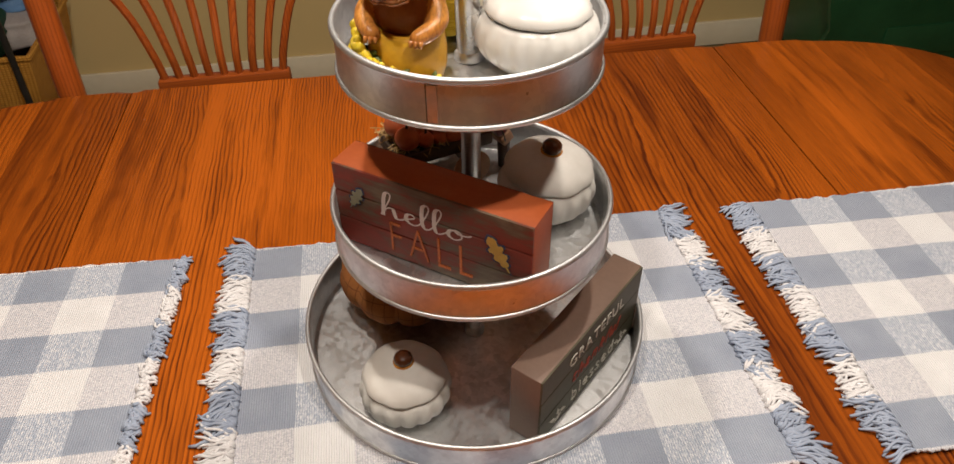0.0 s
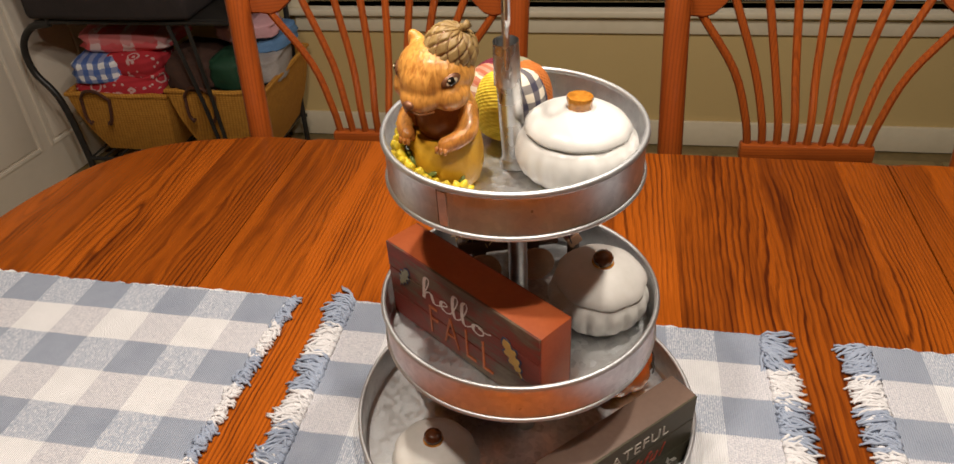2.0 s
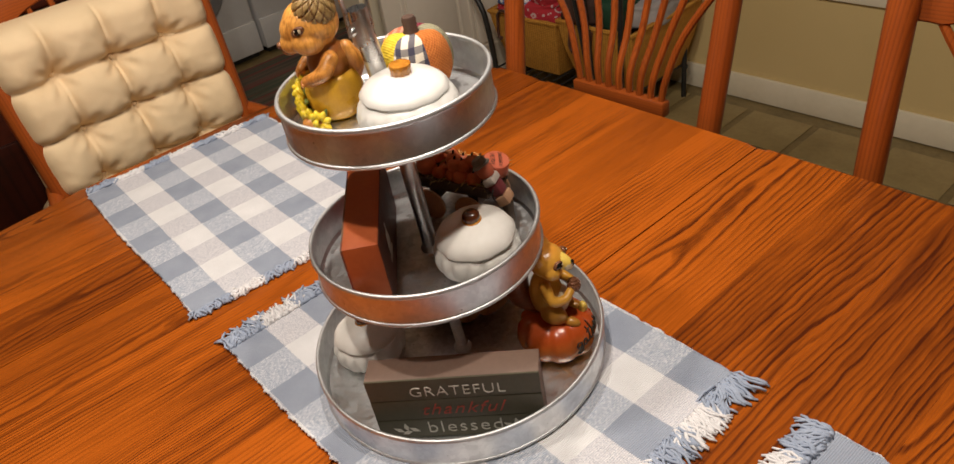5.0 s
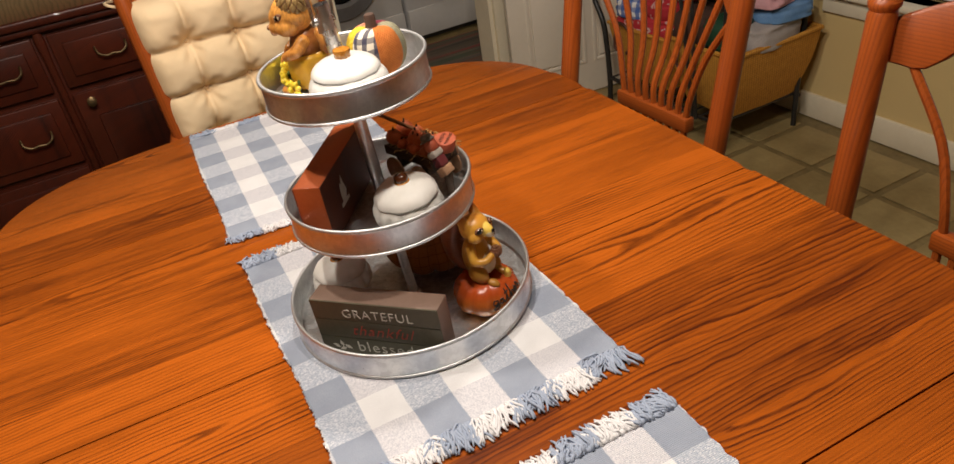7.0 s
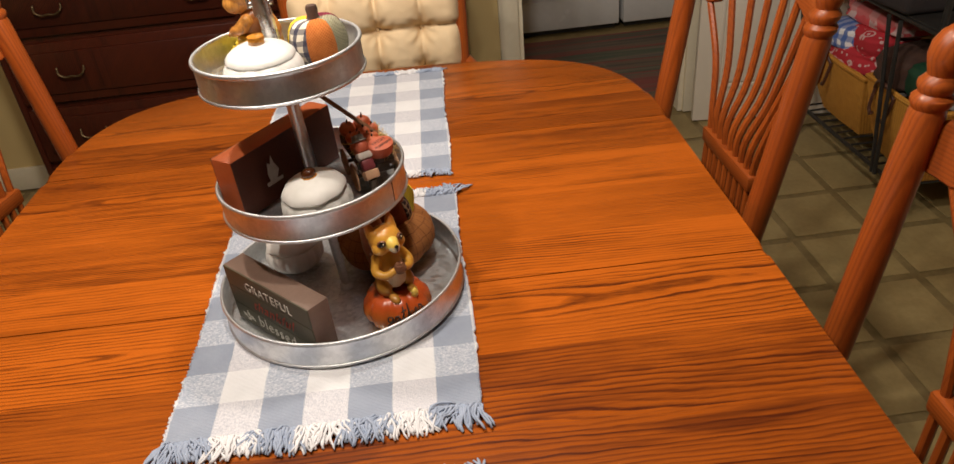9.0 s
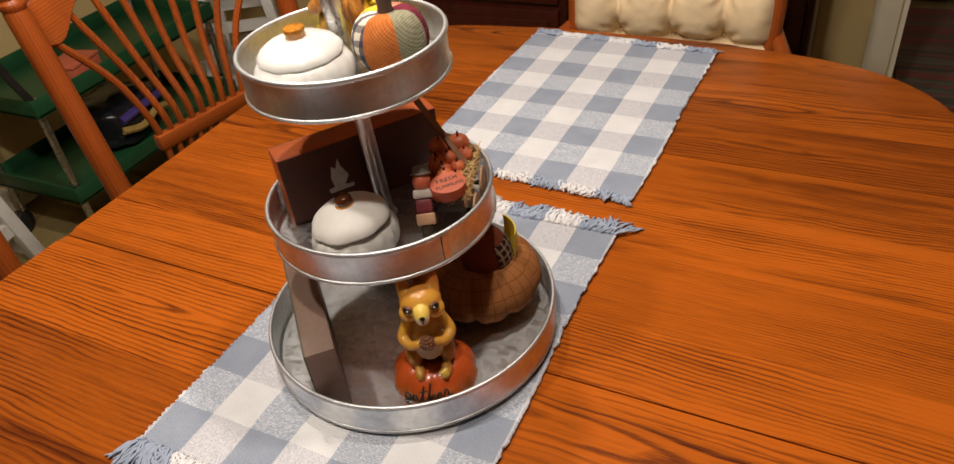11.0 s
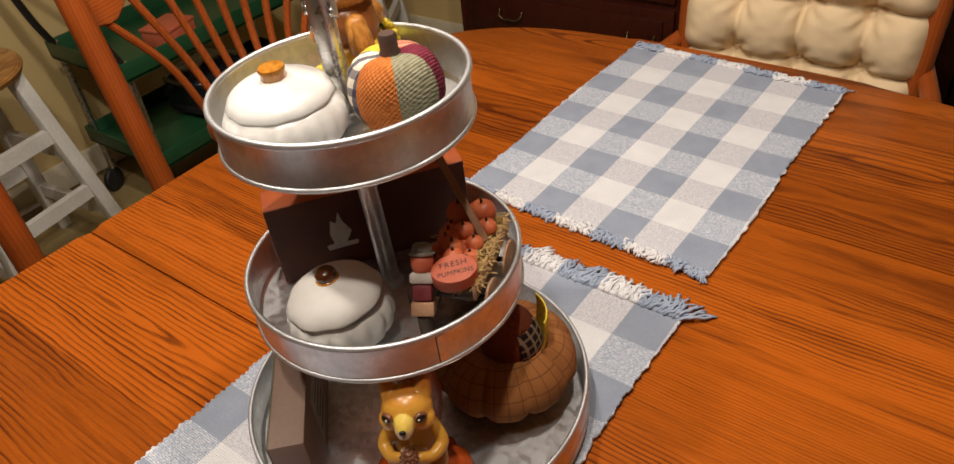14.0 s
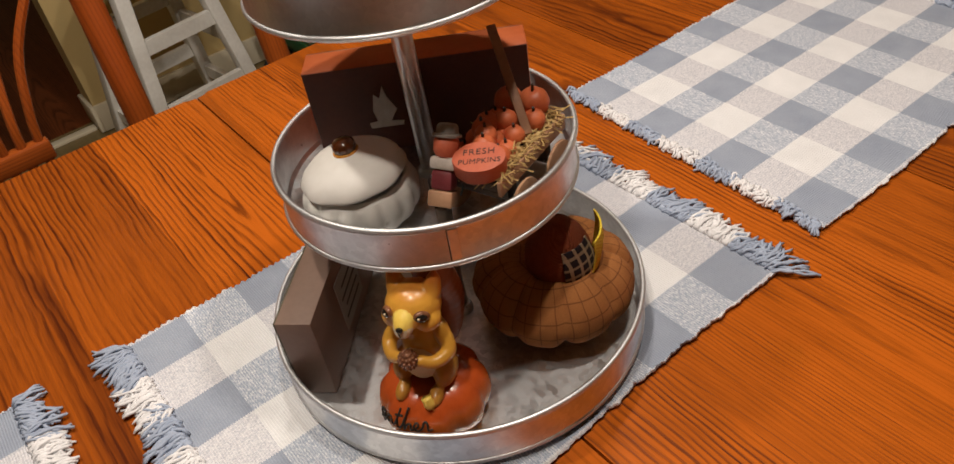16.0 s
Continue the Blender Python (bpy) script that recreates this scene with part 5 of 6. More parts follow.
fabric_pumpkin("fabric_pumpkin", "little patchwork pumpkin of burlap, plaid and yellow cloth", on_tier(2, -0.006, 0.056, 0.002, 44), 0.0345, 0.064, (BURLAP_SAGE, BURLAP_MAROON, PLAID_RED, BURLAP_YELLOW, PLAID_NAVY, BURLAP_ORANGE), 6, 0.06, FELT_BROWN, 0.008, 0.008)
RUST_FELT = burlap("rust_felt", (0.15, 0.032, 0.012), (0.24, 0.062, 0.026), 420.0)


def plush_pumpkin(at, r, h, lobes, mat, label):
    """A squat stuffed pumpkin: plump lobes drawn in by thread at the top and the foot."""
    root = thing("fabric_pumpkin", label, "pumpkin", at, "stuffed fabric pumpkins")
    n, m = 26 * lobes, 36
    bm = bmesh.new()
    grid = []
    for j in range(m + 1):
        t = math.pi * j / m
        q = r * (math.sin(t) ** 0.72 if 0 < j < m else 0.0)
        z = h * 0.5 * (1 + math.cos(t)) - h * 0.20 * math.exp(-(t / 0.42) ** 2) + h * 0.06 * math.exp(-((math.pi - t) / 0.5) ** 2)
        pull = 0.16 + 0.84 * abs(math.cos(t)) ** 1.3
        row = []
        for i in range(n):
            a = 2 * math.pi * i / n
            u = a + 0.10 * noise.noise(Vector((math.cos(a) * 1.5, math.sin(a) * 1.5, 3.0)))
            crease = (1 - abs(math.sin(u * lobes / 2))) ** 2.2
            k = 1 - 0.26 * pull * crease + 0.022 * noise.noise(Vector((math.cos(a) * 2, math.sin(a) * 2, z * 26)))
            k += 0.010 * noise.noise(Vector((math.cos(a) * 9, math.sin(a) * 9, z * 110)))
            row.append(bm.verts.new((q * k * math.cos(a), q * k * math.sin(a), z)))
        grid.append(row)
    for p_, q_ in zip(grid, grid[1:]):
        for i in range(n):
            bm.faces.new((p_[i], p_[(i + 1) % n], q_[(i + 1) % n], q_[i]))
    bmesh.ops.remove_doubles(bm, verts=bm.verts[:], dist=1e-6)
    part("stuffed_body", bm, mat, root, "", 180)
    return root


def cloth_wrap(profile, a0, a1, proud, thick):
    """A piece of cloth that follows a turned shape between two angles."""
    bm = bmesh.new()
    n = 22
    sheets = []
    for off in (proud, proud + thick):
        sheets.append([[bm.verts.new(((q + off) * math.cos(a), (q + off) * math.sin(a), z)) for q, z in profile] for a in (radians(a0 + (a1 - a0) * i / n) for i in range(n + 1))])
    for g in sheets:
        for i in range(n):
            for j in range(len(profile) - 1):
                bm.faces.new((g[i][j], g[i + 1][j], g[i + 1][j + 1], g[i][j + 1]))
    e = len(profile) - 1
    rim = [(i, 0) for i in range(n)] + [(n, j) for j in range(e)] + [(i, e) for i in range(n, 0, -1)] + [(0, j) for j in range(e, 0, -1)]
    for k in range(len(rim)):
        (i, j), (i2, j2) = rim[k], rim[(k + 1) % len(rim)]
        bm.faces.new((sheets[0][i][j], sheets[0][i2][j2], sheets[1][i2][j2], sheets[1][i][j]))
    return bm


big = plush_pumpkin(on_tier(0, -0.052, 0.092, 0.002, 15), 0.0690, 0.076, 9, PLAID_BROWN, "stuffed brown plaid pumpkin with a rust felt stem")
STALK = [(0.0200, 0.050), (0.0275, 0.058), (0.0285, 0.068), (0.0265, 0.080), (0.0215, 0.092), (0.0150, 0.101), (0.0085, 0.107)]
stalk_at = pose(-0.001, 0.010, 0.003, 0, 4, 0)
part("stem", lathe(STALK + [(0.0, 0.108)], 36), RUST_FELT, big, "fat rust felt stem", 180, stalk_at)
part("cloth_leaf", cloth_wrap(STALK[:5], 40, 112, 0.0006, 0.0012), PLAID_DARK, big, "dark checked cloth leaf", 60, stalk_at)
part("cloth_leaf", cloth_wrap([(0.0275, 0.056), (0.0310, 0.066), (0.0335, 0.078), (0.0350, 0.090), (0.0340, 0.100)], 86, 150, 0.0010, 0.0014), BURLAP_YELLOW, big, "yellow burlap leaf", 60, stalk_at)


# ---- figurines, each a single mesh ----
def rot(x=0, y=0, z=0):
    return pose(0, 0, 0, x, y, z)


def fused(blobs, voxel, rounds):
    """Ellipsoids (material, centre, radii, turn) melted into one skin."""
    raw = bmesh.new()
    for mi, c, r, turn in blobs:
        ball(c, r, raw, 0, 20, 14, turn)
    me = bpy.data.meshes.new("clay")
    raw.to_mesh(me)
    raw.free()
    tmp = bpy.data.objects.new("clay", me)
    scene.collection.objects.link(tmp)
    md = tmp.modifiers.new("melt", "REMESH")
    md.mode, md.voxel_size = "VOXEL", voxel
    sm = tmp.modifiers.new("soft", "SMOOTH")
    sm.factor, sm.iterations = 0.5, rounds
    out = bpy.data.meshes.new_from_object(tmp.evaluated_get(bpy.context.evaluated_depsgraph_get()))
    bpy.data.objects.remove(tmp)
    bpy.data.meshes.remove(me)
    bm = bmesh.new()
    bm.from_mesh(out)
    bpy.data.meshes.remove(out)
    co = np.array([f.calc_center_median() for f in bm.faces])
    best = np.full(len(co), 1e9)
    pick = np.zeros(len(co), int)
    for mi, c, r, turn in blobs:
        m = np.array((Matrix.Translation(c) @ (turn or Matrix())).inverted())
        loc = co @ m[:3, :3].T + m[:3, 3]
        dist = (np.linalg.norm(loc / np.array(r), axis=1) - 1) * min(r)
        near = dist < best
        best[near], pick[near] = dist[near], mi
    for f, k in zip(bm.faces, pick):
        f.material_index = int(k)
    return bm


def limb(mi, points, radii):
    """A bent limb as a chain of small balls."""
    pts = bend(points, 4)
    k = len(pts) - 1
    out = []
    for i, p_ in enumerate(pts):
        t = i / k * (len(radii) - 1)
        a = min(int(t), len(radii) - 2)
        q = radii[a] + (radii[a + 1] - radii[a]) * (t - a)
        out.append((mi, tuple(p_), (q, q, q), None))
    return out


def squirrel_on_pumpkin():
    """Faces -y."""
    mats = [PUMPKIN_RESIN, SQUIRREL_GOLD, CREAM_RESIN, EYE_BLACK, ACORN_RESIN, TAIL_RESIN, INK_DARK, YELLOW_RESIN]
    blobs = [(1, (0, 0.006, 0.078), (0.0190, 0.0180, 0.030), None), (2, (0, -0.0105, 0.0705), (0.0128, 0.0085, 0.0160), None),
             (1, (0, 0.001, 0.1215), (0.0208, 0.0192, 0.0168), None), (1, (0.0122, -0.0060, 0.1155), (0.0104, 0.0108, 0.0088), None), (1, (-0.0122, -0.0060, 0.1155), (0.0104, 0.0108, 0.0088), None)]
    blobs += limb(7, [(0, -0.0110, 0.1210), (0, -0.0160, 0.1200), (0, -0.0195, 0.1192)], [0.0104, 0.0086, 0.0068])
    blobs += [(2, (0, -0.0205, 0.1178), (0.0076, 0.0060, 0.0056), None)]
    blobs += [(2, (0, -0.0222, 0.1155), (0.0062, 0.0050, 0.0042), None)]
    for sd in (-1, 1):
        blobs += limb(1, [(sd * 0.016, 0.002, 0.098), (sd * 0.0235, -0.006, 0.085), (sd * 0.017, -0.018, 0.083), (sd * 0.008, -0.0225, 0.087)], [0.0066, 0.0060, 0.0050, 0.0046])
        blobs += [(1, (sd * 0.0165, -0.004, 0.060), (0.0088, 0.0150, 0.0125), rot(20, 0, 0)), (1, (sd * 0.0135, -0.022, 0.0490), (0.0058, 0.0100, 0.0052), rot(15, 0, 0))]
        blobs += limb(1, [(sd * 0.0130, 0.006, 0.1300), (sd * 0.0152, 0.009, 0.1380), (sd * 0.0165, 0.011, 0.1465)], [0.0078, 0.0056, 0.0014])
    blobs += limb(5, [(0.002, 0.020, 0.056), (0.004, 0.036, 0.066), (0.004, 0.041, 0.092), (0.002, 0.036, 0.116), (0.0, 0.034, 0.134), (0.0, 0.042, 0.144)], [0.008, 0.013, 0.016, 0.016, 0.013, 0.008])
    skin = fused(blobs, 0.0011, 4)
    bm = bmesh.new()
    GOURD = [(0.0, 0.0), (0.021, 0.0), (0.034, 0.004), (0.0425, 0.013), (0.0450, 0.024), (0.042, 0.036), (0.034, 0.045), (0.020, 0.0500), (0.008, 0.0490), (0.0, 0.047)]
    lathe(GOURD, 128, bm, None, 8, 0.075, 0)
    ball((0.0, -0.0262, 0.1212), (0.0028, 0.0022, 0.0021), bm, 3, 12, 8)
    tube([(0, -0.0280, 0.1194), (0, -0.0272, 0.1155)], 0.0005, 5, bm, 3)
    for sd in (-1, 1):
        turn = rot(0, sd * 20, sd * 40)
        ball((sd * 0.0130, -0.0142, 0.1252), (0.0063, 0.0032, 0.0044), bm, 4, 16, 10, turn)
        ball((sd * 0.0132, -0.0151, 0.1252), (0.0050, 0.0035, 0.0038), bm, 3, 16, 10, turn)
        # small cream bead stands in for the glint on each eye
        ball((sd * 0.0128, -0.0187, 0.1268), 0.0010, bm, 2, 6, 5)
    ball((0, -0.0255, 0.0900), (0.0072, 0.0066, 0.0072), bm, 4, 16, 10)
    for i in range(5):
        for k in range(12):
            a, e = 2 * math.pi * (k + 0.5 * (i % 2)) / 12, radians(-40 + i * 26)
            ball((0.0070 * math.cos(e) * math.cos(a), -0.0255 + 0.0066 * math.cos(e) * math.sin(a), 0.0900 + 0.0072 * math.sin(e)), 0.0014, bm, 4, 6, 4)
    tube(bend([(0.010, -0.028, 0.044), (0.011, -0.031, 0.050), (0.009, -0.030, 0.055)], 3), [0.0046] * 4 + [0.0040] * 3, 8, bm, 7)
    # script written round the pumpkin
    for st in GATHER:
        line = bend([(x, y, 0) for x, y in st], 5)
        ring = []
        for p_ in line:
            z = 0.0260 + p_.y * 0.0070 + p_.x * 0.0014
            q = float(np.interp(z, [k[1] for k in GOURD[1:8]], [k[0] for k in GOURD[1:8]])) * 1.010
            a = -math.pi / 2 - 0.20 + (p_.x - 2.1) * 0.0135 / 0.044
            ring.append((q * math.cos(a), q * math.sin(a), z))
        tube(ring, 0.0009, 5, bm, 6)
    me = bpy.data.meshes.new("skin")
    skin.to_mesh(me)
    skin.free()
    bm.from_mesh(me)
    bpy.data.meshes.remove(me)
    return finish(bm, "squirrel_figurine", mats, None, "", 180)


GATHER = (
    [(0.50, 0.85), (0.20, 1.0), (0.05, 0.5), (0.25, 0.1), (0.50, 0.5), (0.55, 0.9), (0.50, -0.4), (0.20, -0.8), (0.05, -0.4), (0.70, 0.2)],
    [(1.15, 0.85), (0.85, 0.9), (0.75, 0.4), (0.95, 0.05), (1.15, 0.6), (1.20, 0.1), (1.40, 0.2), (1.62, 1.2), (1.65, 2.0), (1.62, 0.3), (1.85, 0.1), (2.10, 1.0), (2.25, 2.2), (2.15, 1.2), (2.15, 0.0), (2.35, 0.8), (2.55, 0.8), (2.58, 0.1), (2.80, 0.3), (3.05, 0.75), (2.90, 1.0), (2.75, 0.5), (2.95, 0.05), (3.25, 0.4), (3.40, 1.0), (3.60, 0.85), (3.60, 0.1), (3.85, 0.2)],
    [(1.40, 1.35), (1.95, 1.45)],
)
YELLOW_RESIN = plain("yellow_resin", (0.72, 0.46, 0.055), (0.82, 0.60, 0.13), 0.35, 40.0)
sq = squirrel_on_pumpkin()
SQ_AT = on_tier(0, 0.0885, 0.1025, 0.002, 122) @ Matrix.Diagonal((0.98, 0.98, 1.0, 1))
sq.matrix_basis = SQ_AT
tagged(sq, "golden resin squirrel figurine holding an acorn on an orange pumpkin", "figurine")


def squirrel_in_cap():
    """Faces -y, sits in a mustard pot with sunflowers, an acorn cap for a hat."""
    mats = [OCHRE_RESIN, SQUIRREL_TAN, CAP_RESIN, EYE_BLACK, PETAL, LEAF_RESIN, TAIL_RESIN, CREAM_RESIN, BELLY_RESIN, ACORN_RESIN]
    face = pose(0, -0.002, 0, 0, 0, -4)
    yaw = rot(0, 0, -4)
    blobs = [(8, (0, 0.002, 0.050), (0.0205, 0.0180, 0.0200), None), (8, (0, 0.002, 0.060), (0.0195, 0.0150, 0.0120), None)]
    for c, r, turn in (((0, -0.001, 0.0862), (0.0262, 0.0240, 0.0205), rot()), ((0, -0.0160, 0.0758), (0.0150, 0.0155, 0.0105), rot(20)), ((0, -0.0120, 0.0850), (0.0175, 0.0165, 0.0140), rot(30)),
                       ((0.0150, -0.0070, 0.0760), (0.0128, 0.0140, 0.0112), rot()), ((-0.0150, -0.0070, 0.0760), (0.0128, 0.0140, 0.0112), rot())):
        blobs.append((1, tuple(face @ Vector(c)), r, yaw @ turn))
    for sd in (-1, 1):
        blobs += limb(1, [(sd * 0.019, 0.002, 0.058), (sd * 0.0235, -0.006, 0.050), (sd * 0.021, -0.015, 0.046), (sd * 0.015, -0.0205, 0.043)], [0.0072, 0.0070, 0.0060, 0.0054])
        blobs += limb(1, [(sd * 0.0165, 0.004, 0.096), (sd * 0.0190, 0.004, 0.1005), (sd * 0.0205, 0.003, 0.1045)], [0.0058, 0.0054, 0.0034])
        blobs += [(1, (sd * 0.0145, -0.0272, 0.0058), (0.0076, 0.0088, 0.0056), None)]
    blobs += limb(1, [(0.0, 0.018, 0.030), (0.003, 0.023, 0.044), (0.003, 0.019, 0.058)], [0.008, 0.0095, 0.0075])
    skin = fused(blobs, 0.0012, 3)
    bm = bmesh.new()
    lathe([(0.0, 0.0), (0.0165, 0.0), (0.0228, 0.005), (0.0256, 0.015), (0.0258, 0.026), (0.0244, 0.037), (0.0220, 0.0425), (0.0195, 0.0415), (0.0, 0.036)], 40, bm, pose(0, 0.001, 0), 0, 0.0, 0)
    ball(face @ Vector((0, -0.0305, 0.0735)), (0.0044, 0.0030, 0.0030), bm, 9, 12, 8, yaw)
    for k in (-1, 1):
        tube(bend([face @ Vector((0, -0.0306, 0.0698)), face @ Vector((k * 0.006, -0.0275, 0.0668)), face @ Vector((k * 0.0130, -0.0215, 0.0682))], 3), 0.0007, 5, bm, 8)
    for sd in (-1, 1):
        turn = yaw @ rot(0, 0, sd * 60) @ rot(0, -sd * 22, 0)
        ball(face @ Vector((sd * 0.0207, -0.0126, 0.0880)), (0.0072, 0.0030, 0.0042), bm, 9, 14, 8, turn)
        ball(face @ Vector((sd * 0.0207, -0.0126, 0.0880)), (0.0056, 0.0036, 0.0033), bm, 7, 14, 8, turn)
        ball(face @ Vector((sd * 0.0210, -0.0130, 0.0880)), (0.0042, 0.0034, 0.0035), bm, 3, 14, 8, turn)
        # pale dot set on the eye imitates a lamp's reflection
        ball(face @ Vector((sd * 0.0224, -0.0158, 0.0894)), 0.0008, bm, 7, 6, 5)
        for k in range(3):
            x0 = sd * 0.0145 + (k - 1) * 0.0032
            tube([(x0, -0.0245, 0.0430), (x0, -0.0262, 0.0390)], [0.0018, 0.0012], 6, bm, 1)
    # garland of little sunflowers round the foot of the pot
    rnd = random.Random(4)
    for i in range(9):
        a = radians(-168 + i * 15.5)
        high = 0.033 - 0.0034 * i if i < 8 else 0.007
        o = Vector((0.0268 * math.cos(a), 0.0268 * math.sin(a) + 0.001, high))
        t = Vector((-math.sin(a), math.cos(a), 0))
        out = Vector((math.cos(a), math.sin(a), 0))
        ball(o + out * 0.0036, 0.0024, bm, 8, 8, 5)
        for k in range(9):
            b = 2 * math.pi * k / 9 + i
            way = t * math.cos(b) + Vector((0, 0, math.sin(b))) + out * rnd.uniform(0.1, 0.6)
            tube([o + way * 0.0012 + out * 0.0015, o + way * 0.0052 + out * 0.0034, o + way * 0.0094 + out * 0.0034, o + way * 0.0120 + out * 0.0020], [0.0016, 0.0034, 0.0030, 0.0007], 6, bm, 4)
        for k in range(2):
            b = rnd.uniform(0, 6.28)
            way = (t * math.cos(b) + Vector((0, 0, math.sin(b))) - out * 0.05).normalized()
            tube([o + way * 0.002, o + way * 0.0065, o + way * 0.0098, o + way * 0.0122], [0.001, 0.0024, 0.0018, 0.0004], 6, bm, 5)
    # acorn cap with a diamond lattice
    cap = pose(0.0082, 0.0020, 0.0985, -8, 30, 0) @ Matrix.Diagonal((0.94, 0.94, 0.90, 1))
    rows = []
    for i in range(31):
        t = i / 30
        q, z = 0.0192 * math.cos(t * math.pi / 2) ** 0.72 if i < 30 else 0.0015, 0.0195 * math.sin(t * math.pi / 2)
        ring = []
        for k in range(144):
            a = 2 * math.pi * k / 144
            g = max(math.exp(-(math.sin(6 * a + 5.6 * t) / 0.26) ** 2), math.exp(-(math.sin(6 * a - 5.6 * t) / 0.26) ** 2))
            ring.append((bm.verts.new(cap @ Vector(((q - 0.0018 * g) * math.cos(a), (q - 0.0018 * g) * math.sin(a), z - 0.0010 * g))), g))
        rows.append(ring)
    for p_, q_ in zip(rows, rows[1:]):
        for k in range(144):
            near = (p_[k], p_[(k + 1) % 144], q_[(k + 1) % 144], q_[k])
            f = bm.faces.new([v for v, g in near])
            f.material_index = 9 if sum(g for v, g in near) > 2.6 else 2
    lathe([(0.0, -0.001), (0.0172, -0.001), (0.0188, 0.0005)], 40, bm, cap, 0, 0, 2)
    tube([cap @ Vector((0, 0, 0.017)), cap @ Vector((0.0008, 0, 0.022)), cap @ Vector((0.002, 0, 0.0255))], [0.0030, 0.0024, 0.0030], 8, bm, 2)
    me = bpy.data.meshes.new("skin")
    skin.to_mesh(me)
    skin.free()
    bm.from_mesh(me)
    bpy.data.meshes.remove(me)
    return finish(bm, "squirrel_figurine", mats, None, "", 180)


s2 = squirrel_in_cap()
s2.matrix_basis = on_tier(2, -0.0425, -0.0155, 0.002, -23) @ Matrix.Diagonal((1.03, 1.03, 1.02, 1))
tagged(s2, "chestnut resin squirrel figurine in an acorn-cap hat with sunflowers", "figurine")


# ---- pumpkin wagon on the middle tier ----
wag = thing("toy_wagon", "dark wooden toy wagon heaped with straw and orange pumpkins", "wagon", on_tier(1, -0.016, 0.090, 0.0024, 17))
BED = 0.034
part("bed", box(-0.046, 0.044, -0.022, 0.022, BED, BED + 0.005, 0.001), WAGON_WOOD, wag)
for y in (-0.024, 0.021):
    part("side_board", box(-0.046, 0.044, y, y + 0.003, BED + 0.002, BED + 0.014, 0.0006), PEACH_WOOD if y > 0 else WAGON_WOOD, wag)
for x in (-0.046, 0.041):
    part("end_board", box(x, x + 0.003, -0.0209, 0.0209, BED + 0.0051, BED + 0.013, 0.0006), WAGON_WOOD, wag)
for x in (-0.027, 0.022):
    part("axle", tube([(x, -0.026, 0.0178), (x, 0.0265, 0.0178)], 0.0024, 8), WAGON_WOOD, wag)
    part("axle_block", box(x - 0.006, x + 0.006, -0.018, 0.018, 0.0200, BED, 0.0006), WAGON_WOOD, wag)
    for y in (-0.027, 0.0275):
        w_ = lathe([(0.0, -0.0022), (0.004, -0.0022), (0.0058, -0.0014), (0.0140, -0.0020), (0.0178, -0.001), (0.0178, 0.001), (0.0140, 0.0020), (0.0058, 0.0014), (0.004, 0.0022), (0.0, 0.0022)], 30, None, pose(x, y, 0.0178, 90, 0, 0))
        part("wheel", w_, PEACH_WOOD, wag)
# the draw handle lies back over the load
lo, hi = Vector((-0.0052, 0.0173, BED + 0.020)), Vector((-0.0528, -0.0361, 0.104))
run = (hi - lo).normalized()
side = run.cross(Vector((0, 0, 1))).normalized()
grip_at = Matrix((side, run.cross(side) * -1, run)).transposed().to_4x4()
part("draw_handle", box(-0.0034, 0.0034, -0.0013, 0.0013, 0.0, (hi - lo).length, 0.0007), HANDLE_WOOD, wag, "", 40, Matrix.Translation(lo) @ grip_at)
rnd = random.Random(7)
HEAP = [(-0.034, 0.006, 0.0385, 0.0118), (-0.033, -0.014, 0.036, 0.0112), (-0.020, 0.014, 0.034, 0.0085)]
for i in range(4):
    for k in range(3):
        HEAP.append((-0.016 + i * 0.0135 + rnd.uniform(-0.002, 0.002), -0.014 + k * 0.0125 + rnd.uniform(-0.002, 0.002), 0.027 + rnd.uniform(0.0, 0.006), rnd.uniform(0.0074, 0.0088)))
for i in range(5):
    HEAP.append((-0.006 + i * 0.008, rnd.uniform(-0.012, 0.004), 0.039 + rnd.uniform(-0.002, 0.003), rnd.uniform(0.0076, 0.0088)))
for x, y, z, q in HEAP:
    z += BED - 0.012
    p_ = part("pumpkin", lathe([(0.0, -q * 0.86), (q * 0.45, -q * 0.82), (q * 0.86, -q * 0.45), (q, 0.0), (q * 0.88, q * 0.46), (q * 0.52, q * 0.80), (q * 0.20, q * 0.86), (0.0, q * 0.78)], 18, None, pose(x, y, z, rnd.uniform(-35, 25), rnd.uniform(-25, 30), 0)), PUMPKIN_PAINT, wag, "", 180)
    part("stem", tube([(x, y, z + q * 0.72), (x + 0.001, y + 0.0008, z + q * 1.30)], [0.0013, 0.0010], 6), INK_DARK, p_)
bm = bmesh.new()
for i in range(420):
    x = rnd.uniform(-0.046, 0.044)
    y = rnd.choice((rnd.uniform(0.010, 0.025), rnd.uniform(0.012, 0.024), rnd.uniform(-0.022, 0.02)))
    a, e = rnd.uniform(0, 6.28), rnd.uniform(-0.5, 0.5)
    d = Vector((math.cos(a), math.sin(a), e)) * rnd.uniform(0.004, 0.009)
    o = Vector((x, y, BED + rnd.uniform(0.008, 0.019)))
    tube([o - d, o + Vector((0, 0, 0.0012)), o + d], 0.00045, 3, bm)
part("straw", bm, STRAW, wag, "pale straw bedding")
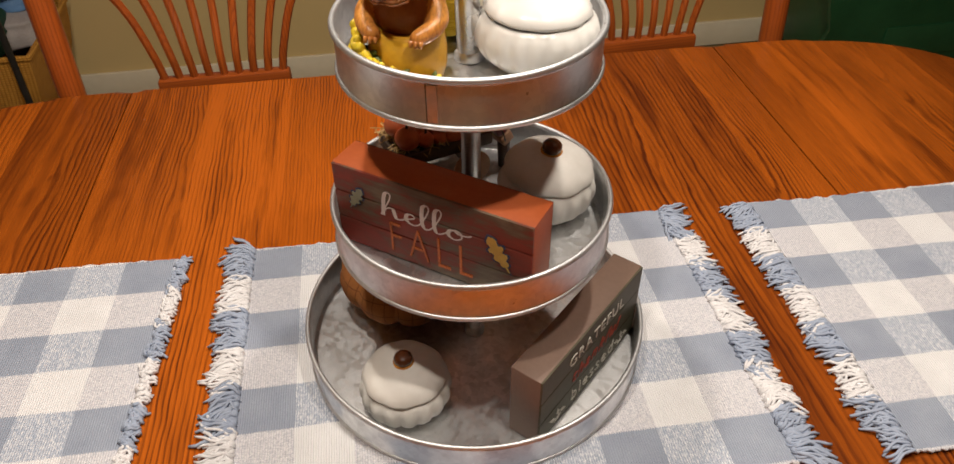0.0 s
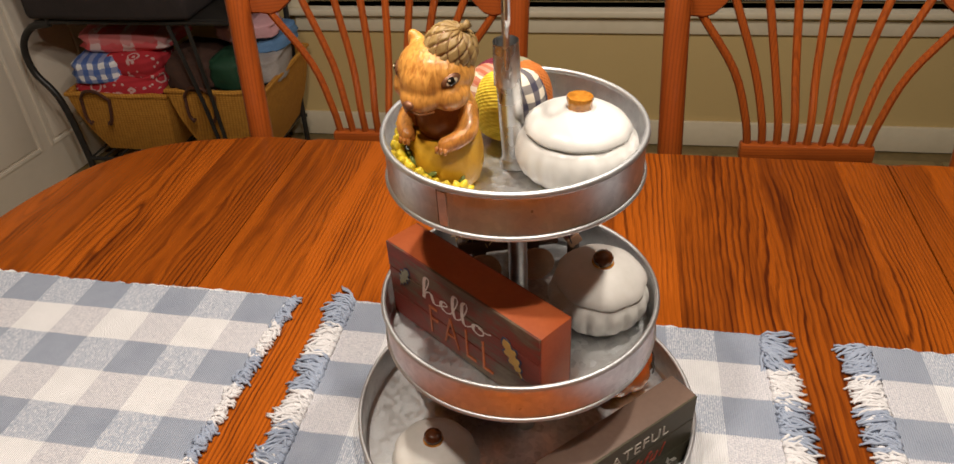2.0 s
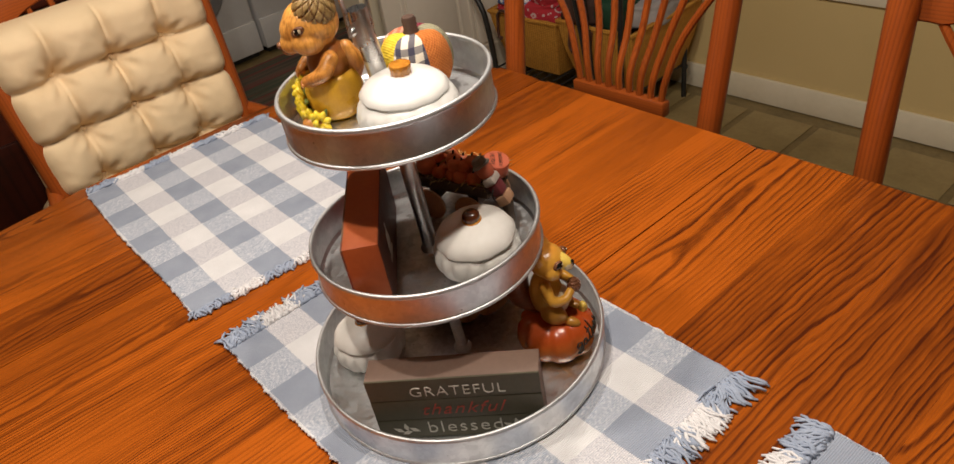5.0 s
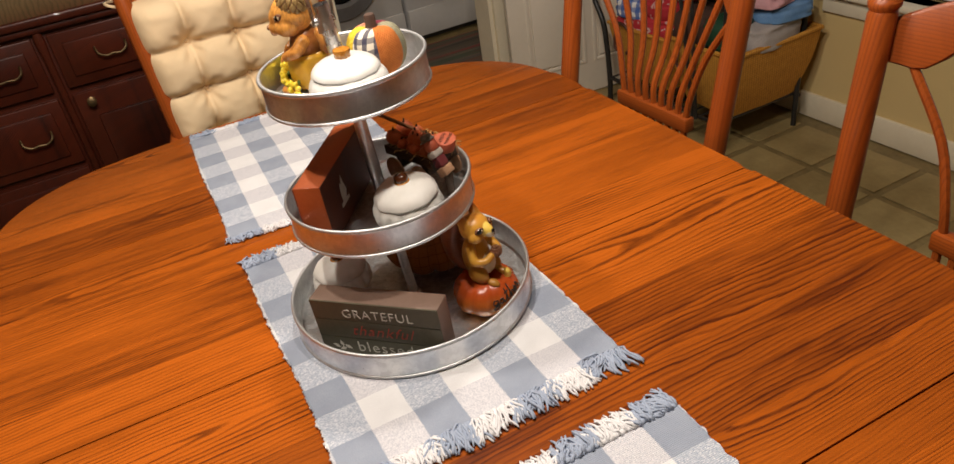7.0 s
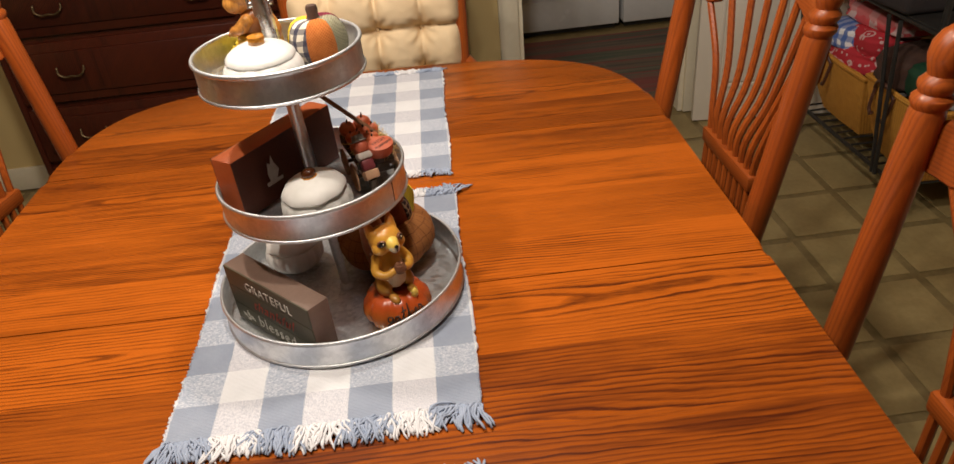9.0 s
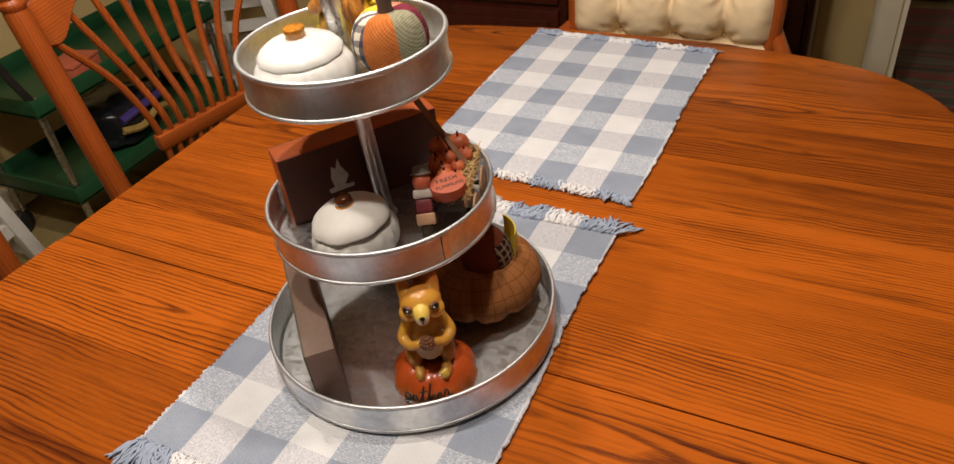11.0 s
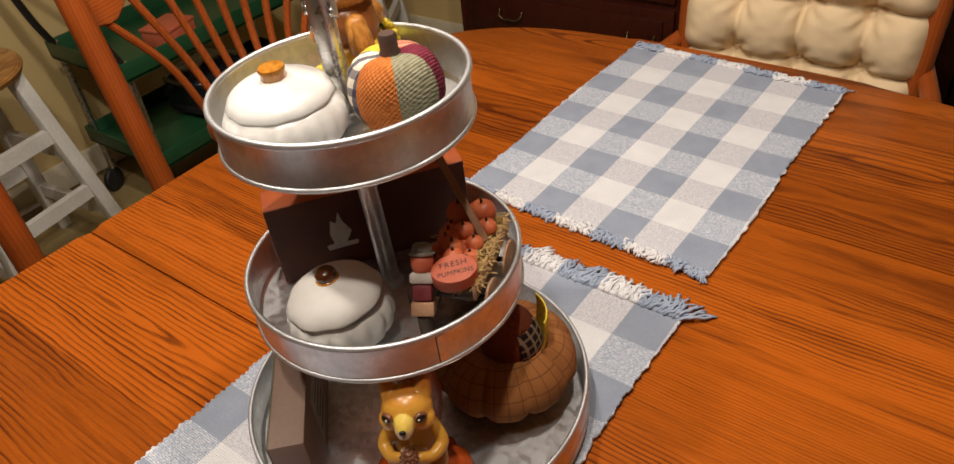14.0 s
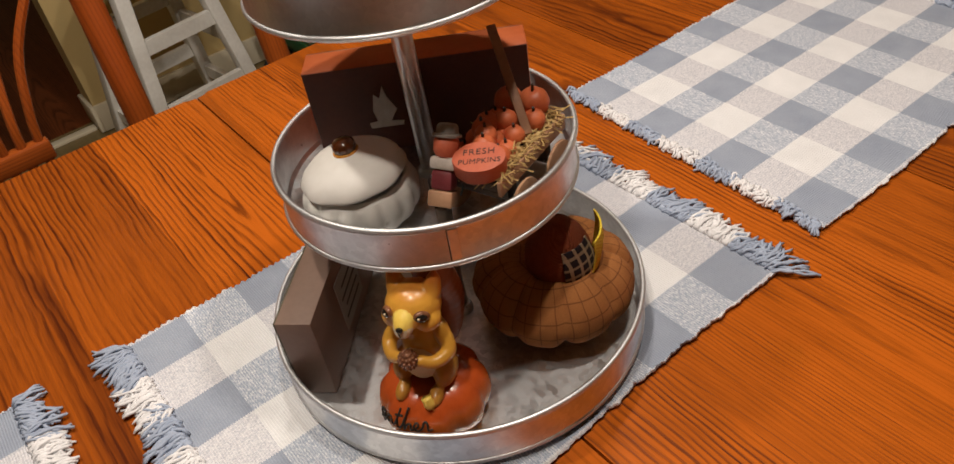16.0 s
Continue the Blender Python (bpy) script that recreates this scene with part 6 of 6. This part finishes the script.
oval = [(0.0178 * math.cos(2 * math.pi * i / 32), 0.0128 * math.sin(2 * math.pi * i / 32)) for i in range(32)]
sgn = part("name_board", prism(oval, -0.007, 0.006, 0.0010), CORAL, wag, "coral oval board with dark writing", 40, pose(0.0405, 0.0075, 0.0580, 14, 0, 122))
words("lettering", "FRESH", 0.0070, INK_DARK, sgn, pose(0, 0.0040, 0.0062), 0.1, 0.0001, 1.15)
words("lettering", "PUMPKINS", 0.0058, INK_DARK, sgn, pose(0, -0.0040, 0.0062), 0.1, 0.0001, 1.05)
def block_doll(foot):
    """Stacked wooden blocks with a brimmed hat and wire arms on a peg that ends at foot, in one mesh."""
    bm = bmesh.new()

    def paint(mi, before):
        for f in list(bm.faces)[before:]:
            f.material_index = mi

    for mi, (x, y, z0, z1, edge) in enumerate(((0.0090, 0.0065, 0.0, 0.0110, 0.0016), (0.0080, 0.0060, 0.0112, 0.0250, 0.0030), (0.0094, 0.0066, 0.0252, 0.0340, 0.0026))):
        k = len(bm.faces)
        box(-x, x, -y, y, z0, z1, edge, 2, bm)
        paint(mi, k)
    lathe([(0.0, 0.0342), (0.0068, 0.0342), (0.0088, 0.0380), (0.0088, 0.0440), (0.0070, 0.0470), (0.0, 0.0470)], 20, bm, None, 0, 0.0, 3)
    lathe([(0.0, 0.0472), (0.0098, 0.0472), (0.0100, 0.0486), (0.0078, 0.0494), (0.0072, 0.0540), (0.0056, 0.0556), (0.0, 0.0556)], 20, bm, None, 0, 0.0, 4)
    # a dark peg carries the leaning blocks
    tube([foot, (0.0, 0.0, 0.0005)], [0.0052, 0.0060], 10, bm, 6)
    for sd in (-1, 1):
        tube(bend([(sd * 0.0078, 0, 0.0220), (sd * 0.0125, -0.003, 0.0160), (sd * 0.0110, -0.004, 0.0080)], 4), 0.0007, 5, bm, 5)
    return finish(bm, "block_doll", [PEACH_WOOD, MAROON, WHITE_TAG, CORAL, GREY_PAINT, BLACK_IRON, WAGON_WOOD], None, "", 40)


lean = Vector((-0.42, -0.229, 0.878)).normalized()
across = Vector((0.479, -0.878, 0.0)).normalized()
doll_at = Matrix.Translation((0.0463, 0.0943, 0.9405)) @ Matrix((across, lean.cross(across), lean)).transposed().to_4x4()
doll = block_doll(doll_at.inverted() @ Vector((0.0463, 0.0943, 0.9110)))
doll.matrix_basis = doll_at
tagged(doll, "little stacked wooden block doll in maroon, white and grey", "doll")

# ---- dresser by the west wall ----
def bail_pull(parent, at):
    p = part("pull", lathe([(0.0, -0.002), (0.008, -0.002), (0.009, 0.0), (0.006, 0.004), (0.0, 0.005)], 14, None, pose(0, -0.042, 0, 90, 0, 0)), BRASS, parent, "brass bail pull", 40, at)
    part("rosette", lathe([(0.0, -0.002), (0.008, -0.002), (0.009, 0.0), (0.006, 0.004), (0.0, 0.005)], 14, None, pose(0, 0.042, 0, 90, 0, 0) @ pose(0, 0, 0)), BRASS, p)
    pts = bend([(0.004, -0.042, 0.0), (0.014, -0.038, -0.012), (0.016, -0.020, -0.022), (0.016, 0.0, -0.020), (0.016, 0.020, -0.022), (0.014, 0.038, -0.012), (0.004, 0.042, 0.0)], 4)
    part("bail", tube(pts, 0.0032, 8), BRASS, p)


DX = -1.63
dr = thing("dresser", "dark mahogany sideboard with brass pulls against the wall", "sideboard")
DA, DB = -1.16, 0.34
part("carcass", box(X0 + 0.02, DX - 0.012, DA, DB, 0.08, 0.885, 0.004), MAHOGANY, dr)
part("top_board", box(X0 + 0.018, DX + 0.022, DA - 0.02, DB + 0.02, 0.885, 0.912, 0.008, 3), MAHOGANY, dr)
part("plinth", box(X0 + 0.03, DX + 0.004, DA - 0.008, DB + 0.008, 0.0, 0.085, 0.006), MAHOGANY, dr)
part("top_moulding", box(DX - 0.012, DX + 0.010, DA - 0.006, DB + 0.006, 0.866, 0.885, 0.006), MAHOGANY, dr)
MID = -0.375
for y0, y1 in ((DA + 0.025, MID - 0.02),):
    for z0, z1 in ((0.695, 0.855), (0.475, 0.675), (0.265, 0.455), (0.10, 0.245)):
        d = part("drawer", box(DX - 0.014, DX + 0.004, y0, y1, z0, z1, 0.005), MAHOGANY, dr)
        part("drawer_panel", box(DX + 0.003, DX + 0.011, y0 + 0.03, y1 - 0.03, z0 + 0.03, z1 - 0.03, 0.005), MAHOGANY, d)
        for py in (y0 + 0.19, y1 - 0.095):
            bail_pull(d, pose(DX + 0.011, py, (z0 + z1) / 2 + 0.012))
d = part("drawer", box(DX - 0.014, DX + 0.004, MID + 0.02, DB - 0.025, 0.695, 0.855, 0.005), MAHOGANY, dr)
part("drawer_panel", box(DX + 0.003, DX + 0.011, MID + 0.05, DB - 0.055, 0.725, 0.825, 0.005), MAHOGANY, d)
for py in (-0.205, 0.17):
    bail_pull(d, pose(DX + 0.011, py, 0.787))
for y0, y1, ky in ((MID + 0.02, -0.022, -0.312), (-0.018, DB - 0.025, 0.272)):
    d = part("cabinet_door", box(DX - 0.014, DX + 0.004, y0, y1, 0.10, 0.675, 0.005), MAHOGANY, dr)
    part("door_panel", box(DX + 0.003, DX + 0.011, y0 + 0.045, y1 - 0.045, 0.15, 0.60, 0.006), MAHOGANY, d)
    part("knob", lathe([(0.0, 0.0), (0.012, 0.001), (0.013, 0.004), (0.006, 0.008), (0.012, 0.015), (0.013, 0.020), (0.0, 0.026)], 16, None, pose(DX + 0.004, ky, 0.645, 0, 90, 0)), BRASS, d, "round brass knob")
for y in (DA + 0.012, MID, DB - 0.012):
    part("stile", lathe([(0.012, 0.09), (0.015, 0.12), (0.011, 0.2), (0.011, 0.78), (0.015, 0.84), (0.012, 0.865)], 14, None, Matrix.Translation((DX - 0.006, y, 0))), MAHOGANY, dr)


# ---- laundry room ----
def machine(name, label, y0, y1, has_door):
    root = thing(name, label, name.split("_")[0], None, "laundry machines")
    xf = -3.11
    part("cabinet", box(xf - 0.62, xf, y0, y1, 0.025, 0.98, 0.02, 3), ENAMEL, root)
    part("kick_panel", box(xf - 0.02, xf + 0.006, y0 + 0.004, y1 - 0.004, 0.03, 0.185, 0.006), ENAMEL, root)
    part("toe_gap", box(xf - 0.60, xf - 0.03, y0 + 0.02, y1 - 0.02, 0.0, 0.026), BLACK_IRON, root)
    part("console", box(xf - 0.60, xf + 0.008, y0 + 0.004, y1 - 0.004, 0.86, 1.02, 0.015), ENAMEL_GREY, root)
    c = Vector((xf + 0.004, (y0 + y1) / 2, 0.475))
    m = Matrix.Translation(c) @ pose(0, 0, 0, 0, 90, 0)
    ring = part("door_ring", lathe([(0.150, 0.0), (0.235, 0.0), (0.245, 0.010), (0.235, 0.028), (0.170, 0.034), (0.150, 0.020)], 48, None, m, 0, 0, 0, False), ENAMEL_GREY, root)
    part("door_glass", lathe([(0.0, 0.034), (0.08, 0.030), (0.158, 0.012)], 40, None, m, 0, 0, 0, False), DARK_GLASS, ring)
    return root


machine("washer", "white front-loading washing machine with a dark round window", 1.29, 1.89, True)
machine("dryer", "white front-loading dryer with a dark round window", 0.60, 1.275, True)
rug = tagged(finish(box(-3.02, -2.14, 0.62, 1.95, -0.005, 0.006, 0.003), "rag_rug", RUG, None, "", 40), "dark striped rag rug on the laundry floor", "rug")


# ---- iron rack with baskets ----
rk = thing("storage_rack", "black iron rack with curved legs and two shelves", "rack")
RX0, RX1, RY0, RY1 = -1.68, -0.985, 1.575, 1.945
for y in (RY0, RY1):
    part("curved_leg", tube(bend([(RX0 + 0.015, y, 0.0), (RX0 + 0.02, y, 0.14), (RX0 - 0.005, y, 0.34), (RX0 - 0.060, y, 0.44), (RX0 - 0.06, y, 0.525), (RX0 - 0.01, y, 0.585), (RX0 + 0.06, y, 0.60)]), 0.011, 10), BLACK_IRON, rk)
    part("leg", tube([(RX1 - 0.035, y, 0.0), (RX1 - 0.03, y, 0.3), (RX1 - 0.02, y, 0.65), (RX1 - 0.02, y, 1.25)], 0.0095, 10), BLACK_IRON, rk)
    part("leg", tube([(RX0 + 0.06, y, 0.60), (RX0 + 0.06, y, 1.25)], 0.0095, 10), BLACK_IRON, rk)
    for z in (0.125, 0.605, 1.2):
        part("rail", tube([(RX0 + 0.015, y, z), (RX1 - 0.02, y, z)], 0.0075, 8), BLACK_IRON, rk)
for low, high in ((-1.135, -1.215), (-1.118, -1.155)):
    part("brace", tube(bend([(low, RY0 - 0.022, 0.125), (low * 0.6 + high * 0.4, RY0 - 0.024, 0.36), (high, RY0 - 0.022, 0.605)]), 0.0065, 8), BLACK_IRON, rk)
for z in (0.605, 1.2):
    part("shelf", box(RX0 + 0.03, RX1 - 0.03, RY0, RY1, z, z + 0.012, 0.002), BLACK_IRON, rk)
for i in range(14):
    x = RX0 + 0.03 + i * 0.048
    part("shelf_bar", tube([(x, RY0, 0.128), (x, RY1, 0.128)], 0.004, 6), BLACK_IRON, rk)


def soft_bin():
    """A sagging cloth bin with a rolled edge."""
    root = thing("storage_bin", "black cloth storage bin on the rack shelf", "bin")
    b = box(RX0 + 0.005, RX1 - 0.15, RY0 - 0.035, RY1 - 0.02, 0.618, 0.93, 0.02, 3)
    bmesh.ops.subdivide_edges(b, edges=[e for e in b.edges if e.calc_length() > 0.2], cuts=7, use_grid_fill=True)
    for v in b.verts:
        v.co += Vector((0.010 * noise.noise(v.co * 5), 0.014 * noise.noise(v.co * 6 + Vector((4, 0, 0))), 0))
    part("body", b, CLOTH_DARK, root, "", 60)
    x0, x1, y0, y1 = RX0, RX1 - 0.145, RY0 - 0.040, RY1 - 0.015
    part("rolled_edge", tube([(x0, y0, 0.93), (x1, y0, 0.93), (x1, y1, 0.93), (x0, y1, 0.93)], 0.009, 8, None, 0, True), CLOTH_DARK, root)


soft_bin()


def basket(x0, x1, y0, y1, z0, z1, label, handles):
    root = thing("basket", label, "basket", None, "woven baskets on the rack")
    b = bmesh.new()
    n = 6
    t = 0.012
    lv = []
    for k in range(n + 1):
        f = k / n
        g = 0.052 * (1 - f) - 0.008 * math.sin(math.pi * f)
        lv.append((x0 + g, x1 - g, y0 + g, y1 - g, z0 + (z1 - z0) * f))
    rings = [[b.verts.new(p) for p in ((a0, b0, z), ((a0 + a1) / 2, b0 - 0.006, z), (a1, b0, z), (a1 + 0.006, (b0 + b1) / 2, z), (a1, b1, z), ((a0 + a1) / 2, b1 + 0.006, z), (a0, b1, z), (a0 - 0.006, (b0 + b1) / 2, z))] for a0, a1, b0, b1, z in lv]
    rings += [[b.verts.new(p) for p in ((a0 + t, b0 + t, z), ((a0 + a1) / 2, b0 - 0.006 + t, z), (a1 - t, b0 + t, z), (a1 + 0.006 - t, (b0 + b1) / 2, z), (a1 - t, b1 - t, z), ((a0 + a1) / 2, b1 + 0.006 - t, z), (a0 + t, b1 - t, z), (a0 - 0.006 + t, (b0 + b1) / 2, z))] for a0, a1, b0, b1, z in reversed(lv)]
    for p, q in zip(rings, rings[1:]):
        for i in range(8):
            b.faces.new((p[i], p[(i + 1) % 8], q[(i + 1) % 8], q[i]))
    b.faces.new(rings[0])
    b.faces.new(rings[-1])
    part("woven_body", b, WICKER, root, "", 60)
    rim = [v for v in ((x0, y0, z1), (x1, y0, z1), (x1, y1, z1), (x0, y1, z1))]
    pts = []
    for (ax, ay, az), (bx, by, bz) in zip(rim, rim[1:] + rim[:1]):
        for k in range(8):
            f = k / 8
            pts.append((ax + (bx - ax) * f, ay + (by - ay) * f, az + 0.003 * math.sin(k)))
    part("rim", tube(pts, 0.0085, 8, None, 0, True), WICKER, root)
    for hx in handles:
        pts = bend([(hx - 0.05, y0 - 0.008, z1 - 0.01), (hx - 0.045, y0 - 0.020, z1 - 0.075), (hx - 0.03, y0 - 0.018, z1 - 0.095)], 4)
        pts2 = bend([(hx + 0.05, y0 - 0.008, z1 - 0.01), (hx + 0.045, y0 - 0.020, z1 - 0.075), (hx + 0.03, y0 - 0.018, z1 - 0.095)], 4)
        top_ = bend([(hx - 0.05, y0 - 0.012, z1 - 0.012), (hx - 0.02, y0 - 0.022, z1 + 0.02), (hx + 0.02, y0 - 0.022, z1 + 0.02), (hx + 0.05, y0 - 0.012, z1 - 0.012)], 5)
        part("handle", tube(top_, 0.0052, 8), LEATHER, root, "dark leather handle")
        part("handle_tail", tube(pts, [0.0055] * (len(pts) - 2) + [0.0085, 0.0070], 8), LEATHER, root)
        part("handle_tail", tube(pts2, [0.0055] * (len(pts2) - 2) + [0.0085, 0.0070], 8), LEATHER, root)


basket(-1.665, -1.315, 1.585, 1.93, 0.134, 0.358, "tan woven seagrass basket with dark leather handles", (-1.56,))
basket(-1.305, -0.975, 1.585, 1.99, 0.134, 0.378, "tan woven seagrass basket heaped with folded cloths", (-1.19,))


def folded(name, x, y, z, sx, sy, sz, mat, seedling, label, turn=0):
    """A soft folded cloth: rounded, rumpled slab with fold lines."""
    b = bmesh.new()
    bmesh.ops.create_uvsphere(b, u_segments=36, v_segments=20, radius=1.0)
    for v in b.verts:
        p = v.co.copy()
        q = Vector([math.copysign(abs(k) ** 0.55, k) for k in p])
        f = 1 + 0.10 * noise.noise(p * 2.2 + Vector((seedling, 0, 0))) + 0.05 * noise.noise(p * 6 + Vector((0, seedling, 0)))
        fold = 0.06 * math.sin(q.z * 9 + seedling)
        v.co = Vector((q.x * sx * (f + fold), q.y * sy * (f + fold * 0.5), q.z * sz * f))
    ob = finish(b, name, mat, None, "", 180)
    ob.matrix_basis = pose(x, y, z - 0.026, 0, 0, turn)
    return tagged(ob, label, "cloth", "folded cloths in the baskets")


folded("folded_cloth", -1.50, 1.72, 0.40, 0.155, 0.13, 0.045, PRINT_RED, 1, "red printed cloth folded in a basket", 4)
folded("folded_cloth", -1.55, 1.66, 0.455, 0.085, 0.08, 0.045, CHECK_BLUE, 2, "blue and white checked cloth folded in a basket", 12)
folded("folded_cloth", -1.44, 1.70, 0.465, 0.10, 0.09, 0.04, PRINT_RED, 3, "red patterned cloth folded in a basket", -10)
folded("folded_cloth", -1.46, 1.75, 0.535, 0.16, 0.11, 0.038, STRIPE_RED, 4, "red and white striped cloth on the pile", 6)
folded("folded_cloth", -1.225, 1.70, 0.445, 0.085, 0.12, 0.068, CLOTH_UMBER, 5, "dark brown cloth folded in a basket", 0)
folded("folded_cloth", -1.06, 1.80, 0.42, 0.085, 0.13, 0.05, CLOTH_GREY, 6, "grey cloth folded in a basket", 8)
folded("folded_cloth", -1.06, 1.86, 0.49, 0.09, 0.10, 0.035, CLOTH_BLUE, 7, "blue cloth folded in a basket", -8)
folded("folded_cloth", -1.08, 1.80, 0.545, 0.10, 0.09, 0.03, CLOTH_PINK, 8, "pink cloth folded on the pile", 15)
folded("folded_cloth", -1.105, 1.68, 0.445, 0.060, 0.08, 0.060, GREEN_DEEP, 9, "dark green cloth folded on the pile", 0)
folded("folded_cloth", -1.22, 1.66, 0.405, 0.06, 0.06, 0.03, CLOTH_GREY, 10, "pale cloth folded in a basket", 0)


# ---- south side: cart, stools, green bench ----
ct = thing("utility_cart", "green metal rolling cart with steel legs and black casters", "cart")
CX0, CX1, CY0, CY1 = -1.33, -0.60, -1.90, -1.52
for z in (0.185, 0.47):
    part("shelf", box(CX0, CX1, CY0, CY1, z, z + 0.012, 0.003), GREEN_PAINT, ct)
    for a in ((CX0, CX1, CY0, CY0 + 0.006), (CX0, CX1, CY1 - 0.006, CY1), (CX0, CX0 + 0.006, CY0 + 0.006, CY1 - 0.006), (CX1 - 0.006, CX1, CY0 + 0.006, CY1 - 0.006)):
        part("shelf_lip", box(*a, z + 0.002, z + 0.055, 0.002), GREEN_PAINT, ct)
for x in (CX0 + 0.02, CX1 - 0.02):
    for y in (CY0 + 0.02, CY1 - 0.02):
        part("leg", tube([(x, y, 0.08), (x, y, 0.52)], 0.011, 12), CHROME, ct)
        cs = part("caster", lathe([(0.0, -0.011), (0.018, -0.011), (0.036, -0.009), (0.040, -0.004), (0.040, 0.004), (0.036, 0.009), (0.018, 0.011), (0.0, 0.011)], 24, None, pose(x + 0.012, y, 0.040, 90, 0, 20)), RUBBER, ct, "black rubber caster")
        part("fork", tube([(x, y, 0.10), (x + 0.004, y, 0.072), (x + 0.012, y, 0.048)], 0.009, 8), BLACK_IRON, cs)
part("push_bar", tube(bend([(CX1 - 0.02, CY0 + 0.02, 0.50), (CX1 + 0.02, CY0 + 0.02, 0.62), (CX1 + 0.05, CY0 + 0.04, 0.78), (CX1 + 0.05, CY1 - 0.04, 0.78), (CX1 + 0.02, CY1 - 0.02, 0.62), (CX1 - 0.02, CY1 - 0.02, 0.50)]), 0.011, 10), BLACK_IRON, ct)
bag = folded("gift_bag", -0.96, -1.70, 0.301, 0.13, 0.11, 0.075, PLATE_BLACK, 21, "shiny black bag with gold and purple trim", 10)
bag["category"] = "bag"
del bag["group"]
part("gold_trim", tube(bend([(-0.11, 0.11, -0.02), (-0.04, 0.122, 0.0), (0.04, 0.122, -0.015), (0.11, 0.10, 0.0)], 5), 0.012, 8), GOLD_CLOTH, bag)
part("purple_trim", tube(bend([(-0.11, 0.105, 0.028), (0.0, 0.118, 0.04), (0.10, 0.10, 0.03)], 5), 0.014, 8), PURPLE, bag)
crate = thing("storage_box", "orange box lying on the green cart's top shelf", "box", pose(-0.83, -1.62, 0.483, 0, 0, 12))
part("carton", box(-0.06, 0.06, -0.05, 0.05, 0, 0.045, 0.004), CORAL, crate)
part("carton_lid", box(-0.062, 0.062, -0.052, 0.052, 0.045, 0.055, 0.003), CORAL, crate)


def stool(at, h):
    root = thing("bar_stool", "white painted wooden stool with a round natural seat", "stool", at, "white wooden stools")
    part("seat", lathe([(0.0, h - 0.032), (0.150, h - 0.032), (0.168, h - 0.026), (0.174, h - 0.014), (0.168, h - 0.003), (0.150, h), (0.0, h - 0.004)], 40), SEAT_PINE, root, "round varnished wooden seat")
    def corner(i, z):
        f = 1 - z / h
        a = radians(45 + 90 * i)
        return Vector((math.cos(a) * (0.135 + 0.105 * f), math.sin(a) * (0.135 + 0.105 * f), z))
    for i in range(4):
        b = bmesh.new()
        lo, hi = corner(i, 0.0), corner(i, h - 0.03)
        s = 0.019
        q = [b.verts.new(lo + Vector(d)) for d in ((-s, -s, 0), (s, -s, 0), (s, s, 0), (-s, s, 0))]
        t = [b.verts.new(hi + Vector(d)) for d in ((-s, -s, 0), (s, -s, 0), (s, s, 0), (-s, s, 0))]
        b.faces.new(q[::-1])
        b.faces.new(t)
        for k in range(4):
            b.faces.new((q[k], q[(k + 1) % 4], t[(k + 1) % 4], t[k]))
        bmesh.ops.bevel(b, geom=b.edges[:], offset=0.003, segments=2, affect="EDGES", profile=0.5)
        part("leg", b, STOOL_WHITE, root)
    for i in range(4):
        for z in ((0.16, 0.36) if i % 2 else (0.24, 0.42)):
            a, c = corner(i, z), corner((i + 1) % 4, z)
            d = (c - a).normalized()
            n_ = Vector((-d.y, d.x, 0)) * 0.010
            b = bmesh.new()
            v = [b.verts.new(p + m_ + Vector((0, 0, dz))) for p in (a, c) for m_, dz in ((n_, -0.019), (-n_, -0.019), (-n_, 0.019), (n_, 0.019))]
            for f in ((0, 1, 2, 3), (7, 6, 5, 4), (0, 4, 5, 1), (1, 5, 6, 2), (2, 6, 7, 3), (3, 7, 4, 0)):
                b.faces.new([v[k] for k in f])
            part("rung", b, STOOL_WHITE, root, "", None)
    return root


stool(pose(-0.25, -1.67, 0, 0, 0, 8), 0.625)
stool(pose(-1.62, -1.66, 0, 0, 0, 30), 0.625)

gb = thing("storage_bench", "dark green painted wooden storage bench with a lid", "bench")
part("front_panel", prism([(1.36, 0.10), (1.42, 0.24), (1.36, 0.46), (2.35, 0.46), (2.35, 0.02), (1.50, 0.02), (1.46, 0.16)], 0.0, 0.02, 0.002, None, pose(0, 1.62, 0, 90, 0, 0)), GREEN_PAINT, gb)
part("body", box(1.47, 2.34, 1.625, 2.0, 0.02, 0.46, 0.004), GREEN_PAINT, gb)
part("lid", box(1.34, 2.37, 1.58, 2.01, 0.463, 0.487, 0.005), GREEN_PAINT, gb)
part("rail", box(1.62, 2.34, 1.594, 1.602, 0.13, 0.235, 0.003), GREEN_PAINT, gb)
part("back_board", box(1.36, 2.35, 1.96, 2.0, 0.489, 0.95, 0.006), GREEN_PAINT, gb)

# ---- vinyl tiles ----
P = 0.245
mesh_tile = box(-0.1095, 0.1095, -0.1095, 0.1095, -0.0035, 0.0, 0.0012, 1)
first = part("tile", mesh_tile, TILE, floor, "", None, pose(-1.8545, -1.8075, 0))
for i in range(18):
    for j in range(16):
        if i or j:
            o = new("tile", first.data)
            o.parent = floor
            o.matrix_basis = pose(-1.8545 + i * P, -1.8075 + j * P, 0)
